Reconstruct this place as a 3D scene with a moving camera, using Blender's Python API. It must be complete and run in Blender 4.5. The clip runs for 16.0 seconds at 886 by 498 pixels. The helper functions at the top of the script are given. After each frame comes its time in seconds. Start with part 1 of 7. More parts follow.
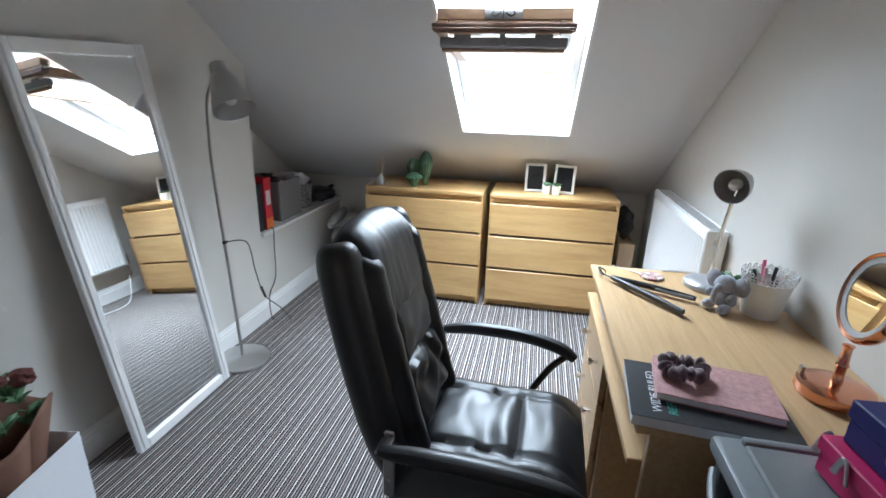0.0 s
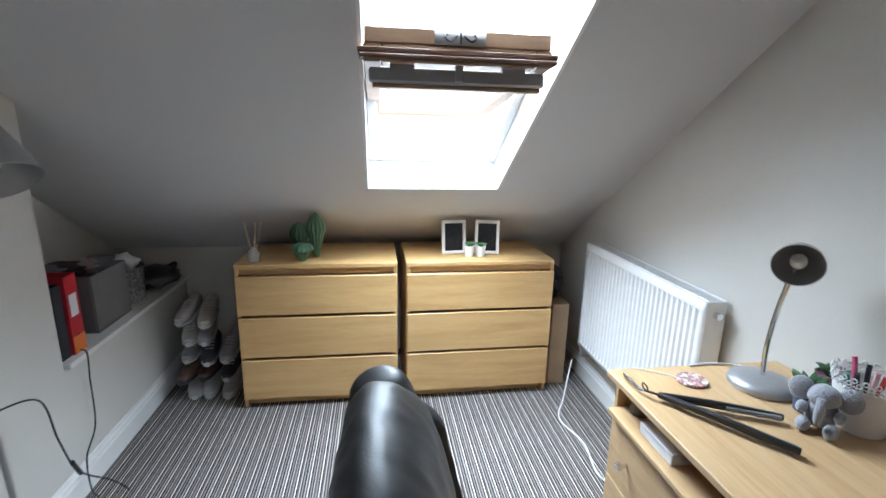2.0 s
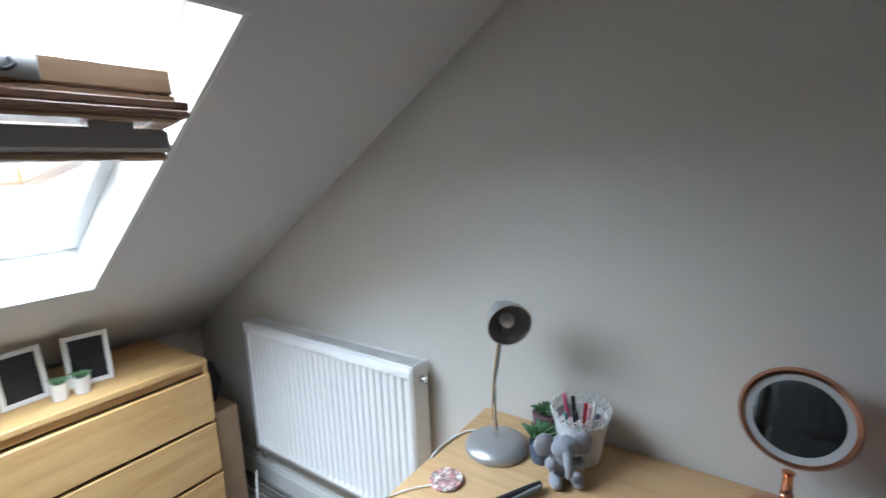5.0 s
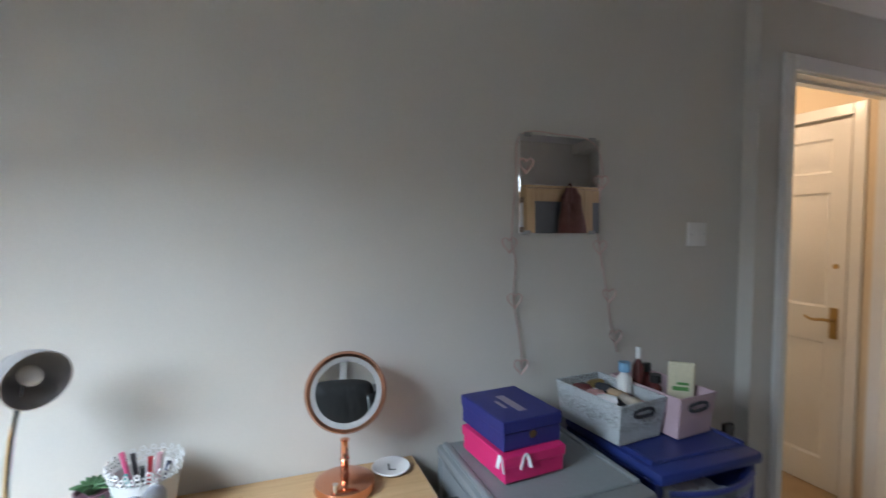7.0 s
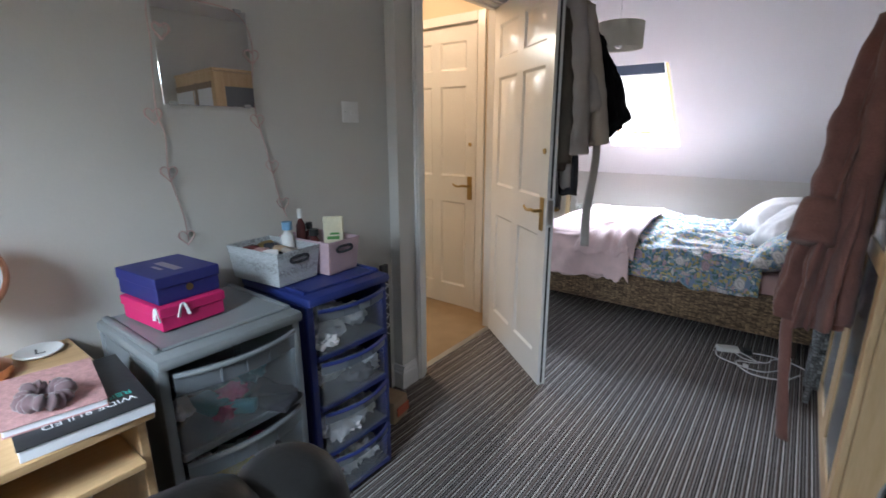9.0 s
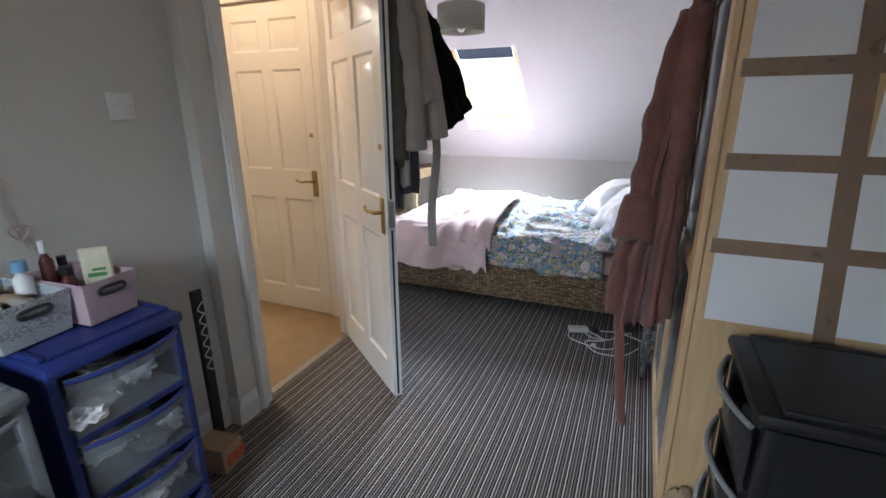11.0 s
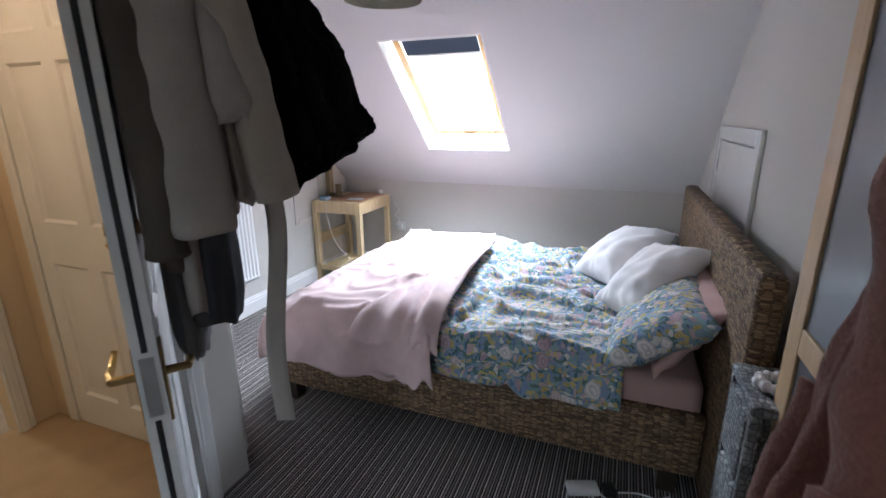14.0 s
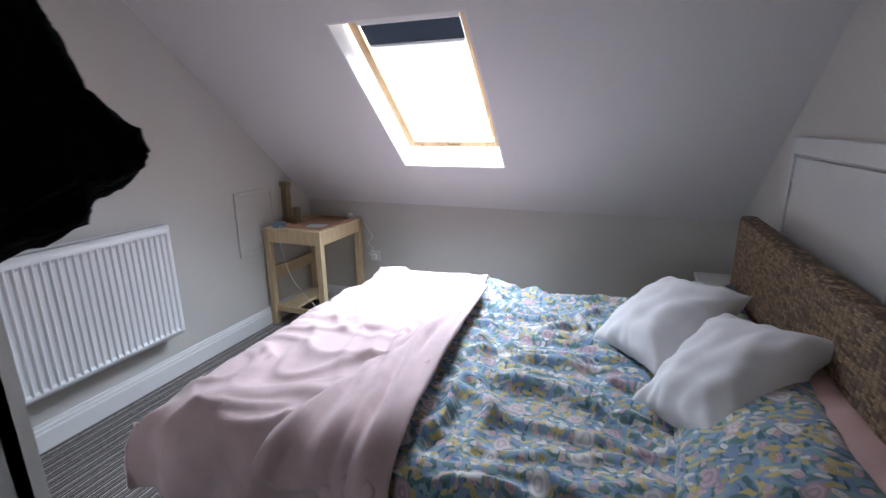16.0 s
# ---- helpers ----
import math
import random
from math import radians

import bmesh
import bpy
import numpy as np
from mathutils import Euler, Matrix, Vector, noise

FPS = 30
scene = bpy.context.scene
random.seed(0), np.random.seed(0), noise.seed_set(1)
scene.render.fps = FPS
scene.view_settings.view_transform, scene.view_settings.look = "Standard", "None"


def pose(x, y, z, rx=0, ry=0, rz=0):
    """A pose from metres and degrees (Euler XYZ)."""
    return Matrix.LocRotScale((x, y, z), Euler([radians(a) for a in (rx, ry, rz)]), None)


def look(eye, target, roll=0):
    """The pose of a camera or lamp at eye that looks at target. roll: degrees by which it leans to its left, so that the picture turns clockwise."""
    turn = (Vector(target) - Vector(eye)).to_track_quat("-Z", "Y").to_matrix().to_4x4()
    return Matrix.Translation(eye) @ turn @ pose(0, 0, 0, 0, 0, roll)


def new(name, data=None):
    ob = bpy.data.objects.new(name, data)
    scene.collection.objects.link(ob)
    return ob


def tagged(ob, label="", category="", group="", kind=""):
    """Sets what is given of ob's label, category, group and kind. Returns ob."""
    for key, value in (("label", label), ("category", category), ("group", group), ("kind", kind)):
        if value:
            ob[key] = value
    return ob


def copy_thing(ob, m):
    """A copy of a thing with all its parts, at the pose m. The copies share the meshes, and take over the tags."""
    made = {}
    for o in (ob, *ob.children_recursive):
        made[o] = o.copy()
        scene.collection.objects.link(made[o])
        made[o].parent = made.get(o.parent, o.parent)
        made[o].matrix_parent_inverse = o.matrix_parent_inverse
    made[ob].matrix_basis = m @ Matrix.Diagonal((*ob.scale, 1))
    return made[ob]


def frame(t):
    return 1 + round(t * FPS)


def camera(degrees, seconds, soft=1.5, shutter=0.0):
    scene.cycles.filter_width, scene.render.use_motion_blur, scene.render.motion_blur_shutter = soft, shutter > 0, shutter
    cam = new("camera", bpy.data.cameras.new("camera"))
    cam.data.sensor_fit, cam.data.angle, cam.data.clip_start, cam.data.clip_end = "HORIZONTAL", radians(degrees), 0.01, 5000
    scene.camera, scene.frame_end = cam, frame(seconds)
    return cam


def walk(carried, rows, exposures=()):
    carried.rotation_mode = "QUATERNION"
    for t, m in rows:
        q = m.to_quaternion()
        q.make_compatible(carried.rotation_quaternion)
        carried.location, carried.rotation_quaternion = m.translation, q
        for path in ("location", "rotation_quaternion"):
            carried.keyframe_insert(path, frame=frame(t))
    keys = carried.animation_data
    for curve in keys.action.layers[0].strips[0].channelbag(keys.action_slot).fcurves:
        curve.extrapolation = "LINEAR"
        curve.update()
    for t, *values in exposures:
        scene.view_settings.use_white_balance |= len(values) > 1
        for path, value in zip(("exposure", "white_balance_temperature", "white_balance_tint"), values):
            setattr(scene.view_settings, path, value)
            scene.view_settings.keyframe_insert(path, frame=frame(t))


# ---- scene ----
cam = camera(87.5, 16.0, shutter=0.3)
PATH = [
    (0, (-0.131, 1.064, 1.369), (-0.496, 2.927, 0.741), 1.7),
    (0.5, (-0.226, 1.211, 1.393), (-0.406, 3.107, 0.782), 1.6),
    (1, (-0.313, 1.392, 1.425), (-0.352, 3.315, 0.877), 1.5),
    (1.5, (-0.436, 1.547, 1.406), (-0.337, 3.48, 0.901), 1.4),
    (2, (-0.557, 1.705, 1.411), (-0.274, 3.628, 0.941), 1.3),
    (2.5, (-0.621, 1.835, 1.417), (-0.148, 3.721, 0.95), 1.3),
    (3, (-0.65, 1.992, 1.398), (0.037, 3.812, 0.936), 0.9),
    (3.2, (-0.651, 2.041, 1.408), (0.105, 3.834, 0.945), 0.7),
    (5.5, (-0.482, 2.21, 1.52), (1.368, 2.924, 1.261), -1.4),
    (6, (-0.494, 2.257, 1.486), (1.489, 2.473, 1.345), 0.0),
    (6.5, (-0.512, 2.271, 1.46), (1.476, 2.085, 1.346), 0.3),
    (7, (-0.573, 2.275, 1.403), (1.298, 1.573, 1.318), 0.3),
    (7.5, (-0.658, 2.259, 1.383), (1.026, 1.188, 1.247), 0.2),
    (8, (-0.749, 2.242, 1.365), (0.752, 0.942, 1.129), 0.1),
    (8.5, (-0.818, 2.224, 1.339), (0.527, 0.786, 0.99), 0.1),
    (9, (-0.881, 2.202, 1.316), (0.302, 0.668, 0.818), -0.1),
    (9.5, (-0.938, 2.175, 1.327), (0.106, 0.569, 0.751), -0.1),
    (10, (-0.977, 2.128, 1.351), (-0.066, 0.45, 0.754), -0.3),
    (12.5, (-0.846, 1.292, 1.406), (-0.145, -0.494, 0.841), -0.3),
    (13, (-0.825, 1.076, 1.416), (-0.117, -0.709, 0.858), -0.3),
    (13.5, (-0.757, 0.861, 1.396), (-0.058, -0.93, 0.845), -0.3),
    (14, (-0.715, 0.644, 1.399), (-0.015, -1.148, 0.853), -0.4),
    (14.5, (-0.672, 0.473, 1.402), (0.016, -1.324, 0.857), -0.4),
    (15, (-0.641, 0.285, 1.419), (0.044, -1.522, 0.902), -0.4),
    (15.5, (-0.616, 0.098, 1.41), (0.074, -1.71, 0.904), -0.4),
    (16, (-0.539, -0.104, 1.4), (0.149, -1.91, 0.886), -0.5),
]
EXPOSURES = [(0.0, 0.08), (2.0, -0.1), (3.2, -0.4), (5.5, -0.45), (6.0, 0.0), (6.5, 0.2), (7.5, 0.4), (8.5, 0.5), (10.0, 0.7), (12.5, 0.35), (13.5, 0.15), (14.5, -0.12), (15.0, -0.32), (16.0, -0.75)]
walk(cam, [(t, look(eye, target, roll)) for t, eye, target, roll in PATH], EXPOSURES)

# ---- world and light ----
world = bpy.data.worlds.new("world")
scene.world = world
world.use_nodes = True
wn = world.node_tree.nodes
sky = wn.new("ShaderNodeTexSky")
sky.sky_type, sky.sun_disc = "NISHITA", False
sky.sun_elevation, sky.sun_rotation = radians(48), radians(200)
veil = wn.new("ShaderNodeMix")          # a closed, bright cloud cover over the sky
veil.data_type = "RGBA"
veil.inputs[0].default_value = 0.85
veil.inputs[7].default_value = (13, 13.4, 14, 1)
world.node_tree.links.new(sky.outputs[0], veil.inputs[6])
world.node_tree.links.new(veil.outputs[2], wn["Background"].inputs[0])
wn["Background"].inputs[1].default_value = 0.15
sun = new("sun", bpy.data.lights.new("sun", "SUN"))
sun.data.energy, sun.data.angle, sun.data.color = 0.8, radians(25), (1, 0.96, 0.9)
sun.matrix_world = look((-2, -6, 9), (0, 0, 0))


def area_lamp(name, m, w, h, watts, colour):
    lamp = new(name, bpy.data.lights.new(name, "AREA"))
    lamp.data.shape, lamp.data.size, lamp.data.size_y = "RECTANGLE", w, h
    lamp.data.energy, lamp.data.color = watts, colour
    lamp.matrix_world = m
    return lamp


# ---- plan, in metres ----
CEIL = 2.28
XE, XD = 0.68, 0.62          # study's east wall, the wall of the door
XW = -1.72                   # west wall of the study
YN = 4.62                    # north knee wall
BW, BE, YS = -1.22, 1.79, -3.19   # bedroom's west, east and south walls
A1, A2 = math.atan(0.655), math.atan(0.88)
S1 = Matrix(((1, 0, 0, 0), (0, -math.cos(A1), -math.sin(A1), 3.966), (0, math.sin(A1), -math.cos(A1), 1.157), (0, 0, 0, 1)))   # u east, v up the slope, w into the room
S2 = Matrix(((-1, 0, 0, 0), (0, math.cos(A2), math.sin(A2), -2.842), (0, math.sin(A2), -math.cos(A2), 1.15), (0, 0, 0, 1)))


# ---- materials ----
def mat(name, colour, rough=0.6, metal=0.0, var=0.12, scale=6.0, fine=90.0, bump=0.1, sheen=0.0, coat=0.0, spec=0.5):
    """A surface with broad and fine variation in colour, roughness and relief."""
    m = bpy.data.materials.new(name)
    m.use_nodes = True
    n, l = m.node_tree.nodes, m.node_tree.links
    b = n["Principled BSDF"]
    tc = n.new("ShaderNodeTexCoord")
    n1, n2 = n.new("ShaderNodeTexNoise"), n.new("ShaderNodeTexNoise")
    n1.inputs["Scale"].default_value, n2.inputs["Scale"].default_value = scale, fine
    n1.inputs["Detail"].default_value, n2.inputs["Detail"].default_value = 5, 3
    for k in (n1, n2):
        l.new(tc.outputs["Object"], k.inputs["Vector"])
    ramp = n.new("ShaderNodeValToRGB")
    d = tuple(max(0, c * (1 - var)) for c in colour)
    u = tuple(min(1, c * (1 + var)) for c in colour)
    ramp.color_ramp.elements[0].color, ramp.color_ramp.elements[1].color = (*d, 1), (*u, 1)
    ramp.color_ramp.elements[0].position, ramp.color_ramp.elements[1].position = 0.3, 0.7
    mix = n.new("ShaderNodeMath")
    mix.operation = "MULTIPLY_ADD"
    mix.inputs[1].default_value = 0.4
    l.new(n2.outputs[0], mix.inputs[0])
    sc = n.new("ShaderNodeMath")
    sc.operation = "MULTIPLY"
    sc.inputs[1].default_value = 0.6
    l.new(n1.outputs[0], sc.inputs[0])
    l.new(sc.outputs[0], mix.inputs[2])
    l.new(mix.outputs[0], ramp.inputs[0])
    l.new(ramp.outputs[0], b.inputs["Base Color"])
    rr = n.new("ShaderNodeMapRange")
    rr.inputs[3].default_value, rr.inputs[4].default_value = max(0.02, rough - 0.08), min(1, rough + 0.08)
    l.new(n1.outputs[0], rr.inputs[0])
    l.new(rr.outputs[0], b.inputs["Roughness"])
    b.inputs["Metallic"].default_value = metal
    b.inputs["Sheen Weight"].default_value = sheen
    b.inputs["Coat Weight"].default_value = coat
    b.inputs["Specular IOR Level"].default_value = spec
    if bump:
        bp = n.new("ShaderNodeBump")
        bp.inputs["Strength"].default_value, bp.inputs["Distance"].default_value = bump, 0.004
        l.new(n2.outputs[0], bp.inputs["Height"])
        l.new(bp.outputs[0], b.inputs["Normal"])
    return m


def node_mat(name):
    m = bpy.data.materials.new(name)
    m.use_nodes = True
    return m, m.node_tree.nodes, m.node_tree.links, m.node_tree.nodes["Principled BSDF"]


def ramp_of(n, stops, constant=False):
    r = n.new("ShaderNodeValToRGB").color_ramp
    node = n[-1]
    if constant:
        r.interpolation = "CONSTANT"
    while len(r.elements) < len(stops):
        r.elements.new(0.5)
    for e, (p, c) in zip(r.elements, stops):
        e.position, e.color = p, (*c, 1)
    return node


def stripe_carpet():
    m, n, l, b = node_mat("striped_carpet")
    tc, sep, wob = n.new("ShaderNodeTexCoord"), n.new("ShaderNodeSeparateXYZ"), n.new("ShaderNodeTexNoise")
    wob.inputs["Scale"].default_value = 350
    l.new(tc.outputs["Object"], wob.inputs["Vector"])
    l.new(tc.outputs["Object"], sep.inputs[0])
    add = n.new("ShaderNodeMath"); add.operation = "MULTIPLY_ADD"
    add.inputs[1].default_value = 0.0035
    l.new(wob.outputs[0], add.inputs[0]); l.new(sep.outputs[0], add.inputs[2])
    per = n.new("ShaderNodeMath"); per.operation = "MULTIPLY"; per.inputs[1].default_value = 1 / 0.096
    l.new(add.outputs[0], per.inputs[0])
    fr = n.new("ShaderNodeMath"); fr.operation = "FRACT"
    l.new(per.outputs[0], fr.inputs[0])
    dk, br, gr, li, cr = (0.042, 0.034, 0.032), (0.115, 0.086, 0.076), (0.22, 0.198, 0.19), (0.4, 0.38, 0.37), (0.66, 0.63, 0.6)
    seq = [(0.0, dk), (0.07, li), (0.11, br), (0.19, cr), (0.235, dk), (0.31, gr), (0.36, dk), (0.42, li), (0.46, br), (0.54, gr), (0.6, dk),
           (0.66, cr), (0.71, dk), (0.76, br), (0.83, li), (0.88, dk), (0.94, gr)]
    rp = ramp_of(n, seq, True)
    l.new(fr.outputs[0], rp.inputs[0])
    fib = n.new("ShaderNodeTexNoise"); fib.inputs["Scale"].default_value = 500
    l.new(tc.outputs["Object"], fib.inputs["Vector"])
    worn = n.new("ShaderNodeTexNoise"); worn.inputs["Scale"].default_value = 3
    l.new(tc.outputs["Object"], worn.inputs["Vector"])
    f2 = n.new("ShaderNodeMapRange"); f2.inputs[3].default_value, f2.inputs[4].default_value = 0.6, 1.35
    l.new(fib.outputs[0], f2.inputs[0])
    f3 = n.new("ShaderNodeMapRange"); f3.inputs[3].default_value, f3.inputs[4].default_value = 0.85, 1.15
    l.new(worn.outputs[0], f3.inputs[0])
    mul = n.new("ShaderNodeMath"); mul.operation = "MULTIPLY"
    l.new(f2.outputs[0], mul.inputs[0]); l.new(f3.outputs[0], mul.inputs[1])
    vm = n.new("ShaderNodeVectorMath"); vm.operation = "SCALE"
    l.new(rp.outputs[0], vm.inputs[0]); l.new(mul.outputs[0], vm.inputs["Scale"])
    l.new(vm.outputs[0], b.inputs["Base Color"])
    b.inputs["Roughness"].default_value = 0.95
    b.inputs["Specular IOR Level"].default_value = 0.15
    bp = n.new("ShaderNodeBump"); bp.inputs["Strength"].default_value = 0.6; bp.inputs["Distance"].default_value = 0.004
    l.new(fib.outputs[0], bp.inputs["Height"]); l.new(bp.outputs[0], b.inputs["Normal"])
    return m


def wood(name, c0, c1, axis=0, rough=0.42, stretch=14.0, scale=3.0, coat=0.0):
    """Grain drawn out along one axis."""
    m, n, l, b = node_mat(name)
    tc, mp = n.new("ShaderNodeTexCoord"), n.new("ShaderNodeMapping")
    s = [stretch] * 3
    s[axis] = 1.0
    mp.inputs["Scale"].default_value = s
    l.new(tc.outputs["Object"], mp.inputs[0])
    oi = n.new("ShaderNodeObjectInfo")
    of = n.new("ShaderNodeMath"); of.operation = "MULTIPLY"; of.inputs[1].default_value = 37
    l.new(oi.outputs["Random"], of.inputs[0])
    n1 = n.new("ShaderNodeTexNoise"); n1.noise_dimensions = "4D"
    n1.inputs["Scale"].default_value, n1.inputs["Detail"].default_value, n1.inputs["Distortion"].default_value = scale, 6, 0.6
    n2 = n.new("ShaderNodeTexNoise"); n2.inputs["Scale"].default_value = scale * 9
    l.new(mp.outputs[0], n1.inputs["Vector"]); l.new(of.outputs[0], n1.inputs["W"]); l.new(mp.outputs[0], n2.inputs["Vector"])
    ad = n.new("ShaderNodeMath"); ad.operation = "MULTIPLY_ADD"; ad.inputs[1].default_value = 0.3
    l.new(n2.outputs[0], ad.inputs[0]); l.new(n1.outputs[0], ad.inputs[2])
    rp = ramp_of(n, [(0.42, c0), (0.85, c1)])
    l.new(ad.outputs[0], rp.inputs[0]); l.new(rp.outputs[0], b.inputs["Base Color"])
    rr = n.new("ShaderNodeMapRange"); rr.inputs[3].default_value, rr.inputs[4].default_value = rough - 0.07, rough + 0.1
    l.new(n1.outputs[0], rr.inputs[0]); l.new(rr.outputs[0], b.inputs["Roughness"])
    b.inputs["Coat Weight"].default_value = coat
    bp = n.new("ShaderNodeBump"); bp.inputs["Strength"].default_value = 0.06; bp.inputs["Distance"].default_value = 0.002
    l.new(n2.outputs[0], bp.inputs["Height"]); l.new(bp.outputs[0], b.inputs["Normal"])
    return m


def clear(name, colour, rough=0.05, alpha=0.3):
    """Thin translucent plastic or glass: part see-through, part surface."""
    m, n, l, b = node_mat(name)
    tr, mx = n.new("ShaderNodeBsdfTransparent"), n.new("ShaderNodeMixShader")
    tr.inputs[0].default_value = (*[min(1, c * 1.1 + 0.25) for c in colour], 1)
    b.inputs["Base Color"].default_value = (*colour, 1)
    nz, mr = n.new("ShaderNodeTexNoise"), n.new("ShaderNodeMapRange")
    nz.inputs["Scale"].default_value = 14
    mr.inputs[3].default_value, mr.inputs[4].default_value = rough, rough + 0.12
    l.new(nz.outputs[0], mr.inputs[0]); l.new(mr.outputs[0], b.inputs["Roughness"])
    mx.inputs[0].default_value = alpha
    l.new(tr.outputs[0], mx.inputs[1]); l.new(b.outputs[0], mx.inputs[2])
    l.new(mx.outputs[0], n["Material Output"].inputs[0])
    return m


def glow(name, colour, strength):
    m, n, l, b = node_mat(name)
    b.inputs["Base Color"].default_value = (0.8, 0.8, 0.8, 1)
    b.inputs["Emission Color"].default_value = (*colour, 1)
    b.inputs["Emission Strength"].default_value = strength
    return m


def wicker(name, c0, c1, sx, sz, axis=0):
    """Plaited strands: two crossed sets of bands with dark gaps."""
    m, n, l, b = node_mat(name)
    tc, mp = n.new("ShaderNodeTexCoord"), n.new("ShaderNodeMapping")
    mp.inputs["Scale"].default_value = (sx, sx, sz)
    l.new(tc.outputs["Object"], mp.inputs[0])
    vo = n.new("ShaderNodeTexVoronoi"); vo.inputs["Scale"].default_value = 1; vo.inputs["Randomness"].default_value = 0.55
    l.new(mp.outputs[0], vo.inputs["Vector"])
    ve = n.new("ShaderNodeTexVoronoi"); ve.feature = "DISTANCE_TO_EDGE"; ve.inputs["Scale"].default_value = 1; ve.inputs["Randomness"].default_value = 0.55
    l.new(mp.outputs[0], ve.inputs["Vector"])
    sp = n.new("ShaderNodeSeparateColor")
    l.new(vo.outputs["Color"], sp.inputs[0])
    rp = ramp_of(n, [(0.0, c0), (1.0, c1)])
    l.new(sp.outputs[0], rp.inputs[0])
    rp2 = ramp_of(n, [(0.0, (0.12, 0.1, 0.09)), (0.16, (1, 1, 1))])
    l.new(ve.outputs["Distance"], rp2.inputs[0])
    mx = n.new("ShaderNodeMix"); mx.data_type = "RGBA"; mx.blend_type = "MULTIPLY"; mx.inputs[0].default_value = 0.8
    l.new(rp.outputs[0], mx.inputs[6]); l.new(rp2.outputs[0], mx.inputs[7])
    l.new(mx.outputs[2], b.inputs["Base Color"])
    b.inputs["Roughness"].default_value = 0.7
    bp = n.new("ShaderNodeBump"); bp.inputs["Strength"].default_value = 0.8; bp.inputs["Distance"].default_value = 0.006
    l.new(ve.outputs["Distance"], bp.inputs["Height"]); l.new(bp.outputs[0], b.inputs["Normal"])
    return m


def floral():
    """Printed cotton: blooms, leaves and sprigs in several colours on a grey-blue ground."""
    m, n, l, b = node_mat("floral_cotton")
    tc = n.new("ShaderNodeTexCoord")
    wob = n.new("ShaderNodeTexNoise"); wob.inputs["Scale"].default_value = 18
    l.new(tc.outputs["UV"], wob.inputs["Vector"])
    dm = n.new("ShaderNodeVectorMath"); dm.operation = "MULTIPLY_ADD"
    dm.inputs[1].default_value = (0.05, 0.05, 0)
    l.new(wob.outputs["Color"], dm.inputs[0]); l.new(tc.outputs["UV"], dm.inputs[2])
    last = None
    base = n.new("ShaderNodeRGB"); base.outputs[0].default_value = (0.21, 0.29, 0.42, 1)
    last = base.outputs[0]
    layers = [((70, 24, 0), 25, 0.38, [(0, (0.06, 0.14, 0.15)), (0.3, (0.2, 0.34, 0.3)), (0.6, (0.1, 0.2, 0.3)), (0.8, (0.5, 0.42, 0.2))]),
              ((23, 66, 0), -40, 0.38, [(0, (0.1, 0.19, 0.17)), (0.35, (0.55, 0.43, 0.17)), (0.6, (0.24, 0.36, 0.4)), (0.85, (0.62, 0.6, 0.55))]),
              ((32, 34, 0), 10, 0.28, [(0, (0.6, 0.42, 0.42)), (0.3, (0.7, 0.68, 0.62)), (0.5, (0.52, 0.4, 0.16)), (0.72, (0.2, 0.3, 0.5)), (0.9, (0.45, 0.3, 0.36))]),
              ((12, 13, 0), 0, 0.32, [(0, (0.62, 0.5, 0.5)), (0.4, (0.72, 0.68, 0.66)), (0.75, (0.5, 0.36, 0.4))])]
    for i, (s, rot, size, cols) in enumerate(layers):
        mp = n.new("ShaderNodeMapping"); mp.inputs["Scale"].default_value = s; mp.inputs["Rotation"].default_value = (0, 0, radians(rot))
        mp.inputs["Location"].default_value = (i * 3.7, i * 1.9, 0)
        l.new(dm.outputs[0], mp.inputs[0])
        vo = n.new("ShaderNodeTexVoronoi"); vo.voronoi_dimensions = "2D"; vo.inputs["Scale"].default_value = 1
        l.new(mp.outputs[0], vo.inputs["Vector"])
        sp = n.new("ShaderNodeSeparateColor"); l.new(vo.outputs["Color"], sp.inputs[0])
        rp = ramp_of(n, cols, True); l.new(sp.outputs[0], rp.inputs[0])
        col = rp.outputs[0]
        if i >= 2:     # rings of petals
            wv = n.new("ShaderNodeMath"); wv.operation = "MULTIPLY"; wv.inputs[1].default_value = 38
            l.new(vo.outputs["Distance"], wv.inputs[0])
            si = n.new("ShaderNodeMath"); si.operation = "SINE"; l.new(wv.outputs[0], si.inputs[0])
            mr = n.new("ShaderNodeMapRange"); mr.inputs[1].default_value = -1; mr.inputs[3].default_value, mr.inputs[4].default_value = 0.7, 1.05
            l.new(si.outputs[0], mr.inputs[0])
            vs = n.new("ShaderNodeVectorMath"); vs.operation = "SCALE"
            l.new(col, vs.inputs[0]); l.new(mr.outputs[0], vs.inputs["Scale"])
            col = vs.outputs[0]
        keep = n.new("ShaderNodeMath"); keep.operation = "LESS_THAN"; keep.inputs[1].default_value = size
        l.new(vo.outputs["Distance"], keep.inputs[0])
        if i == 3:     # few large blooms
            few = n.new("ShaderNodeMath"); few.operation = "GREATER_THAN"; few.inputs[1].default_value = 0.6
            l.new(sp.outputs[1], few.inputs[0])
            an = n.new("ShaderNodeMath"); an.operation = "MULTIPLY"
            l.new(keep.outputs[0], an.inputs[0]); l.new(few.outputs[0], an.inputs[1])
            keep = an
        mx = n.new("ShaderNodeMix"); mx.data_type = "RGBA"
        l.new(keep.outputs[0], mx.inputs[0]); l.new(last, mx.inputs[6]); l.new(col, mx.inputs[7])
        last = mx.outputs[2]
    l.new(last, b.inputs["Base Color"])
    b.inputs["Roughness"].default_value = 0.75
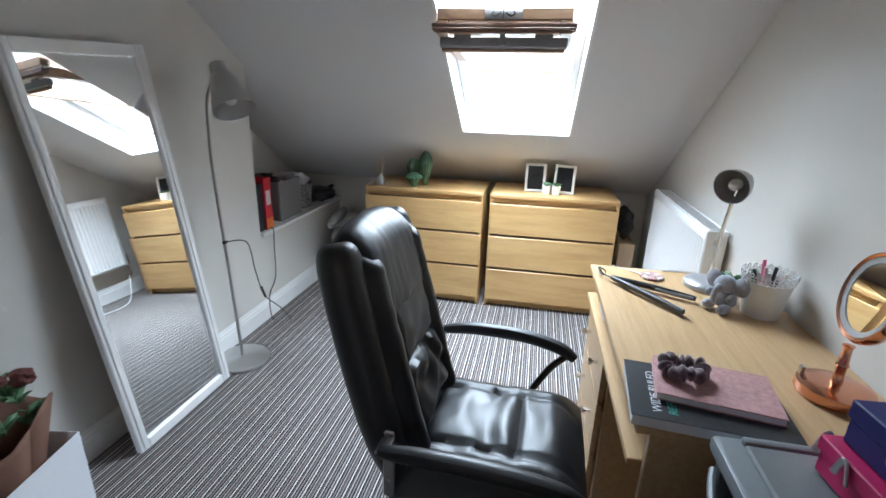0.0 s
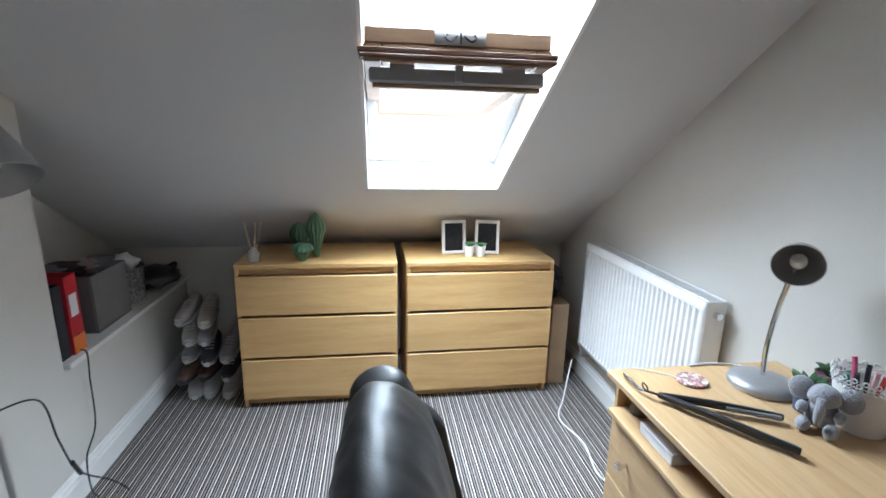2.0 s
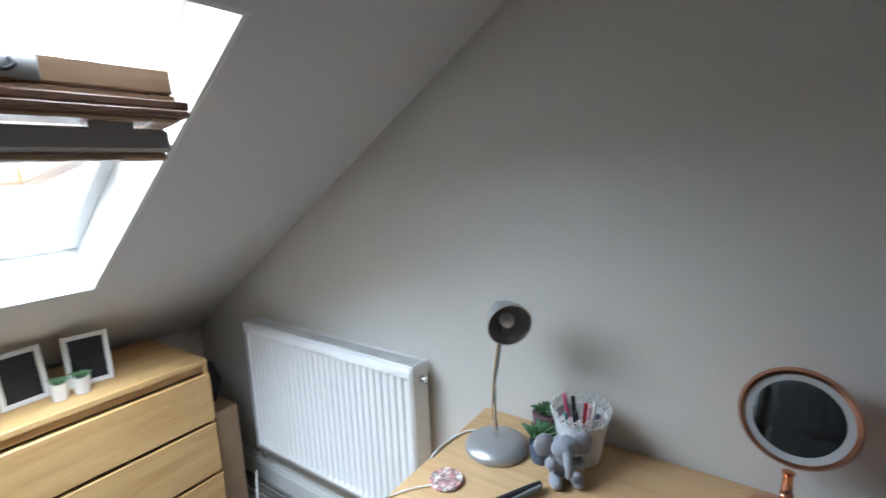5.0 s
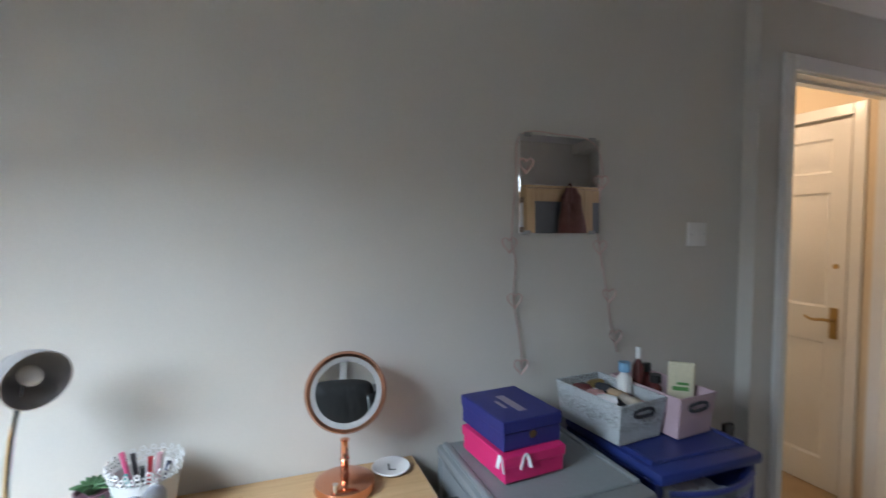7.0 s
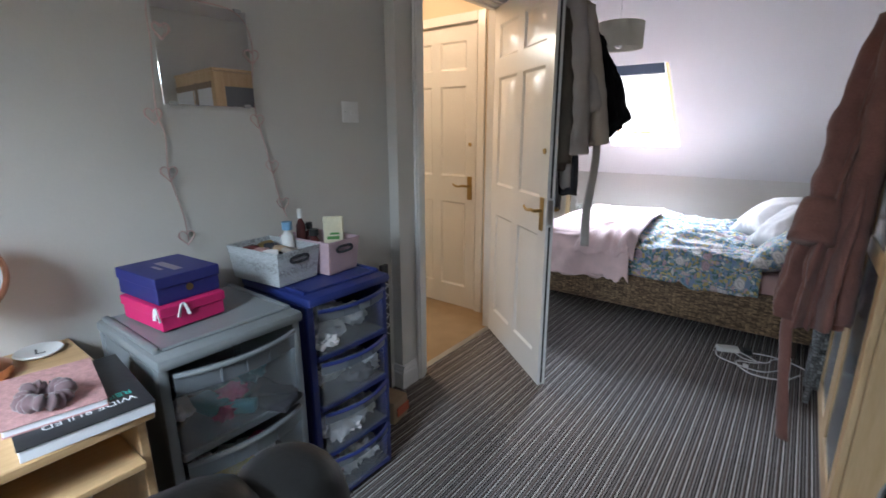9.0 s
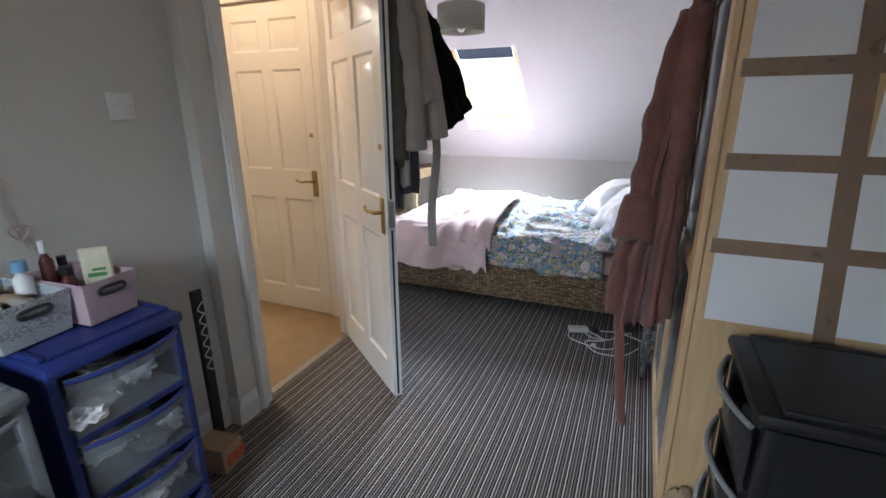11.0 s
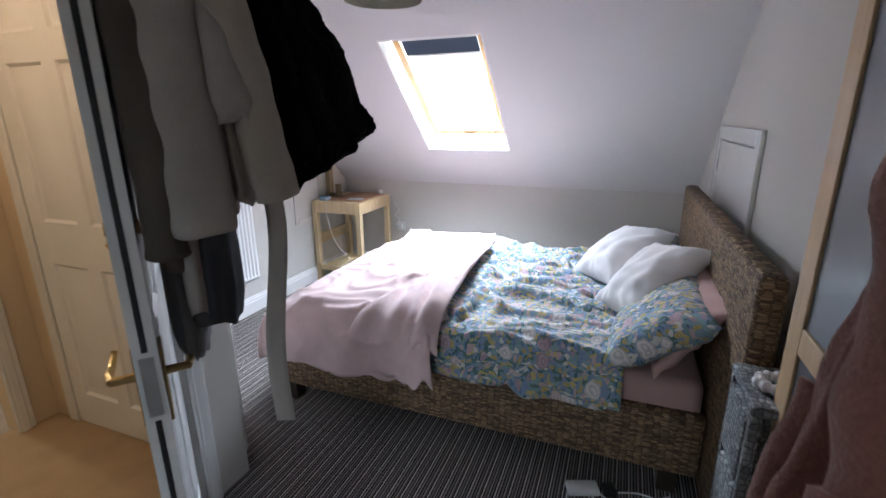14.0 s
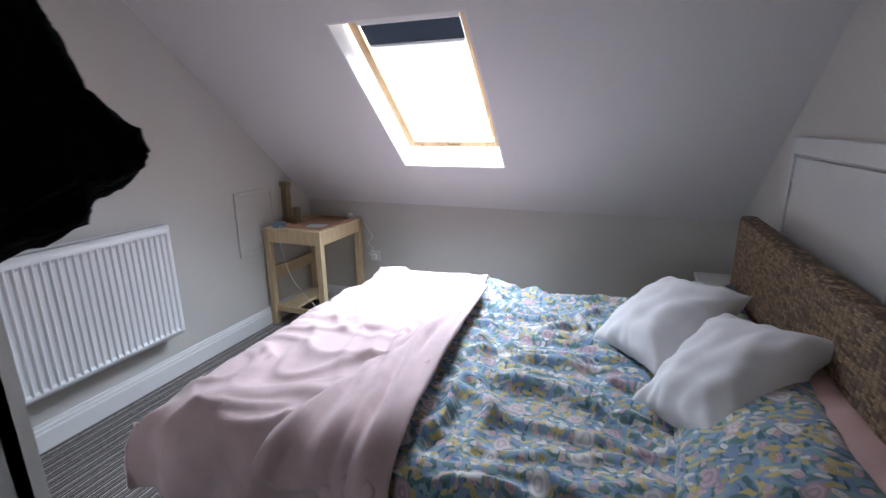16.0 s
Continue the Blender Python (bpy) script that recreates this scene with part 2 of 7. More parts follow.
    b.inputs["Sheen Weight"].default_value = 0.15
    nz = n.new("ShaderNodeTexNoise"); nz.inputs["Scale"].default_value = 700
    l.new(tc.outputs["Object"], nz.inputs["Vector"])
    bp = n.new("ShaderNodeBump"); bp.inputs["Strength"].default_value = 0.15; bp.inputs["Distance"].default_value = 0.002
    l.new(nz.outputs[0], bp.inputs["Height"]); l.new(bp.outputs[0], b.inputs["Normal"])
    return m


WALL = mat("wall_paint", (0.61, 0.59, 0.55), 0.85, var=0.03, scale=2, fine=140, bump=0.06)
CEILING = mat("ceiling_paint", (0.7, 0.69, 0.69), 0.9, var=0.02, scale=2, fine=140, bump=0.05)
REVEAL = mat("white_lining", (0.8, 0.8, 0.79), 0.5, var=0.02, scale=3)
GLOSS = mat("white_gloss_paint", (0.78, 0.78, 0.77), 0.22, var=0.03, scale=4, fine=60, bump=0.03)
CARPET = stripe_carpet()
BEIGE = mat("beige_carpet", (0.42, 0.31, 0.2), 0.95, var=0.12, scale=8, fine=400, bump=0.5, spec=0.1)
BEECH = wood("oak_veneer", (0.5, 0.29, 0.11), (0.64, 0.41, 0.18), 0, 0.4, 10, 2.2)
DESKW = wood("beech_laminate", (0.47, 0.29, 0.14), (0.60, 0.40, 0.215), 1, 0.38, 16, 4)
BIRCH = wood("birch_frame", (0.55, 0.36, 0.19), (0.68, 0.48, 0.28), 2, 0.4, 14, 3)
PINE = wood("raw_pine", (0.6, 0.45, 0.25), (0.75, 0.6, 0.37), 2, 0.5, 12, 3)
PINEX = wood("pine_rail", (0.3, 0.17, 0.1), (0.44, 0.28, 0.17), 0, 0.4, 12, 4, 0.3)
LEATHER = mat("black_leather", (0.012, 0.012, 0.013), 0.44, var=0.3, scale=12, fine=260, bump=0.09, spec=0.6)
BLACKP = mat("black_plastic", (0.014, 0.014, 0.016), 0.35, var=0.2, bump=0.05)
STEEL = mat("brushed_steel", (0.55, 0.55, 0.55), 0.33, 1.0, var=0.08, scale=8, fine=260, bump=0.08)
CHROME = mat("chrome", (0.75, 0.75, 0.76), 0.12, 1.0, var=0.04, bump=0)
SILVERP = mat("silver_paint", (0.42, 0.42, 0.43), 0.4, 0.6, var=0.06, bump=0.03)
COPPER = mat("rose_copper", (0.78, 0.38, 0.25), 0.16, 1.0, var=0.05, bump=0.0)
BRASS = mat("brass", (0.42, 0.30, 0.13), 0.36, 1.0, var=0.15, bump=0.03)
WHITEP = mat("white_plastic", (0.75, 0.75, 0.74), 0.4, var=0.03, bump=0.02)
RADW = mat("radiator_enamel", (0.8, 0.8, 0.8), 0.35, var=0.02, bump=0.02)
TOWERB = mat("matt_black_plastic", (0.010, 0.010, 0.011), 0.42, var=0.2, bump=0.05, spec=0.28)
GREYP = mat("grey_plastic", (0.2, 0.215, 0.225), 0.4, var=0.08, scale=10, bump=0.05)
BLUEP = mat("blue_plastic", (0.018, 0.032, 0.16), 0.4, var=0.12, scale=10, bump=0.05)
MIRROR, _n, _l, _b = node_mat("mirror_glass")
_b.inputs["Base Color"].default_value, _b.inputs["Metallic"].default_value, _b.inputs["Roughness"].default_value = (0.85, 0.87, 0.87, 1), 1.0, 0.012
RATTAN = wicker("seagrass_weave", (0.10, 0.058, 0.032), (0.38, 0.25, 0.14), 38, 125)
FLORAL = floral()
THROW = mat("pink_fleece", (0.68, 0.50, 0.49), 0.98, var=0.12, scale=14, fine=300, bump=0.5, sheen=0.35, spec=0.1)
SHEET = mat("pink_cotton", (0.56, 0.36, 0.33), 0.9, var=0.08, scale=8, fine=300, bump=0.2)
CUSHION = mat("white_cotton", (0.82, 0.79, 0.79), 0.9, var=0.05, scale=8, fine=420, bump=0.25, sheen=0.2)
ROBE = mat("dusty_pink_fleece", (0.235, 0.112, 0.095), 0.98, var=0.2, scale=14, fine=170, bump=0.7, sheen=0.22, spec=0.08)
FUR = mat("black_faux_fur", (0.006, 0.006, 0.007), 1.0, var=0.4, scale=20, fine=160, bump=0.9, sheen=0.03, spec=0.03)
COATG = mat("stone_grey_wool", (0.3, 0.265, 0.235), 0.95, var=0.1, scale=12, fine=300, bump=0.4, sheen=0.2, spec=0.1)
COATB = mat("beige_twill", (0.4, 0.35, 0.3), 0.9, var=0.08, scale=9, fine=300, bump=0.3, spec=0.15)
DARKC = mat("charcoal_cloth", (0.035, 0.035, 0.042), 0.95, var=0.2, scale=9, fine=300, bump=0.3)
GREYC = mat("grey_cloth", (0.2, 0.2, 0.21), 0.95, var=0.15, scale=9, fine=300, bump=0.3)
FROST = mat("frosted_panel", (0.19, 0.205, 0.225), 0.2, var=0.03, scale=3, bump=0.02)
PAPER = mat("white_paper", (0.76, 0.77, 0.8), 0.8, var=0.03, scale=5, bump=0.05)
TAPE = mat("brown_parcel_tape", (0.24, 0.16, 0.11), 0.3, var=0.12, scale=30, bump=0.1)
CARD = mat("brown_card", (0.4, 0.28, 0.18), 0.85, var=0.1, scale=9, bump=0.1)
GLASS = clear("window_glass", (0.9, 0.95, 0.95), 0.02, 0.06)
DRAWG = clear("clear_drawer_plastic", (0.5, 0.53, 0.56), 0.18, 0.30)
BANDG = clear("frosted_drawer_band", (0.34, 0.37, 0.40), 0.25, 0.42)
SMOKE = clear("smoked_drawer_plastic", (0.05, 0.05, 0.055), 0.12, 0.62)
BLIND = mat("navy_blind", (0.03, 0.05, 0.08), 0.8, var=0.08, bump=0.1)
BULB = mat("white_bulb", (0.72, 0.72, 0.71), 0.25, var=0.02, bump=0)


# ---- mesh helpers ----
def box(bm, x0, x1, y0, y1, z0, z1, bev=0.0, m=None, seg=1):
    t = Matrix.LocRotScale(((x0 + x1) / 2, (y0 + y1) / 2, (z0 + z1) / 2), None, (abs(x1 - x0), abs(y1 - y0), abs(z1 - z0)))
    vs = bmesh.ops.create_cube(bm, size=1, matrix=t)["verts"]
    if bev:
        es = list({e for v in vs for e in v.link_edges})
        got = bmesh.ops.bevel(bm, geom=es, offset=bev, segments=seg, profile=0.5, affect="EDGES", clamp_overlap=True)
        vs = list({v for f in got["faces"] for v in f.verts} | {v for v in vs if v.is_valid})
    if m is not None:
        bmesh.ops.transform(bm, matrix=m, verts=[v for v in vs if v.is_valid])
    return vs


def cone(bm, p0, p1, r0, r1, seg=20, caps=True):
    p0, p1 = Vector(p0), Vector(p1)
    q = (p1 - p0).to_track_quat("Z", "Y").to_matrix().to_4x4()
    m = Matrix.Translation((p0 + p1) / 2) @ q
    return bmesh.ops.create_cone(bm, cap_ends=caps, segments=seg, radius1=r0, radius2=r1, depth=(p1 - p0).length, matrix=m)["verts"]


def spline(pts, k=8, closed=False):
    pts = [Vector(p) for p in pts]
    out, n = [], len(pts)
    for i in range(n if closed else n - 1):
        g = (lambda j: pts[j % n]) if closed else (lambda j: pts[max(0, min(n - 1, j))])
        a, b, c, d = g(i - 1), g(i), g(i + 1), g(i + 2)
        for s in range(k):
            t = s / k
            out.append(0.5 * (2 * b + (c - a) * t + (2 * a - 5 * b + 4 * c - d) * t * t + (3 * b - a - 3 * c + d) * t ** 3))
    if not closed:
        out.append(pts[-1])
    return out


def tube(bm, pts, r, seg=8, k=8, closed=False, flat=1.0):
    """A round (or flattened) rod along a smooth line; r a number or a function of 0..1."""
    line = spline(pts, k, closed)
    rings, up, n = [], None, len(line)
    for i, p in enumerate(line):
        a = line[(i - 1) % n] if closed or i else line[0]
        c = line[(i + 1) % n] if closed or i < n - 1 else line[-1]
        d = (c - a).normalized()
        if up is None:
            up = d.orthogonal().normalized()
        up = (up - d * up.dot(d)).normalized()
        s = d.cross(up)
        rr = r(i / max(1, n - 1)) if callable(r) else r
        rings.append([bm.verts.new(p + (up * math.cos(w) * flat + s * math.sin(w)) * rr) for w in (2 * math.pi * j / seg for j in range(seg))])
    for i in range(n if closed else n - 1):
        a, b = rings[i], rings[(i + 1) % n]
        for j in range(seg):
            bm.faces.new((a[j], a[(j + 1) % seg], b[(j + 1) % seg], b[j]))
    if not closed:
        bm.faces.new(rings[0][::-1]); bm.faces.new(rings[-1])


def lathe(bm, prof, seg=28, c=(0, 0, 0), m=None, wob=None):
    """Turns (radius, height) pairs round the z axis."""
    rings = []
    for i, (r, z) in enumerate(prof):
        if r < 1e-5:
            rings.append([bm.verts.new((c[0], c[1], c[2] + z))])
        else:
            ring = []
            for j in range(seg):
                w = 2 * math.pi * j / seg
                q = r * (wob(w, i) if wob else 1)
                ring.append(bm.verts.new((c[0] + q * math.cos(w), c[1] + q * math.sin(w), c[2] + z)))
            rings.append(ring)
    for a, b in zip(rings, rings[1:]):
        for j in range(seg):
            k = (j + 1) % seg
            if len(a) == 1 and len(b) > 1:
                bm.faces.new((a[0], b[k], b[j]))
            elif len(b) == 1 and len(a) > 1:
                bm.faces.new((a[j], a[k], b[0]))
            elif len(a) > 1:
                bm.faces.new((a[j], a[k], b[k], b[j]))
    if m is not None:
        bmesh.ops.transform(bm, matrix=m, verts=[v for r in rings for v in r])


def sheet(bm, nu, nv, f, uv=None):
    """A grid of quads; f(u, v) gives the place, uv(u, v) the print's place."""
    vs = [[bm.verts.new(f(i / nu, j / nv)) for j in range(nv + 1)] for i in range(nu + 1)]
    lay = bm.loops.layers.uv.verify() if uv else None
    for i in range(nu):
        for j in range(nv):
            fa = bm.faces.new((vs[i][j], vs[i + 1][j], vs[i + 1][j + 1], vs[i][j + 1]))
            if uv:
                for lo, (a, b) in zip(fa.loops, ((i, j), (i + 1, j), (i + 1, j + 1), (i, j + 1))):
                    lo[lay].uv = uv(a / nu, b / nv)


def blob(bm, c, r, seed=0, rough=0.15, sub=3, freq=1.0):
    """An uneven rounded lump with radii r about c."""
    vs = bmesh.ops.create_icosphere(bm, subdivisions=sub, radius=1)["verts"]
    for v in vs:
        k = 1 + rough * noise.noise(v.co * 2.2 * freq + Vector((seed * 7.3, seed * 1.7, 0)))
        v.co = Vector((c[0] + v.co.x * r[0] * k, c[1] + v.co.y * r[1] * k, c[2] + v.co.z * r[2] * k))
    return vs


def link(name, bm, material, smooth=None, solid=0.0, sub=0):
    me = bpy.data.meshes.new(name)
    bmesh.ops.recalc_face_normals(bm, faces=bm.faces)
    bm.to_mesh(me)
    bm.free()
    me.materials.append(material)
    if smooth is not None:
        me.polygons.foreach_set("use_smooth", [True] * len(me.polygons))
        if smooth < 180:
            me.set_sharp_from_angle(angle=radians(smooth))
    ob = new(name, me)
    if solid:
        md = ob.modifiers.new("thick", "SOLIDIFY"); md.thickness = solid; md.offset = 0
    if sub:
        md = ob.modifiers.new("soft", "SUBSURF"); md.levels = md.render_levels = sub
    return ob


def part(name, bm, material, parent, label="", smooth=35, solid=0.0, sub=0):
    ob = link(name, bm, material, smooth, solid, sub)
    ob.parent = parent
    return tagged(ob, label)


def thing(name, label, category, m, group=""):
    return place(tagged(new(name), label, category, group), m)


def place(ob, m):
    ob.matrix_world = m
    return ob


def solo(name, bm, material, label, category, m=None, group="", smooth=35, solid=0.0, sub=0):
    ob = link(name, bm, material, smooth, solid, sub)
    tagged(ob, label, category, group)
    return place(ob, m) if m is not None else ob


def B():
    return bmesh.new()


def structure(name, bm, material, label="", category="", smooth=None):
    ob = link(name, bm, material, smooth)
    return tagged(ob, label, category, kind="structure")


# ---- large structure ----
bm = B(); box(bm, -2.4, XD + 0.06, -3.4, 4.8, -0.1, 0)
box(bm, XD + 0.06, 2.0, -3.4, -0.55, -0.1, 0)
box(bm, XD + 0.06, 0.9, 0.6, 4.8, -0.1, 0)
structure("floor", bm, CARPET, "dark brown, grey and cream striped fitted carpet", "floor")
bm = B(); box(bm, XD + 0.06, 1.86, -0.55, 0.6, -0.1, 0.002)
structure("floor_hall", bm, BEIGE, "plain beige fitted carpet of the landing", "floor")
bm = B(); box(bm, 1.86, 4.6, -1.8, 0.9, -0.1, 0.0)
structure("floor_bathroom", bm, wood("grey_vinyl_boards", (0.28, 0.22, 0.18), (0.42, 0.35, 0.3), 1, 0.4, 8, 4), "grey-brown bathroom floor boards", "floor")

bm = B(); box(bm, XE, XE + 0.12, 0.60, YN, 0, 2.6); box(bm, XD, XE + 0.12, 0.52, 0.60, 0, 2.6)
structure("wall_east", bm, WALL, "warm off-white painted plaster wall", "wall")
bm = B(); box(bm, XD, XD + 0.1, 0.43, 0.52, 0, 2.6); box(bm, XD, XD + 0.1, -0.345, 0.43, 2.03, 2.6); box(bm, XD, XD + 0.1, -0.55, -0.345, 0, 2.6)
structure("wall_door", bm, WALL, "off-white wall round the landing doorway", "wall")
bm = B(); box(bm, XW - 0.12, XW, 0.4, 3.46, 0, 2.6); box(bm, XW - 0.12, XW, 3.46, YN, 0, 0.53)
structure("wall_west", bm, WALL, "warm off-white wall with a low ledge recess", "wall")
bm = B(); box(bm, -2.2, -2.1, 3.3, YN, 0, 2.0); box(bm, -2.1, XW - 0.12, 3.36, 3.46, 0.4, 2.0)
structure("wall_recess", bm, WALL, "off-white back of the eaves recess", "wall")
bm = B(); box(bm, -2.2, XE + 0.12, YN, YN + 0.1, 0, 1.0)
structure("wall_north", bm, WALL, "low off-white knee wall", "wall")
bm = B(); box(bm, XW - 0.12, BW, -0.66, -0.56, 0, 2.6)
structure("wall_wardrobe_end", bm, WALL, "off-white return wall beside the wardrobe", "wall")
bm = B(); box(bm, XW - 0.12, XW, -0.56, 0.4, 0, 2.6)
structure("wall_wardrobe_back", bm, WALL, "off-white wall behind the wardrobe", "wall")
bm = B(); box(bm, BW - 0.1, BW, YS, -0.66, 0, 2.6)
structure("wall_bedroom_west", bm, WALL, "off-white bedroom wall with a loft hatch", "wall")
bm = B(); box(bm, BE, BE + 0.1, YS, -0.55, 0, 2.6)
structure("wall_bedroom_east", bm, WALL, "off-white bedroom wall", "wall")
bm = B(); box(bm, BW - 0.1, BE + 0.1, YS - 0.1, YS, 0, 1.2)
structure("wall_south", bm, WALL, "low off-white knee wall behind the bed", "wall")
bm = B(); box(bm, XD + 0.1, BE, -0.65, -0.55, 0, 2.6)
structure("wall_bedroom_north", bm, WALL, "off-white wall of the cupboard", "wall")


def slab(name, m, u0, u1, v0, v1, o, material, label, thick=0.22):
    """A sloping ceiling with one opening o = (u0, u1, v0, v1)."""
    bm = B()
    for a, b, c, d in ((u0, o[0], v0, v1), (o[1], u1, v0, v1), (o[0], o[1], v0, o[2]), (o[0], o[1], o[3], v1)):
        box(bm, a, b, c, d, -thick, 0, m=m)
    return structure(name, bm, material, label, "ceiling")


L1 = (CEIL - 1.157) / math.sin(A1)
L2 = (CEIL - 1.15) / math.sin(A2)
W1 = (-0.605, 0.052, 0.0, 1.18)
W2 = (-0.765, -0.095, 0.0, 1.06)
slab("ceiling_slope_north", S1, -2.2, XE, -0.82, L1, W1, CEILING, "white sloping ceiling of the study")
slab("ceiling_slope_south", S2, -BE, -BW, -0.54, L2, W2, CEILING, "white sloping ceiling of the bedroom")
y1 = 3.966 - L1 * math.cos(A1)
y2 = -2.842 + L2 * math.cos(A2)
bm = B(); box(bm, -2.2, XD, -0.37, y1, CEIL, CEIL + 0.2); box(bm, XD, XE, 0.6, y1, CEIL, CEIL + 0.2)
structure("ceiling", bm, CEILING, "flat white ceiling", "ceiling")
bm = B(); box(bm, -2.2, BE, y2, -0.5, CEIL, CEIL + 0.2)
structure("ceiling_bedroom", bm, CEILING, "flat white bedroom ceiling", "ceiling")
bm = B(); box(bm, XW, XD, -0.5, -0.37, CEIL - 0.09, CEIL + 0.2)
structure("beam", bm, WALL, "off-white boxed ceiling beam", "beam")
# landing and bathroom shell
bm = B(); box(bm, XD + 0.1, 0.92, -0.62, -0.52, 0, 2.4); box(bm, 1.63, 1.86, -0.62, -0.52, 0, 2.4); box(bm, 0.92, 1.63, -0.62, -0.52, 2.02, 2.4)
box(bm, 1.80, 1.9, -0.52, -0.36, 0, 2.4); box(bm, 1.80, 1.9, 0.42, 0.7, 0, 2.4); box(bm, 1.80, 1.9, -0.36, 0.42, 2.02, 2.4)
box(bm, XD + 0.1, 1.86, 0.6, 0.7, 0, 2.4)
structure("wall_landing", bm, mat("cream_paint", (0.68, 0.57, 0.42), 0.8, var=0.03, scale=2, fine=140), "cream landing walls", "wall")
bm = B(); box(bm, XD + 0.1, 1.9, -0.6, 0.7, 2.38, 2.5)
structure("ceiling_landing", bm, CEILING, "landing ceiling", "ceiling")
bm = B(); box(bm, 4.5, 4.6, -1.8, 0.9, 0, 2.4); box(bm, 1.9, 4.6, -1.9, -1.8, 0, 2.4); box(bm, 1.9, 4.6, 0.9, 1.0, 0, 2.4); box(bm, 1.9, 2.0, -1.8, -0.56, 0, 2.4)
structure("wall_bathroom", bm, mat("bathroom_paint", (0.72, 0.7, 0.6), 0.6, var=0.03, scale=2), "pale bathroom walls", "wall")
bm = B(); box(bm, 1.9, 4.6, -1.9, 1.0, 2.4, 2.5)
structure("ceiling_bathroom", bm, CEILING, "bathroom ceiling", "ceiling")


def skirting(name, x0, y0, x1, y1, side):
    """Moulded skirting board from one floor point to another; side: the way it faces."""
    d = Vector((x1 - x0, y1 - y0, 0)); n = Vector((side[0], side[1], 0))
    prof = [(0, 0), (0.016, 0), (0.016, 0.085), (0.012, 0.095), (0.012, 0.103), (0.007, 0.113), (0.005, 0.125), (0, 0.127)]
    bm = B()
    a = [bm.verts.new(Vector((x0, y0, 0)) + n * p + Vector((0, 0, z))) for p, z in prof]
    b = [bm.verts.new(Vector((x1, y1, 0)) + n * p + Vector((0, 0, z))) for p, z in prof]
    for i in range(len(prof) - 1):
        bm.faces.new((a[i], a[i + 1], b[i + 1], b[i]))
    bm.faces.new(a); bm.faces.new(b[::-1])
    return structure(name, bm, GLOSS, "white gloss moulded skirting board", "baseboard")


skirting("baseboard", XE, 0.62, XE, YN, (-1, 0))
skirting("baseboard", XW, 0.5, XW, YN, (1, 0))
skirting("baseboard", BE, YS, BE, -0.66, (-1, 0))
skirting("baseboard", BW, YS, BE, YS, (0, 1))
skirting("baseboard", BW, YS, BW, -0.66, (1, 0))
skirting("baseboard", XE - 0.002, 0.60, XD - 0.016, 0.60, (0, 1))
skirting("baseboard", XD, 0.6, XD, 0.5, (-1, 0))

# lining boards of the two openings, and their windows
def lining(name, m, o, d=0.21):
    bm = B()
    t = 0.012
    box(bm, o[0] - 0.002, o[0] + t, o[2], o[3], -d, -0.001, m=m); box(bm, o[1] - t, o[1] + 0.002, o[2], o[3], -d, -0.001, m=m)
    box(bm, o[0] + t, o[1] - t, o[2] - 0.002, o[2] + t, -d, -0.001, m=m); box(bm, o[0] + t, o[1] - t, o[3] - t, o[3] + 0.002, -d, -0.001, m=m)
    return structure(name, bm, REVEAL, "white painted lining of the roof window", "trim")


lining("trim", S1, W1)
lining("trim", S2, W2)


def sash(name, w, h, material, parent_m, label):
    """A roof window's sash lying in its own u, v plane, centred."""
    t = tagged(place(new(name), parent_m), label, "window", kind="structure")
    for nm, a in (("stile", (-w / 2, -w / 2 + 0.05, -h / 2, h / 2)), ("stile", (w / 2 - 0.05, w / 2, -h / 2, h / 2)), ("rail", (-w / 2 + 0.05, w / 2 - 0.05, -h / 2, -h / 2 + 0.055)), ("rail", (-w / 2 + 0.05, w / 2 - 0.05, h / 2 - 0.055, h / 2))):
        bm = B(); box(bm, *a, -0.025, 0.025, 0.004)
        part(nm, bm, material, t)
    bm = B(); box(bm, -w / 2 + 0.045, w / 2 - 0.045, -h / 2 + 0.05, h / 2 - 0.05, -0.008, 0.004)
    p = part("pane", bm, GLASS, t)
    p.visible_shadow = False
    return t


# study window: centre-hung sash, tipped open into the room
piv = S1 @ Vector((-0.314, 0.6, -0.1)) + Vector((0, 0.03, 0.014))
open_m = Matrix.Translation(piv) @ Matrix(((1, 0, 0, 0), (0, -math.cos(radians(7)), -math.sin(radians(7)), 0), (0, math.sin(radians(7)), -math.cos(radians(7)), 0), (0, 0, 0, 1)))
w1 = sash("window_1", 0.55, 0.90, PINEX, open_m, "pine-framed roof window tipped open on its pivots")
bm = B(); box(bm, -0.29, 0.29, 0.425, 0.462, -0.012, 0.004, 0.003); box(bm, -0.286, 0.286, 0.43, 0.468, 0.006, 0.018, 0.003)
part("weather_strip", bm, mat("brown_gasket", (0.16, 0.08, 0.05), 0.5), w1, "dark brown edge strips")
bm = B(); box(bm, -0.26, 0.26, 0.40, 0.43, 0.034, 0.076, 0.006); box(bm, -0.20, -0.13, 0.40, 0.43, 0.02, 0.05); box(bm, 0.13, 0.20, 0.40, 0.43, 0.02, 0.05); box(bm, -0.012, 0.012, 0.42, 0.44, 0.0, 0.07, 0.003)
part("vent_bar", bm, SILVERP, w1, "grey metal ventilation bar")
bm = B(); box(bm, -0.25, 0.25, 0.402, 0.425, 0.077, 0.09, 0.003)
part("vent_rail", bm, PINEX, w1)
bm = B(); box(bm, -0.075, 0.075, 0.448, 0.456, -0.066, -0.026, 0.006, seg=2)
hp = part("latch_plate", bm, STEEL, w1, "steel latch plate")
bm = B(); tube(bm, [(-0.04, 0.458, -0.055), (-0.045, 0.462, -0.045), (-0.03, 0.462, -0.036), (-0.01, 0.46, -0.05)], 0.003, 6)
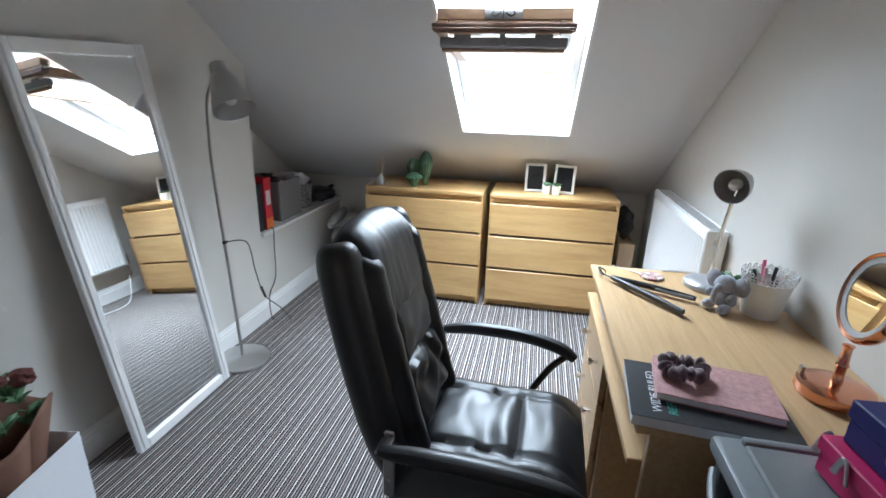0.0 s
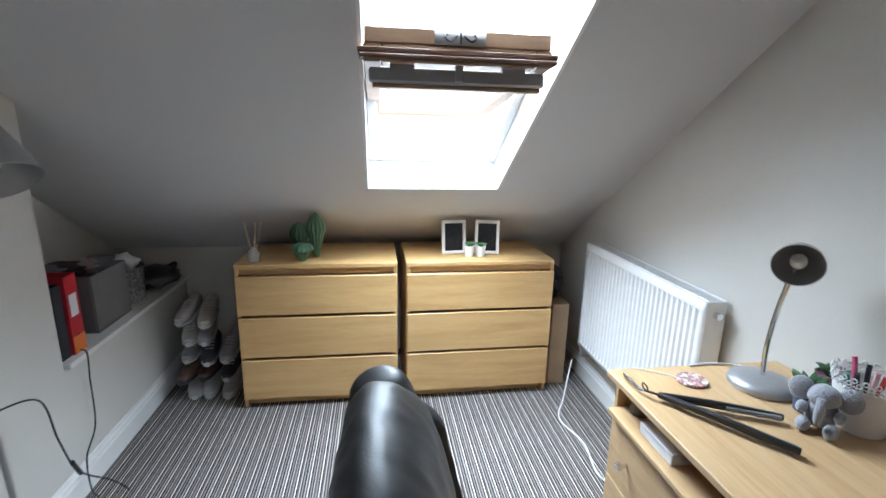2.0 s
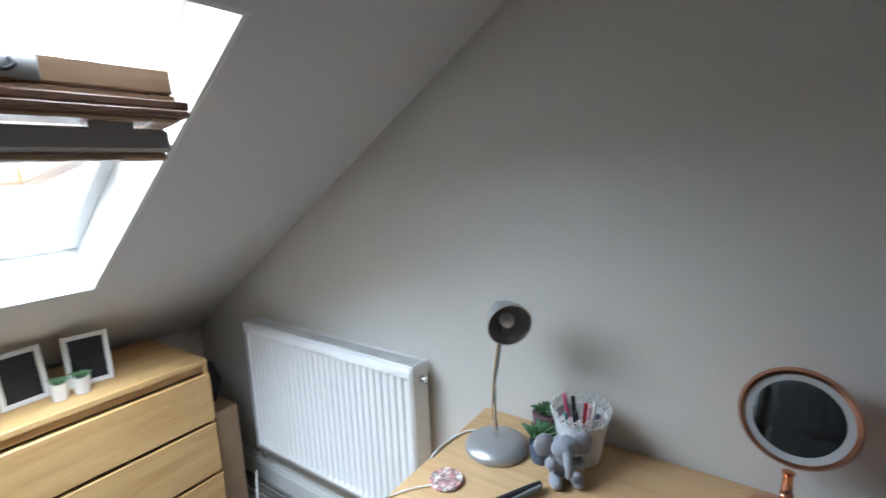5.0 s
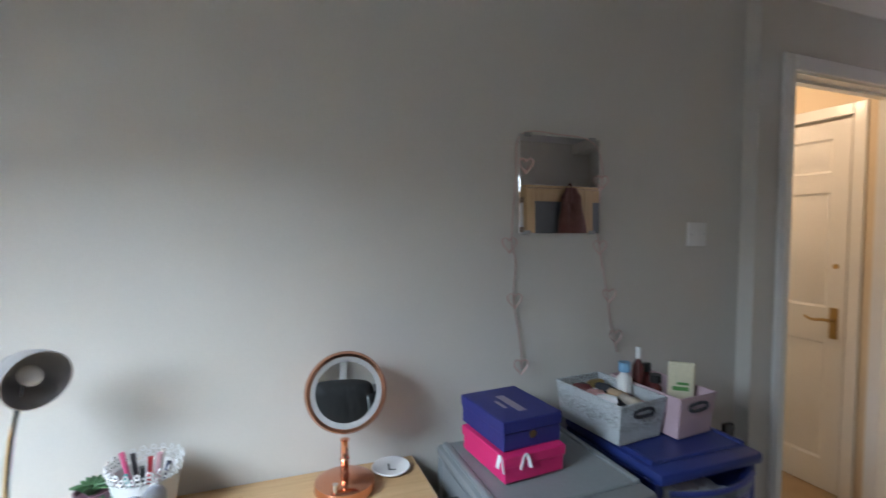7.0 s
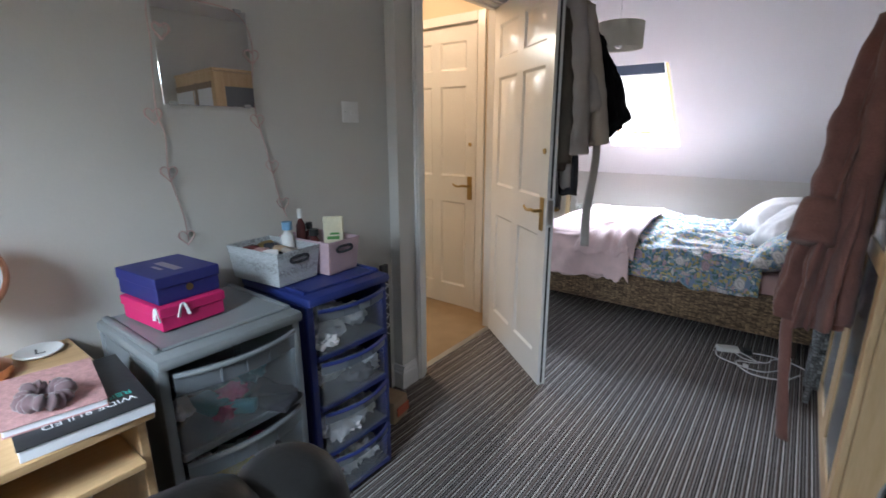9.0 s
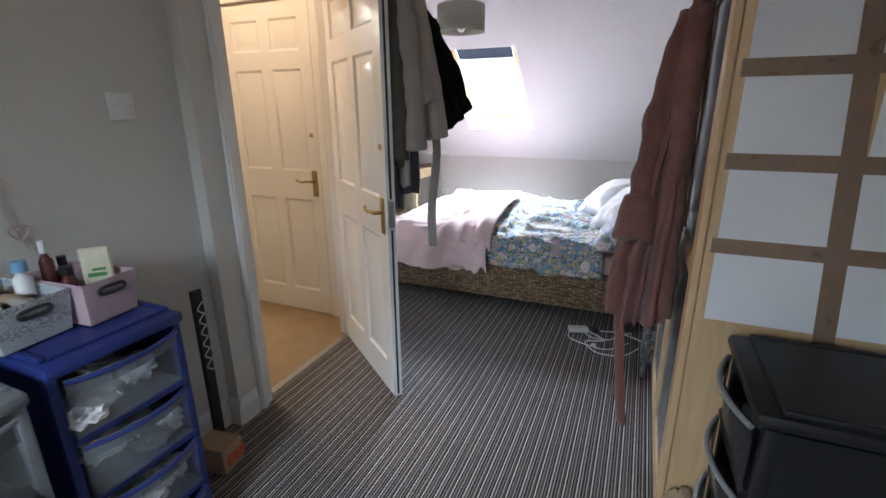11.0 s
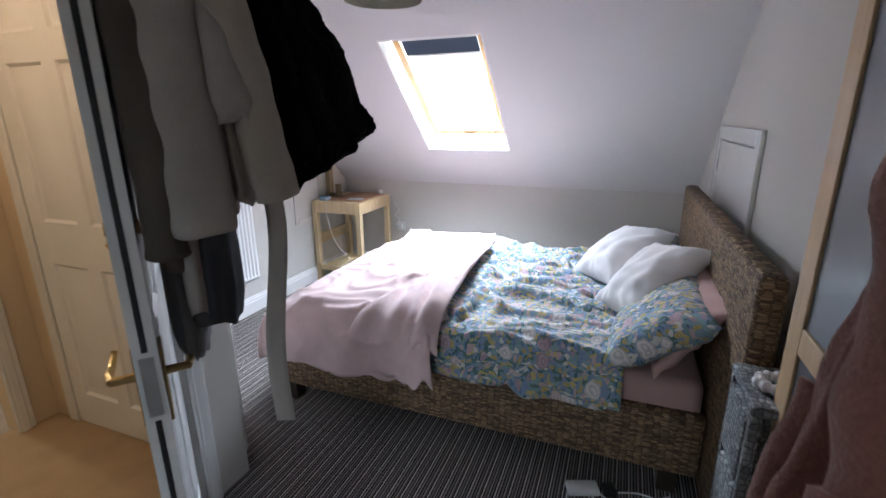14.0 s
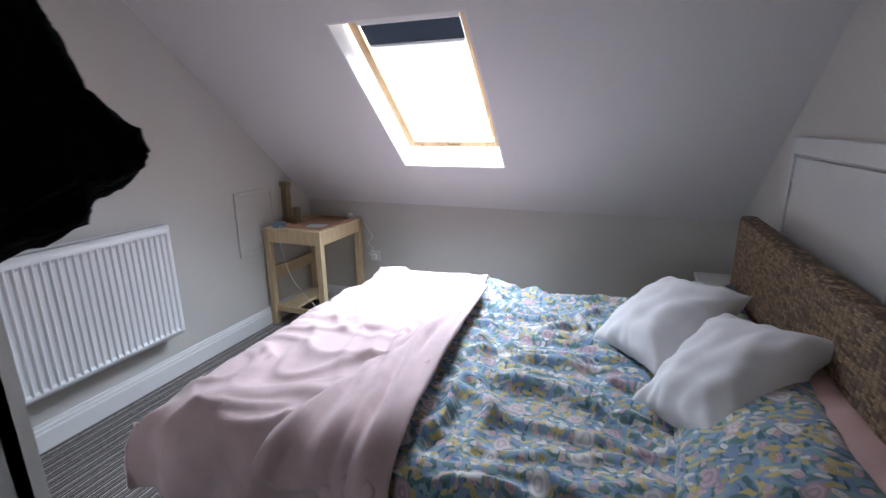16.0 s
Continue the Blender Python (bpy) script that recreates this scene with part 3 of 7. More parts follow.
tube(bm, [(0.04, 0.458, -0.055), (0.045, 0.462, -0.045), (0.03, 0.462, -0.036), (0.01, 0.46, -0.05)], 0.003, 6); box(bm, -0.002, 0.002, 0.456, 0.462, -0.06, -0.03)
part("latch_spring", bm, BLACKP, hp)
bm = B(); box(bm, -0.27, 0.27, 0.40, 0.452, -0.07, -0.0255, 0.003)
part("top_rail", bm, PINEX, w1)
bm = B()
for u in (W1[0] + 0.012, W1[1] - 0.052):
    box(bm, u, u + 0.04, 0.02, 1.16, -0.2, -0.15, 0.004, m=S1)
box(bm, W1[0] + 0.052, W1[1] - 0.052, 0.0, 0.03, -0.2, -0.15, 0.003, m=S1); box(bm, W1[0] + 0.052, W1[1] - 0.052, 1.13, 1.168, -0.2, -0.15, 0.003, m=S1)
structure("window_frame", bm, mat("white_stained_pine", (0.72, 0.72, 0.72), 0.4, var=0.05), "pale frame of the roof window", "window")
# bedroom window, shut, with its blind a little down
w2m = S2 @ Matrix.Translation(((W2[0] + W2[1]) / 2, 0.545, -0.14))
w2 = sash("window_2", 0.615, 0.99, wood("pine_sash", (0.55, 0.33, 0.13), (0.72, 0.48, 0.24), 1, 0.4, 12, 4, 0.3), w2m, "shut pine roof window with a dark blind")
bm = B(); box(bm, -0.25, 0.25, 0.285, 0.405, 0.012, 0.018, 0.002)
bl = part("blind", bm, BLIND, w2, "dark navy roller blind, almost fully up")
bm = B(); box(bm, -0.25, 0.25, 0.272, 0.287, 0.009, 0.022, 0.003)
part("blind_rail", bm, WHITEP, bl, "pale bottom rail")
bm = B(); box(bm, -0.26, 0.26, 0.405, 0.49, 0.0, 0.032, 0.004)
part("blind_case", bm, WHITEP, w2)
bm = B(); box(bm, -0.04, 0.04, -0.475, -0.46, 0.02, 0.032, 0.004); box(bm, -0.22, -0.2, -0.475, -0.46, 0.02, 0.03); box(bm, 0.2, 0.22, -0.475, -0.46, 0.02, 0.03)
part("catch", bm, BRASS, w2)

# sky light in the two openings, mostly from overhead
def sky_lamp(name, m, w, h, watts, colour, out, toward):
    c = m @ Vector((*out, -0.36))
    n = (m.to_3x3() @ Vector((0, 0, 1))).normalized()
    aim = (n * (1 - toward) + Vector((0, 0, -1)) * toward).normalized()
    lamp = area_lamp(name, look(c, c + aim), w, h, watts, colour)
    lamp.data.spread = radians(140)


sky_lamp("skylight_study", S1, 0.75, 1.2, 132, (0.67, 0.83, 1.0), (-0.2765, 0.62), 0.5)
sky_lamp("skylight_bedroom", S2, 0.72, 1.0, 150, (0.70, 0.82, 1.0), ((W2[0] + W2[1]) / 2, 0.56), 0.58)
# two point lamps added out of view to light the landing and bathroom
lamp = new("landing_lamp", bpy.data.lights.new("landing_lamp", "POINT"))
lamp.data.energy, lamp.data.color, lamp.data.shadow_soft_size = 7.4, (1.0, 0.70, 0.47), 0.08
lamp.location = (1.25, 0.1, 2.2)
lamp = new("bathroom_lamp", bpy.data.lights.new("bathroom_lamp", "POINT"))
lamp.data.energy, lamp.data.color, lamp.data.shadow_soft_size = 27, (1.0, 0.93, 0.83), 0.1
lamp.location = (3.2, -0.4, 2.2)

# ---- study: furniture ----
def chest():
    t = thing("chest_of_drawers", "oak-veneer three-drawer chest standing under the sloping ceiling", "chest of drawers", pose(-0.853, 4.0, 0), "pair of chests")
    w, d, h = 0.80, 0.48, 0.78
    bm = B(); box(bm, -w / 2, w / 2, 0, d, h - 0.022, h, 0.002)
    part("top", bm, BEECH, t)
    for x in (-w / 2, w / 2 - 0.02):
        bm = B(); box(bm, x, x + 0.02, 0.004, d, 0, h - 0.0225, 0.002)
        part("side", bm, BEECH, t)
    bm = B(); box(bm, -w / 2 + 0.02, w / 2 - 0.02, 0.45, d - 0.004, 0.04, h - 0.023)
    part("back", bm, BEECH, t)
    bm = B(); box(bm, -w / 2 + 0.02, w / 2 - 0.02, 0.02, 0.035, h - 0.055, h - 0.023)
    part("rail", bm, BEECH, t)
    bm = B(); box(bm, -w / 2 + 0.02, w / 2 - 0.02, 0.04, 0.055, 0.0, 0.05)
    part("plinth", bm, BEECH, t)
    for z0, z1 in ((0.055, 0.275), (0.29, 0.505), (0.52, 0.722)):
        bm = B(); box(bm, -w / 2 + 0.004, w / 2 - 0.004, -0.016, 0.003, z0, z1, 0.003)
        dr = part("drawer", bm, BEECH, t)
        bm = B(); box(bm, -w / 2 + 0.03, w / 2 - 0.03, 0.02, 0.44, z0 + 0.015, z1 - 0.04)
        part("drawer_box", bm, BEECH, dr)
    return t


c0 = chest()
copy_thing(c0, pose(-0.007, 4.002, 0, 0, 0, 0.6))


def radiator(x, y0, y1, z0, z1, side, label, valve_end):
    """Double panel with vertical flutes; side -1 faces west."""
    t = thing("radiator", label, "radiator", pose(x, (y0 + y1) / 2, 0))
    L = y1 - y0
    bm = B()
    n = int(L / 0.033)
    pts = []
    for i in range(n):
        a = -L / 2 + 0.02 + (L - 0.04) * i / n
        p = (L - 0.04) / n
        pts += [(a, 0.0), (a + p * 0.22, 0.009), (a + p * 0.72, 0.009), (a + p * 0.9, 0.0)]
    pts = [(-L / 2, 0.002)] + pts + [(L / 2, 0.002)]
    zs = [z0, z0 + 0.02, z0 + 0.035, z1 - 0.05, z1 - 0.035, z1]
    rows = []
    for k, z in enumerate(zs):
        g = 1.0 if k in (2, 3) else 0.0
        rows.append([bm.verts.new((side * (0.006 - q * g), a, z)) for a, q in pts])
    for r, s in zip(rows, rows[1:]):
        for i in range(len(pts) - 1):
            bm.faces.new((r[i], r[i + 1], s[i + 1], s[i]))
    part("front_panel", bm, RADW, t, smooth=25, solid=0.003)
    bm = B(); box(bm, -side * 0.06, -side * 0.072, -L / 2, L / 2, z0, z1 - 0.02, 0.004)
    part("back_panel", bm, RADW, t)
    for y in (-L / 2 - 0.003, L / 2 + 0.001):
        bm = B(); box(bm, side * 0.004, -side * 0.075, y, y + 0.004, z0 + 0.01, z1 + 0.004, 0.0015)
        part("end_cover", bm, RADW, t)
    bm = B()
    box(bm, side * 0.003, side * -0.008, -L / 2, L / 2, z1 - 0.004, z1 + 0.006, 0.002); box(bm, -side * 0.068, -side * 0.074, -L / 2, L / 2, z1 - 0.004, z1 + 0.006, 0.002)
    for i in range(int(L / 0.014)):
        y = -L / 2 + 0.007 + i * 0.014
        box(bm, side * -0.008, -side * 0.068, y, y + 0.005, z1 - 0.002, z1 + 0.003)
    part("grille", bm, RADW, t)
    ve = valve_end * (L / 2 + 0.004)
    bm = B(); cone(bm, (-side * 0.035, ve, z1 - 0.045), (-side * 0.035, ve + valve_end * 0.02, z1 - 0.045), 0.014, 0.012, 14)
    v = part("bleed_valve", bm, CHROME, t)
    bm = B(); cone(bm, (-side * 0.035, -ve, z0 + 0.04), (-side * 0.035, -ve - valve_end * 0.035, z0 + 0.04), 0.012, 0.012, 12)
    cone(bm, (-side * 0.035, -ve - valve_end * 0.035, z0 + 0.0), (-side * 0.035, -ve - valve_end * 0.035, z0 + 0.09), 0.014, 0.012, 12)
    tube(bm, [(-side * 0.035, -ve - valve_end * 0.035, z0), (-side * 0.035, -ve - valve_end * 0.035, z0 - 0.06), (-side * 0.05, -ve - valve_end * 0.035, z0 - 0.1), (-side * 0.09, -ve - valve_end * 0.035, z0 - 0.1)], 0.008, 8)
    part("valve", bm, CHROME, t, "chrome valve and white pipe")
    for y in (-L / 3, L / 3):
        bm = B(); box(bm, -side * 0.072, -side * 0.099, y - 0.015, y + 0.015, z0 + 0.05, z1 - 0.1, 0.002)
        part("bracket", bm, RADW, t)
    return t


radiator(0.59, 3.088, 4.038, 0.27, 0.866, -1, "white double-panel radiator on the wall by the desk", -1)
radiator(BE - 0.10, -1.84, -0.82, 0.29, 0.90, -1, "white fluted radiator on the bedroom wall", -1)


def desk():
    t = thing("desk", "beech-laminate desk with a drawer pedestal, cluttered top", "desk", pose(0.112, 1.897, 0))
    bm = B(); box(bm, 0, 0.565, 0, 0.97, 0.735, 0.755, 0.0025)
    part("desktop", bm, DESKW, t)
    for y in (0.01, 0.945):
        bm = B(); box(bm, 0.03, 0.555, y, y + 0.018, 0, 0.7345, 0.002)
        part("side_panel", bm, DESKW, t)
    bm = B(); box(bm, 0.04, 0.55, 0.50, 0.518, 0, 0.63, 0.002)
    part("divider", bm, DESKW, t)
    bm = B(); box(bm, 0.52, 0.535, 0.03, 0.944, 0.3, 0.733)
    part("back_panel", bm, DESKW, t)
    bm = B(); box(bm, 0.0, 0.5, 0.03, 0.943, 0.632, 0.648, 0.002)
    sh = part("shelf", bm, DESKW, t, "shelf under the top")
    for z0, z1 in ((0.43, 0.622), (0.235, 0.425), (0.04, 0.23)):
        bm = B(); box(bm, 0.018, 0.034, 0.522, 0.943, z0, z1, 0.002)
        dr = part("drawer", bm, DESKW, t)
        for y in (0.62, 0.84):
            bm = B(); cone(bm, (0.018, y, (z0 + z1) / 2), (-0.004, y, (z0 + z1) / 2), 0.006, 0.006, 10); cone(bm, (-0.003, y, (z0 + z1) / 2), (-0.014, y, (z0 + z1) / 2), 0.012, 0.012, 12)
            part("knob", bm, CHROME, dr, "chrome knob")
        bm = B(); box(bm, 0.034, 0.48, 0.53, 0.935, z0 + 0.01, z1 - 0.03)
        part("drawer_box", bm, DESKW, dr)
    return t


desk()


def drawer_unit(name, label, m, w, d, h, body, levels, pane=DRAWG, lip=None):
    """Plastic tower on local x (width), y (depth, front at 0); bowed see-through drawers."""
    t = thing(name, label, "drawer unit", m)
    bm = B()
    # rounded top tray
    box(bm, -w / 2, w / 2, -0.015, d, h - 0.045, h - 0.012, 0.012, seg=2)
    box(bm, -w / 2 + 0.03, w / 2 - 0.03, 0.03, d - 0.03, h - 0.014, h - 0.004, 0.004)
    part("top", bm, body, t)
    for x in (-w / 2 + 0.012, w / 2 - 0.03):
        bm = B(); box(bm, x, x + 0.018, 0.03, d - 0.02, h - 0.015, h, 0.005, seg=2)
        part("top_rib", bm, body, t)
    for x in (-w / 2 + 0.004, w / 2 - 0.03):
        for y in (0.004, d - 0.034):
            bm = B(); box(bm, x, x + 0.026, y, y + 0.03, 0.0, h - 0.045, 0.006, seg=2)
            part("post", bm, body, t)
    for x in (-w / 2 + 0.008, w / 2 - 0.014):
        bm = B(); box(bm, x, x + 0.005, 0.03, d - 0.03, 0.03, h - 0.05)
        part("side", bm, body, t)
    bm = B(); box(bm, -w / 2 + 0.03, w / 2 - 0.03, d - 0.012, d - 0.006, 0.03, h - 0.05)
    part("back", bm, body, t)
    dh = (h - 0.075) / levels
    for k in range(levels):
        z0 = 0.03 + k * dh
        bm = B(); box(bm, -w / 2 + 0.03, w / 2 - 0.03, 0.0, d - 0.03, z0 - 0.006, z0 + 0.006, 0.003); box(bm, -w / 2 + 0.028, w / 2 - 0.028, -0.008, 0.012, z0 - 0.012, z0 + 0.01, 0.004)
        part("shelf_rim", bm, body, t)
        bm = B()
        n = 14
        a0, a1 = -w / 2 + 0.034, w / 2 - 0.034
        def front(u, v):
            x = a0 + (a1 - a0) * u
            return (x, -0.004 - 0.035 * (1 - (2 * u - 1) ** 2) * (0.35 + 0.65 * v), z0 + 0.011 + (dh - 0.024) * v)
        sheet(bm, n, 5, front)
        dr = part("drawer", bm, pane, t, "clear plastic drawer")
        bm = B()
        def band(u, v):
            x, y, z = front(u, 0.74 + 0.26 * v)
            return (x, y - 0.004, z)
        sheet(bm, n, 3, band)
        part("frosted_band", bm, BANDG if pane is DRAWG else pane, dr, "frosted band along the drawer's lip")
        for q in (0.3, 0.5, 0.7):
            bm = B(); p0, p1 = front(q, 0.76), front(q, 0.97)
            tube(bm, [(p0[0], p0[1] - 0.006, p0[2]), (p1[0], p1[1] - 0.006, p1[2])], 0.0025, 6, 2)
            part("rib", bm, BANDG, dr)
        bm = B(); box(bm, a0, a1, 0.0, d - 0.05, z0 + 0.01, z0 + 0.013)
        part("tray", bm, pane, dr)
        bm = B()
        tube(bm, [(a0 + (a1 - a0) * i / 10, -0.010 - 0.037 * (1 - (2 * i / 10 - 1) ** 2), z0 + dh - 0.02) for i in range(11)], 0.0065, 8, 3)
        part("handle_lip", bm, lip or body, dr)
    return t


# both face west: local -y points to -x
FACEW = lambda x, y: pose(x, y, 0, 0, 0, -90)
drawer_unit("grey_drawer_unit", "grey plastic drawer tower with clear drawers beside the desk", FACEW(0.235, 1.645), 0.40, 0.39, 0.815, GREYP, 3)
drawer_unit("blue_drawer_unit", "navy plastic drawer tower with four clear drawers", FACEW(0.278, 1.215), 0.36, 0.38, 0.822, BLUEP, 4)
drawer_unit("black_drawer_unit", "black plastic drawer tower beside the wardrobe", pose(-1.21, 0.765, 0, 0, 0, 90), 0.37, 0.42, 0.82, TOWERB, 4, SMOKE, GREYP)


def office_chair():
    t = thing("office_chair", "black leather high-back office chair with padded arms", "chair", pose(-0.185, 2.19, 0, 0, 0, -2))
    # local: faces +x
    bm = B()
    for i in range(5):
        w = 2 * math.pi * i / 5 + 0.3
        c, s = math.cos(w), math.sin(w)
        tube(bm, [(0, 0, 0.115), (0.14 * c, 0.14 * s, 0.11), (0.29 * c, 0.29 * s, 0.075)], lambda q: 0.03 - 0.014 * q, 8, 5)
    part("star_base", bm, BLACKP, t)
    for i in range(5):
        w = 2 * math.pi * i / 5 + 0.3
        bm = B(); x, y = 0.29 * math.cos(w), 0.29 * math.sin(w)
        cone(bm, (x - 0.022, y, 0.028), (x - 0.004, y, 0.028), 0.028, 0.028, 16); cone(bm, (x + 0.004, y, 0.028), (x + 0.022, y, 0.028), 0.028, 0.028, 16); cone(bm, (x, y, 0.03), (x, y, 0.08), 0.01, 0.01, 8)
        part("castor", bm, BLACKP, t)
    bm = B(); cone(bm, (0, 0, 0.11), (0, 0, 0.28), 0.028, 0.026, 16); cone(bm, (0, 0, 0.28), (0, 0, 0.36), 0.016, 0.016, 14); box(bm, -0.12, 0.1, -0.2, 0.2, 0.35, 0.379, 0.006)
    part("column", bm, BLACKP, t)

    # seat cushion: a thick rounded pad with stitched channels
    bm = B()
    def seat_top(u, v):
        x, y = -0.24 + 0.5 * u, -0.255 + 0.51 * v
        e = min(1, 5 * min(u, 1 - u, v, 1 - v))
        e = math.sin(e * math.pi / 2)
        groove = math.exp(-((abs(v - 0.5) - 0.26) / 0.015) ** 2) + math.exp(-((u - 0.62) / 0.014) ** 2) * (0.6 if abs(v - 0.5) < 0.26 else 0.2)
        z = 0.405 + 0.075 * e + 0.02 * math.sin(math.pi * v) - 0.016 * groove * e - 0.03 * max(0, u - 0.8) * 5 * 0.4
        z += 0.008 * noise.noise(Vector((u * 9, v * 4, 1))) * e
        if abs(v - 0.5) < 0.26 and u < 0.6:
            z += 0.0045 * math.sin(u * 26 + 3 * noise.noise(Vector((v * 5, u * 2, 4))))
        return (x, y, z)
    sheet(bm, 48, 40, seat_top)
    sheet(bm, 10, 8, lambda u, v: (-0.23 + 0.48 * u, -0.245 + 0.49 * v, 0.38 + 0.0 * u))
    r = [e for e in bm.edges if e.is_boundary]
    bmesh.ops.bridge_loops(bm, edges=r)
    part("seat", bm, LEATHER, t, "padded leather seat with stitched channels", 60)
    # backrest: tall, leaning back, with side bolsters and a head pad rolled over the top
    lean = math.tan(radians(14.8))
    def back(u, v, front):
        # u across, v up
        z = 0.42 + 0.60 * v
        half = 0.225 * (1 - 0.10 * (max(0, v - 0.6) / 0.4) ** 2) * (1 - max(0, v - 0.93) * 1.8)
        y = half * (2 * u - 1)
        base = -0.235 - (z - 0.42) * lean
        e = math.sin(min(1, 7 * min(u, 1 - u, (1 - v) * 1.3, v + 0.1)) * math.pi / 2)
        if front:
            th = 0.05 * e
            th -= 0.020 * math.exp(-((abs(u - 0.5) - 0.29) / 0.018) ** 2) * e
            th -= 0.016 * math.exp(-((v - 0.44) / 0.010) ** 2) * e * (1 if abs(u - 0.5) < 0.29 else 0.1)
            if abs(u - 0.5) < 0.29:
                th += 0.012 * math.sin(math.pi * min(1, abs(v - 0.44) * 3)) * e
                if v < 0.42:
                    th += 0.012 * math.sin(v * 34 + 4.0 * noise.noise(Vector((u * 6, v * 3, 2)))) * e
            else:
                th += 0.020 * e
            th += 0.005 * noise.noise(Vector((u * 7, v * 12, 5)))
            return (base + 0.03 + th, y, z + 0.012 * e)
        return (base - 0.02 - 0.035 * e, y, z)
    bm = B()
    sheet(bm, 44, 60, lambda u, v: back(u, v, True))
    sheet(bm, 44, 60, lambda u, v: back(u, v, False))
    bmesh.ops.bridge_loops(bm, edges=[e for e in bm.edges if e.is_boundary])
    part("backrest", bm, LEATHER, t, "tall padded leather backrest", 60)
    bm = B()
    def pad(u, v):
        # a thick saddle rolled over the top: front face, crown and back in one loop
        w = 2 * math.pi * v
        a = 2 * u - 1
        c, sn = math.cos(w), math.sin(w)
        e = max(0.0, 1 - abs(a) ** 7) ** 0.5
        hz = 0.155 * (1 - 0.10 * a * a) if sn > 0 else 0.125
        px = 0.070 * math.copysign(abs(c) ** 0.62, c) * (0.82 + 0.18 * e) * (1 - 0.45 * max(0.0, sn) ** 4)
        pz = hz * math.copysign(abs(sn) ** 0.72, sn) * (0.80 + 0.20 * e)
        zc = 0.915
        n = 0.004 * noise.noise(Vector((a * 3, c * 2, sn * 2))) + 0.003 * noise.noise(Vector((a * 9, c * 3, sn * 6)))
        return (-0.235 - (zc + pz - 0.42) * lean + 0.026 + px + n, 0.168 * a * (1 - 0.05 * max(0.0, sn)), zc + pz)
    sheet(bm, 40, 48, pad)
    bmesh.ops.remove_doubles(bm, verts=bm.verts, dist=0.0005)
    bmesh.ops.holes_fill(bm, edges=[e for e in bm.edges if e.is_boundary], sides=0)
    part("head_pad", bm, LEATHER, t, "thick leather head pad rolled over the top", 60)
    for s in (-1, 1):
        bm = B()
        tube(bm, [(-0.222 - (z - 0.42) * lean, s * y, z) for z, y in ((0.43, 0.20), (0.6, 0.212), (0.75, 0.210), (0.88, 0.200), (0.97, 0.190), (1.035, 0.178))], lambda q: 0.056 - 0.030 * abs(2 * q - 1) ** 8, 20, 10)
        part("side_bolster", bm, LEATHER, t, "", 60)
    for s in (-1, 1):
        bm = B()
        tube(bm, [(-0.23, 0.31 * s, 0.585), (-0.12, 0.318 * s, 0.60), (0.05, 0.318 * s, 0.597), (0.17, 0.31 * s, 0.575), (0.225, 0.30 * s, 0.545)], lambda q: 0.03 - 0.012 * abs(2 * q - 1) ** 3, 12, 8, flat=0.75)
        part("arm_pad", bm, LEATHER, t)
        bm = B()
        tube(bm, [(0.205, 0.305 * s, 0.555), (0.15, 0.30 * s, 0.50), (0.09, 0.27 * s, 0.41), (0.06, 0.2 * s, 0.385)], 0.019, 10, 6, flat=0.6)
        part("arm_strut", bm, BLACKP, t)
        bm = B(); box(bm, -0.245, -0.215, 0.255 * s - 0.004, 0.255 * s + 0.004, 0.40, 0.60, 0.003); cone(bm, (-0.23, 0.253 * s, 0.45), (-0.23, 0.266 * s, 0.45), 0.007, 0.007, 8); cone(bm, (-0.23, 0.253 * s, 0.54), (-0.23, 0.266 * s, 0.54), 0.007, 0.007, 8); box(bm, -0.245, -0.215, 0.25 * s, 0.31 * s, 0.575, 0.585, 0.002)
        part("arm_bracket", bm, STEEL, t, "steel arm bracket with bolts")
    return t


office_chair()


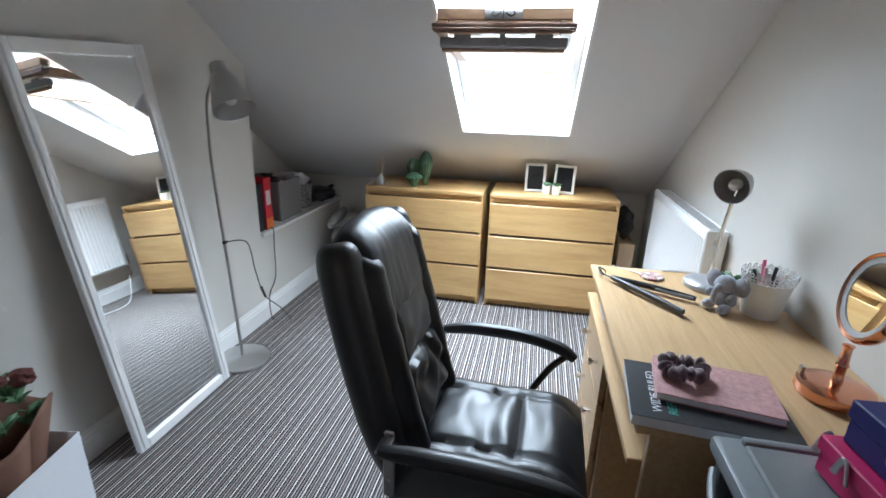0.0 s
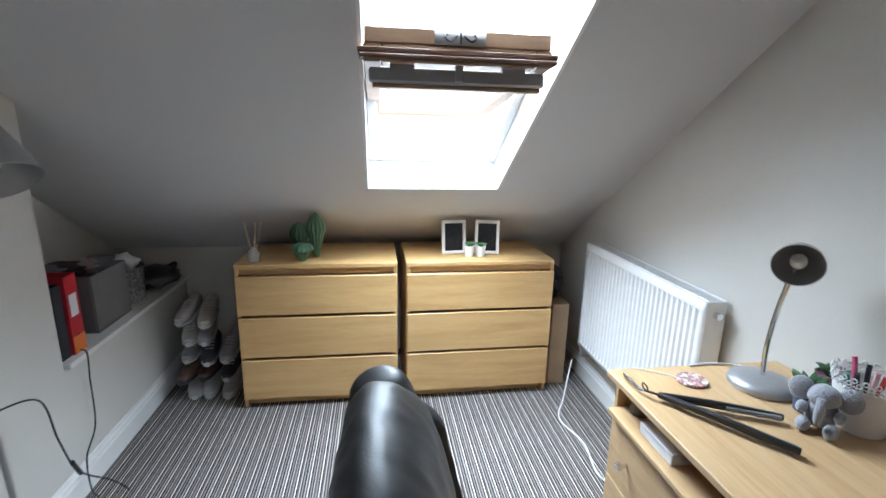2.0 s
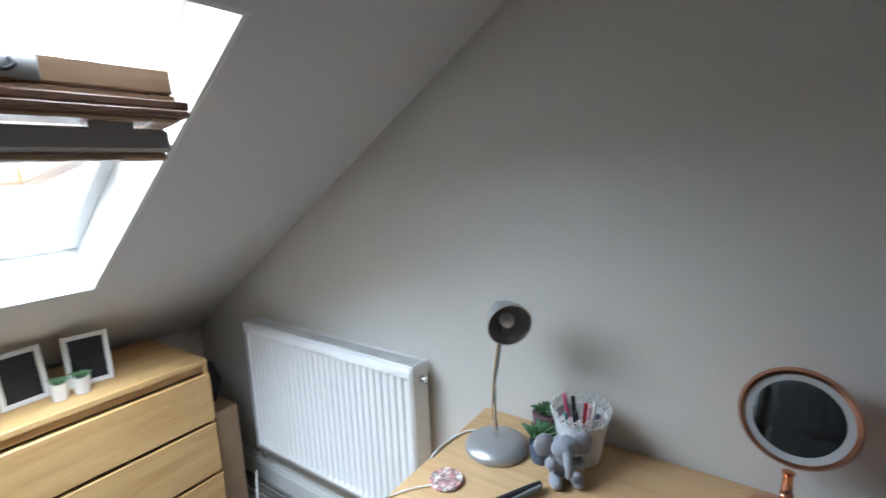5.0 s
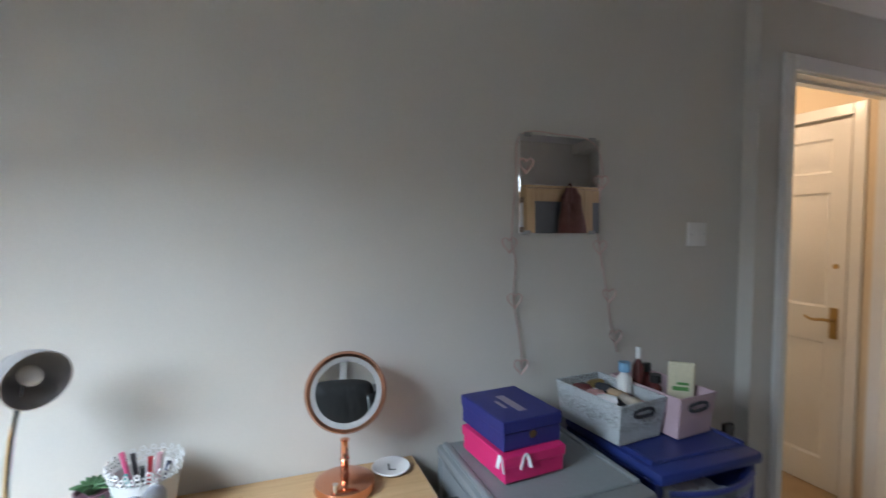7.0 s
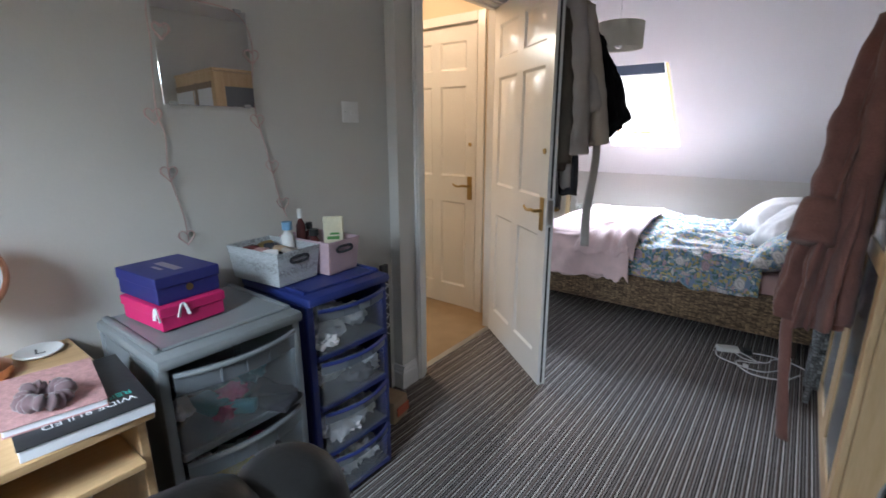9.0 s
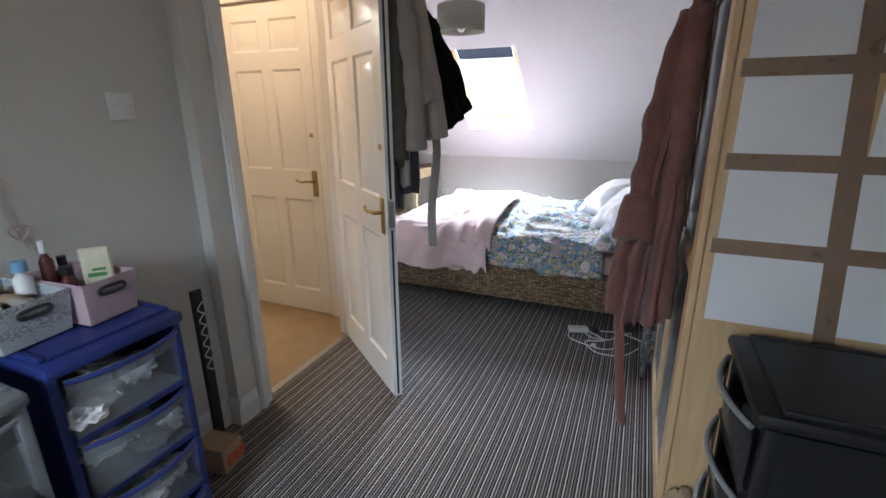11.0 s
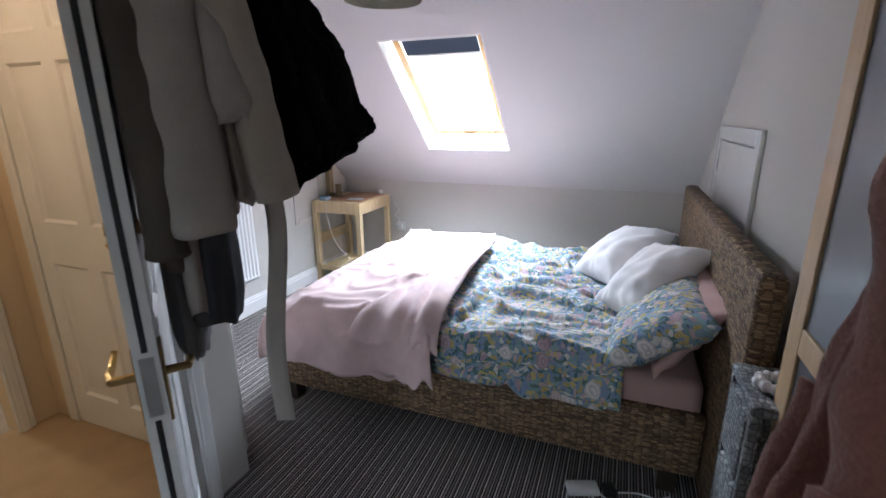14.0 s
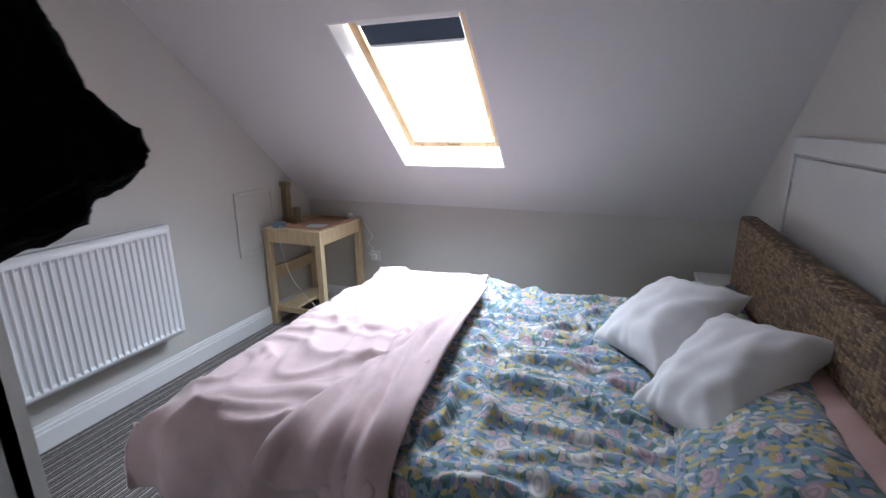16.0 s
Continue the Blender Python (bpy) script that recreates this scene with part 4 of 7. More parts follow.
# ---- the landing door, open into the room ----
def panel_door(name, label, m, w=0.75, h=1.975, kind="", handles=(-1, 1)):
    """A six-panel door in local x (0 hinge .. w), y thickness, z up."""
    t = tagged(place(new(name), m), label, "door", kind=kind)
    bm = B()
    th = 0.02
    xs = [0, 0.085, w / 2 - 0.04, w / 2 + 0.04, w - 0.085, w]
    zs = [0, 0.16, 0.80, 0.985, 1.60, 1.705, 1.885, h]
    for i in range(5):
        for k in range(7):
            if i in (1, 3) and k in (1, 3, 5):
                continue
            box(bm, xs[i], xs[i + 1], -th, th, zs[k], zs[k + 1])
    bmesh.ops.remove_doubles(bm, verts=bm.verts, dist=0.0001)
    dead = [f for f in bm.faces if sum(1 for g in bm.faces if g is not f and (g.calc_center_median() - f.calc_center_median()).length < 1e-5)]
    bmesh.ops.delete(bm, geom=dead, context="FACES")
    part("leaf", bm, GLOSS, t, smooth=30)
    for i in (1, 3):
        for k in (1, 3, 5):
            bm = B()
            a, b, c, d = xs[i], xs[i + 1], zs[k], zs[k + 1]
            for s in (-1, 1):
                lv = [(0.0, th), (0.012, th - 0.010), (0.022, th - 0.010), (0.05, th - 0.002)]
                rings = [[bm.verts.new((x, s * y, z)) for x, z in ((a + o, c + o), (b - o, c + o), (b - o, d - o), (a + o, d - o))] for o, y in lv]
                for r, q in zip(rings, rings[1:]):
                    for j in range(4):
                        bm.faces.new((r[j], r[(j + 1) % 4], q[(j + 1) % 4], q[j]))
                bm.faces.new(rings[-1])
            part("panel", bm, GLOSS, t, smooth=30)
    for s in handles:
        x = w - 0.047
        bm = B(); box(bm, x - 0.02, x + 0.02, s * th, s * (th + 0.005), 0.825, 0.99, 0.002)
        hp = part("handle_plate", bm, BRASS, t, "worn brass handle plate")
        bm = B(); cone(bm, (x, s * th, 0.925), (x, s * (th + 0.045), 0.925), 0.009, 0.008, 10)
        tube(bm, [(x, s * (th + 0.042), 0.925), (x - 0.03, s * (th + 0.048), 0.927), (x - 0.07, s * (th + 0.048), 0.92), (x - 0.105, s * (th + 0.046), 0.928), (x - 0.115, s * (th + 0.044), 0.937)], lambda q: 0.009 - 0.003 * q, 8, 5)
        part("handle", bm, BRASS, hp)
        bm = B(); cone(bm, (x, s * th, 1.21), (x, s * (th + 0.006), 1.21), 0.014, 0.013, 12)
        part("bolt_rose", bm, BRASS, t)
    bm = B(); box(bm, w, w + 0.0015, -0.012, 0.012, 0.86, 0.98)
    part("latch_strip", bm, STEEL, t)
    bm = B(); box(bm, w, w + 0.001, -0.005, 0.005, 0.99, h - 0.01); box(bm, w, w + 0.001, -0.005, 0.005, 0.01, 0.85)
    part("edge_seal", bm, BLACKP, t, "dark smoke seal in the door's edge")
    return t


hinge = (0.655, -0.325)
leaf_ang = math.degrees(math.atan2(0.473, -0.606))
panel_door("door_1", "white six-panel door standing open, coats hung on it", pose(*hinge, 0.008, 0, 0, leaf_ang), 0.762, 1.985, "structure")
panel_door("door_2", "white six-panel landing cupboard door, shut", pose(1.618, -0.535, 0.008, 0, 0, 180), 0.69, 1.975, "structure", handles=(-1,))


def architrave(name, x, y0, y1, h, side, w=0.06):
    bm = B()
    s = side
    for a, b, z0, z1 in ((y0 - w, y0, 0, h + w), (y1, y1 + w, 0, h + w), (y0, y1, h, h + w)):
        box(bm, x, x + s * 0.016, a, b, z0, z1, 0.004)
        if b - a < 0.1:
            c = (a + b) / 2
            box(bm, x + s * 0.015, x + s * 0.022, c - 0.012, c + 0.02, z0, z1 - 0.02, 0.004)
    return structure(name, bm, GLOSS, "white gloss door architrave", "trim")


architrave("trim", XD, -0.345, 0.43, 2.005, -1)
bm = B(); box(bm, XD, XD + 0.105, 0.405, 0.432, 0, 2.03); box(bm, XD, XD + 0.105, -0.347, -0.325, 0, 2.03); box(bm, XD, XD + 0.105, -0.325, 0.405, 2.0, 2.03)
box(bm, XD + 0.045, XD + 0.06, 0.393, 0.4055, 0, 1.99); box(bm, XD + 0.045, XD + 0.06, -0.325, 0.405, 1.988, 2.0005)
structure("door_frame", bm, GLOSS, "white gloss door lining", "trim")
bm = B(); box(bm, 0.86, 0.92, -0.53, -0.505, 0, 2.06, 0.004); box(bm, 1.625, 1.685, -0.53, -0.505, 0, 2.06, 0.004); box(bm, 0.92, 1.625, -0.53, -0.505, 2.0, 2.06, 0.004)
structure("trim", bm, GLOSS, "white gloss architrave of the cupboard door", "trim")
architrave("trim", 1.80, -0.35, 0.41, 2.005, -1, 0.07)
bm = B(); box(bm, XD + 0.03, XD + 0.07, -0.325, 0.405, 0.0, 0.008, 0.003)
structure("threshold", bm, STEEL, "metal carpet threshold strip", "trim")


# ---- wardrobe ----
def wardrobe():
    t = thing("wardrobe", "birch wardrobe with frosted door panels, papers taped on its side", "wardrobe", pose(-1.10, -0.08, 0))
    y0, y1, d, h = -0.47, 0.57, 0.58, 1.80
    for y in (y0, y1 - 0.03):
        bm = B(); box(bm, -d, -0.022, y, y + 0.03, 0.0, h - 0.02, 0.002)
        part("side", bm, BIRCH, t)
    bm = B(); box(bm, -d - 0.005, 0.004, y0 - 0.004, y1 + 0.004, h - 0.02, h, 0.003)
    part("top", bm, BIRCH, t)
    bm = B(); box(bm, -d, -0.022, y0 + 0.03, y1 - 0.03, 0.06, 0.08)
    part("bottom", bm, BIRCH, t)
    bm = B(); box(bm, -d, -d + 0.006, y0 + 0.03, y1 - 0.03, 0.06, h - 0.02)
    part("back", bm, BIRCH, t)
    bm = B(); box(bm, -0.05, -0.035, y0 + 0.03, y1 - 0.03, 0.0, 0.06)
    part("plinth", bm, BIRCH, t)
    for a, b in ((y0, 0.048), (0.052, y1)):
        bm = B(); box(bm, -0.0215, -0.0195, a + 0.01, b - 0.01, 0.075, h - 0.034)
        dr = part("door", bm, BIRCH, t)
        for nm, p, q, r, s in (("stile", a, a + 0.075, 0.065, h - 0.024), ("stile", b - 0.075, b, 0.065, h - 0.024), ("rail", a + 0.075, b - 0.075, 0.065, 0.15), ("rail", a + 0.075, b - 0.075, h - 0.12, h - 0.024), ("rail", a + 0.075, b - 0.075, 0.9, 0.96)):
            bm = B(); box(bm, -0.019, 0.0, p, q, r, s, 0.002)
            part(nm, bm, BIRCH, dr)
        for r, s in ((0.15, 0.9), (0.96, h - 0.12)):
            bm = B(); box(bm, -0.014, -0.007, a + 0.07, b - 0.07, r - 0.004, s + 0.004)
            part("frosted_panel", bm, FROST, dr, "frosted pale grey panel")
        k = b - 0.037 if a < -0.1 else a + 0.037
        bm = B(); cone(bm, (0, k, 1.02), (0.02, k, 1.02), 0.006, 0.011, 12)
        part("knob", bm, STEEL, dr)
    return t


wardrobe()


# ---- bed ----
def bed():
    t = thing("bed", "double bed with a seagrass-woven frame and headboard", "bed", pose(0, 0, 0))
    x0, x1, y0, y1 = -1.07, 0.83, -2.52, -1.0
    bm = B(); box(bm, x0 - 0.08, x0 - 0.005, y0 - 0.05, y1 + 0.265, 0.05, 0.99, 0.02, seg=3)
    part("headboard", bm, RATTAN, t, "woven seagrass headboard")
    for a in ((x0, x1, y1 - 0.06, y1), (x0, x1, y0, y0 + 0.06)):
        bm = B(); box(bm, *a, 0.11, 0.36, 0.015, seg=2)
        part("side_rail", bm, RATTAN, t)
    bm = B(); box(bm, x1 - 0.06, x1 - 0.0005, y0 + 0.06, y1 - 0.06, 0.11, 0.36, 0.012, seg=2)
    part("foot_rail", bm, RATTAN, t)
    for x in (x0 + 0.06, x1 - 0.08):
        for y in (y0 + 0.02, y1 - 0.10):
            bm = B(); box(bm, x, x + 0.07, y, y + 0.07, 0, 0.112, 0.004)
            part("leg", bm, mat("dark_wood_leg", (0.03, 0.02, 0.015), 0.4) if "dark_wood_leg" not in bpy.data.materials else bpy.data.materials["dark_wood_leg"], t, "dark wooden block leg")
    bm = B(); box(bm, x0 + 0.06, x1 - 0.06, y0 + 0.06, y1 - 0.06, 0.2, 0.24)
    part("slat_base", bm, PINE, t)
    return t


bed()
bm = B(); box(bm, -1.06, 0.79, -2.47, -1.045, 0.2405, 0.47, 0.04, seg=3)
solo("mattress", bm, SHEET, "mattress in a dusty pink fitted sheet on the bed", "mattress", smooth=50)


def drape(bx0, bx1, by0, by1, top, flare, hang, seed, nu, nv, material, name, label, category, crease=0.012, uvs=1.0, lift=None, roll=0.07, slant=0.0, calm_x=None):
    """Cloth lying over a bed-like block and hanging down its sides; hang(u, v) gives lengths on (-y, +y, +x)."""
    bm = B()
    hy0, hy1, hx1 = hang
    Lx, Ly = (bx1 - bx0) + hx1, (by1 - by0) + hy0 + hy1
    def f(u, v):
        s, q = u * Lx, v * Ly - hy0
        W = by1 - by0
        x, z, y = bx0 + s, top, by0 + q
        dx = max(0.0, s - (bx1 - bx0))
        dy0, dy1 = max(0.0, -q), max(0.0, q - W)
        n1 = noise.noise(Vector((s * 3.1 + seed, q * 3.3, seed)))
        n2 = noise.noise(Vector((s * 9 + seed, q * 7.5, 3 + seed)))
        n3 = noise.noise(Vector((s * 22, q * 15, 8 + seed)))
        n4 = noise.noise(Vector((s * 2.2 + q * 6 + 2 * n1, q * 1.2 - s * 0.6, 12 + seed)))
        calm = 1.0 if calm_x is None else 1 - 0.75 * min(1, max(0, (x - calm_x) / 0.1))
        n5 = noise.noise(Vector((s * 2.3 + 1.3 * n1, q * 7, 21 + seed)))
        z += calm * crease * (1.2 * n1 + 0.3 * n2 + 0.1 * n3 + 1.8 * (1 - abs(n4)) ** 6 + 1.9 * (1 - abs(n5)) ** 7)
        edge = max(dx, dy0, dy1)
        if edge > 0:
            over = min(edge, roll * 1.57)
            w = over / roll
            out = roll * math.sin(w)
            down = roll * (1 - math.cos(w)) + max(0, edge - roll * 1.57)
            fl = flare * max(0, edge - 0.05)
            rip = (0.5 + 0.5 * math.sin((s if dx < max(dy0, dy1) else q) * 22 + 4 * n1)) * min(1, edge * 4) * 0.03
            if dx >= max(dy0, dy1):
                x = bx1 + out + fl + rip
            elif dy1 > 0:
                y = by1 + out + fl + rip
            else:
                y = by0 - out - fl - rip
            if dx > 0 and dx < max(dy0, dy1):
                x = bx1 + min(dx, roll + fl + rip)
            if dx > 0 and dx >= max(dy0, dy1):
                if dy1 > 0: y = by1 + min(dy1, roll + fl + rip)
                if dy0 > 0: y = by0 - min(dy0, roll + fl + rip)
            z -= down
        x += slant * (v - 0.55) * max(0.0, 1 - 1.6 * u)
        if lift:
            z += lift(x, y)
        return (x, y, z)
    sheet(bm, nu, nv, f, lambda u, v: (u * Lx * uvs, v * Ly * uvs))
    return solo(name, bm, material, label, category, smooth=180, solid=0.012)


def bodylift(x, y):
    return 0.03 * math.exp(-((x + 0.1) / 0.8) ** 2 - ((y + 1.7) / 0.5) ** 2)


def throwlift(x, y):
    k = min(1.0, max(0.0, (y + 2.0) / 0.8))
    r = bodylift(x, y)
    for c, w, a in ((0.05, 0.045, 0.022), (0.16, 0.022, 0.020), (0.235, 0.018, 0.017), (0.31, 0.025, 0.012), (0.42, 0.02, 0.007)):
        m = c - 0.17 * k * (1 if c > 0.1 else 0.6) * k + 0.025 * math.sin(5 * y + 9 * c) + 0.03 * noise.noise(Vector((y * 3, c * 20, 1)))
        r += 2.1 * a * math.exp(-((x - m) / w) ** 2) * (0.15 + k) * (0.6 + 0.5 * noise.noise(Vector((y * 4, c * 30, 7))))
    return r


drape(-0.78, 0.655, -2.44, -1.06, 0.522, 0.03, (0.28, 0.24, 0.10), 3, 130, 150, FLORAL, "duvet", "rumpled floral duvet in blue, ochre and white", "duvet", 0.015, lift=bodylift, calm_x=0.1)
throw = drape(0.02, 0.685, -2.46, -1.05, 0.558, 0.05, (0.20, 0.34, 0.33), 11, 100, 150, THROW, "throw", "soft pink fleece throw over the foot of the bed", "blanket", 0.011, lift=throwlift, roll=0.11, slant=-0.17)


def flap(u, v):
    """The throw's corner folded back on itself, wider towards the near side, where it rolls over the edge."""
    q = -2.28 + 1.42 * v
    wide = 0.03 + 0.40 * v ** 1.25
    x = -0.075 + 0.12 * (1 - v) + wide * u
    n = noise.noise(Vector((u * 2.5, v * 4, 31)))
    ripple = 0.009 * math.sin(u * 17 + 5 * v + 2 * n) * (0.35 + v) * min(1.0, 6 * (1 - u) + 0.25)
    z = 0.594 + throwlift(x, min(q, -1.05)) + ripple + 0.012 * n
    y = q
    if q > -1.08:
        over = q + 1.08
        w = min(over / 0.15, 1.45)
        y = -1.08 + 0.165 * math.sin(w) + 0.35 * ripple
        z -= 0.15 * (1 - math.cos(w)) + max(0.0, over - 0.15 * 1.45)
    z -= 0.016 * max(0.0, u - 0.9) / 0.1
    return (x, y, z)


bm = B(); sheet(bm, 40, 90, flap)
part("folded_corner", bm, THROW, throw, "corner of the throw folded back in creases", 180, solid=0.016)


def pillow(name, m, w, h, th, material, label, seed, uvs=1.0):
    bm = B()
    def f(u, v, s):
        a, b = 2 * u - 1, 2 * v - 1
        pin = 1 - 0.12 * (1 - b * b) * abs(a) ** 3
        pinb = 1 - 0.12 * (1 - a * a) * abs(b) ** 3
        e = max(0.0, (1 - abs(a) ** 2.6)) ** 0.55 * max(0.0, (1 - abs(b) ** 2.6)) ** 0.55
        z = s * th / 2 * e * (1 + 0.12 * noise.noise(Vector((u * 3, v * 3, seed))))
        z += 0.015 * noise.noise(Vector((u * 6 + seed, v * 6, seed))) * (1 if e > 0.02 else 0)
        z += 0.010 * math.sin(15 * math.atan2(b, a) + 3 * noise.noise(Vector((u * 4, v * 4, seed)))) * (abs(a) ** 4 + abs(b) ** 4) * e ** 0.5
        return (a * w / 2 * pin, b * h / 2 * pinb, z)
    sheet(bm, 34, 30, lambda u, v: f(u, v, 1), lambda u, v: (u * w * uvs, v * h * uvs))
    sheet(bm, 34, 30, lambda u, v: f(u, v, -1), lambda u, v: (u * w * uvs, v * h * uvs))
    bmesh.ops.remove_doubles(bm, verts=bm.verts, dist=0.0008)
    return solo(name, bm, material, label, "pillow" if "pillow" in name else "cushion", m, smooth=180)


def facing(x, y, z, yaw, tilt):
    """A pillow standing against the headboard: yaw about z, leaning back by tilt."""
    return Matrix.Translation((x, y, z)) @ pose(0, 0, 0, 0, 0, yaw) @ pose(0, 0, 0, 0, tilt, 0)


def leaning(c, e1, e2):
    """A cushion's pose from its centre and its two edge directions."""
    a = Vector(e1).normalized(); n = a.cross(Vector(e2)).normalized(); b = n.cross(a)
    return Matrix.Translation(c) @ Matrix((a, b, n)).transposed().to_4x4()


pillow("pillow", facing(-0.86, -2.08, 0.60, 0, 24), 0.46, 0.68, 0.18, FLORAL, "floral cotton pillow in blue and ochre", 2)
pillow("pillow", facing(-0.90, -1.24, 0.63, -4, 34), 0.42, 0.60, 0.19, FLORAL, "floral cotton pillow in blue and ochre", 5)
pillow("pillow", facing(-0.99, -1.28, 0.64, 0, 54), 0.38, 0.58, 0.11, SHEET, "pink cotton pillow against the headboard", 12)
pillow("cushion", leaning((-0.735, -1.87, 0.70), (-0.22, 0.38, 0.07), (-0.227, -0.30, 0.23)), 0.43, 0.42, 0.20, CUSHION, "white cotton scatter cushion leaning on the pillows", 8)
pillow("cushion", leaning((-0.862, -1.485, 0.70), (-0.17, 0.29, 0.07), (-0.25, -0.29, 0.26)), 0.38, 0.45, 0.20, CUSHION, "white cotton scatter cushion leaning on the pillows", 9)

# ---- study: loose things ----
def text_part(name, body, size, m, material, parent):
    cu = bpy.data.curves.new(name, "FONT")
    cu.body, cu.size, cu.extrude = body, size, 0.0003
    tmp = bpy.data.objects.new(name, cu)
    scene.collection.objects.link(tmp)
    me = bpy.data.meshes.new_from_object(tmp.evaluated_get(bpy.context.evaluated_depsgraph_get()))
    bpy.data.objects.remove(tmp)
    me.materials.clear()
    me.materials.append(material)
    ob = new(name, me)
    ob.parent = parent
    ob.matrix_local = m
    return ob


GREEN = mat("cactus_glaze", (0.07, 0.15, 0.085), 0.45, var=0.25, scale=20, bump=0.1)
LEAFG = mat("succulent_green", (0.07, 0.16, 0.07), 0.5, var=0.35, scale=30)
LINEN = mat("ledge_white", (0.74, 0.73, 0.71), 0.4, var=0.03)


def cactus(x, y, r, h, label):
    bm = B()
    prof = [(0.0, 0.0)] + [(r * math.sin(math.pi * (0.16 + 0.84 * min(1, k / 14)) * 0.5 + (0 if k < 8 else 0)) if k < 8 else r * math.cos(max(0, (k - 8) / 6) * math.pi / 2) ** 0.6 + 1e-4 * (k == 14), h * (k / 14) ** (0.95)) for k in range(15)]
    prof[-1] = (0.0, h)
    lathe(bm, prof, 56, wob=lambda w, i: 1 + 0.07 * math.cos(14 * w))
    return solo("cactus_ornament", bm, GREEN, label, "ornament", pose(x, y, 0.782), "cactus ornaments", 60)


cactus(-0.872, 4.15, 0.048, 0.235, "tall ribbed green ceramic cactus ornament")
cactus(-0.958, 4.16, 0.05, 0.185, "stout ribbed green ceramic cactus ornament")
cactus(-0.932, 4.065, 0.055, 0.10, "small round green ceramic cactus ornament")

t = thing("reed_diffuser", "clear glass reed diffuser with pale sticks on the chest", "diffuser", pose(-1.168, 4.065, 0.781))
bm = B(); lathe(bm, [(0, 0), (0.03, 0.002), (0.032, 0.04), (0.014, 0.058), (0.014, 0.075), (0.011, 0.075), (0.011, 0.055), (0.027, 0.038), (0.026, 0.006), (0, 0.005)], 20)
part("bottle", bm, clear("diffuser_glass", (0.8, 0.8, 0.78), 0.05, 0.35), t, smooth=50)
for k in range(5):
    bm = B(); w = k * 1.3
    cone(bm, (0.004 * math.cos(w), 0.004 * math.sin(w), 0.01), (0.045 * math.cos(w), 0.025 * math.sin(w), 0.2 - 0.01 * (k % 2)), 0.0016, 0.0016, 6)
    part("reed", bm, PINE, t)


def photo_frame(x, y, yaw, label):
    t = thing("photo_frame", label, "photo frame", pose(x, y, 0.781, -8, 0, yaw), "pair of photo frames")
    w, h = 0.135, 0.185
    for nm, a in (("frame_side", (-w / 2, -w / 2 + 0.016, 0, h)), ("frame_side", (w / 2 - 0.016, w / 2, 0, h)), ("frame_rail", (-w / 2 + 0.016, w / 2 - 0.016, 0, 0.016)), ("frame_rail", (-w / 2 + 0.016, w / 2 - 0.016, h - 0.016, h))):
        bm = B(); box(bm, a[0], a[1], -0.008, 0.008, a[2], a[3], 0.002)
        part(nm, bm, WHITEP, t)
    bm = B(); box(bm, -w / 2 + 0.015, w / 2 - 0.015, -0.001, 0.004, 0.015, h - 0.015)
    part("print", bm, mat("dark_print", (0.02, 0.02, 0.022), 0.25, var=0.5, scale=14) if "dark_print" not in bpy.data.materials else bpy.data.materials["dark_print"], t, "dark picture under glass")
    bm = B(); box(bm, -0.012, 0.012, 0.006, 0.01, 0.02, h - 0.03, m=pose(0, 0.0, 0, 0)); 
    part("strut", bm, CARD, t)
    return t


photo_frame(-0.132, 4.175, 6, "white photo frame with a dark print on the chest")
photo_frame(0.052, 4.165, -12, "white photo frame with a dark print on the chest")


def succulent(bm, c, r, n, seed, up=0.6):
    rnd = random.Random(seed)
    for k in range(n):
        w = k * 2.4 + rnd.uniform(-0.2, 0.2)
        q = (k + 1) / n
        l = r * (0.55 + 0.45 * q)
        el = radians(85 - 62 * q) * up + radians(8)
        d = Vector((math.cos(w) * math.cos(el), math.sin(w) * math.cos(el), math.sin(el)))
        p = [Vector(c), Vector(c) + d * l * 0.5 + Vector((0, 0, 0.01 * q)), Vector(c) + d * l]
        tube(bm, p, lambda s: 0.0015 + r * 0.13 * math.sin(math.pi * min(1, 0.25 + s * 0.75)) , 6, 4, flat=0.45)


def plant_pot(name, label, m, r, h, mpot, leaf_r, n, seed, up=0.8):
    t = thing(name, label, "plant", m, "")
    bm = B(); lathe(bm, [(0, 0), (r * 0.78, 0.001), (r, h), (r * 0.9, h), (r * 0.86, h - 0.008), (0, h - 0.008)], 24)
    part("pot", bm, mpot, t)
    bm = B(); succulent(bm, (0, 0, h - 0.012), leaf_r, n, seed, up)
    part("foliage", bm, LEAFG, t, "", 60)
    return t


plant_pot("potted_succulent", "small succulent in a white pot on the chest", pose(-0.058, 4.11, 0.781), 0.028, 0.06, WHITEP, 0.045, 16, 1)
plant_pot("potted_succulent", "small succulent in a white pot on the chest", pose(0.004, 4.105, 0.781), 0.028, 0.06, WHITEP, 0.045, 16, 2)

# gap between chest and radiator: carton and sack
t = thing("cardboard_box", "brown cardboard box tucked beside the chest", "box", pose(0.475, 4.27, 0))
bm = B(); box(bm, -0.045, 0.055, -0.2, 0.2, 0.0, 0.50, 0.004)
part("body", bm, CARD, t)
bm = B(); box(bm, -0.05, -0.046, -0.17, 0.0, 0.4, 0.56, m=pose(0, 0, 0, 0, 0, 0)); 
part("flap", bm, CARD, t)
bm = B(); blob(bm, (0.0, 0.0, 0.60), (0.05, 0.14, 0.10), 4, 0.4)
solo("dark_bag", bm, DARKC, "dark crumpled bag on top of the box", "bag", pose(0.475, 4.25, 0), smooth=60)

# ledge board and what stands on it
bm = B(); box(bm, -2.1, XW + 0.022, 3.465, YN - 0.002, 0.53, 0.552, 0.003)
structure("ledge", bm, LINEN, "white painted ledge board", "trim")


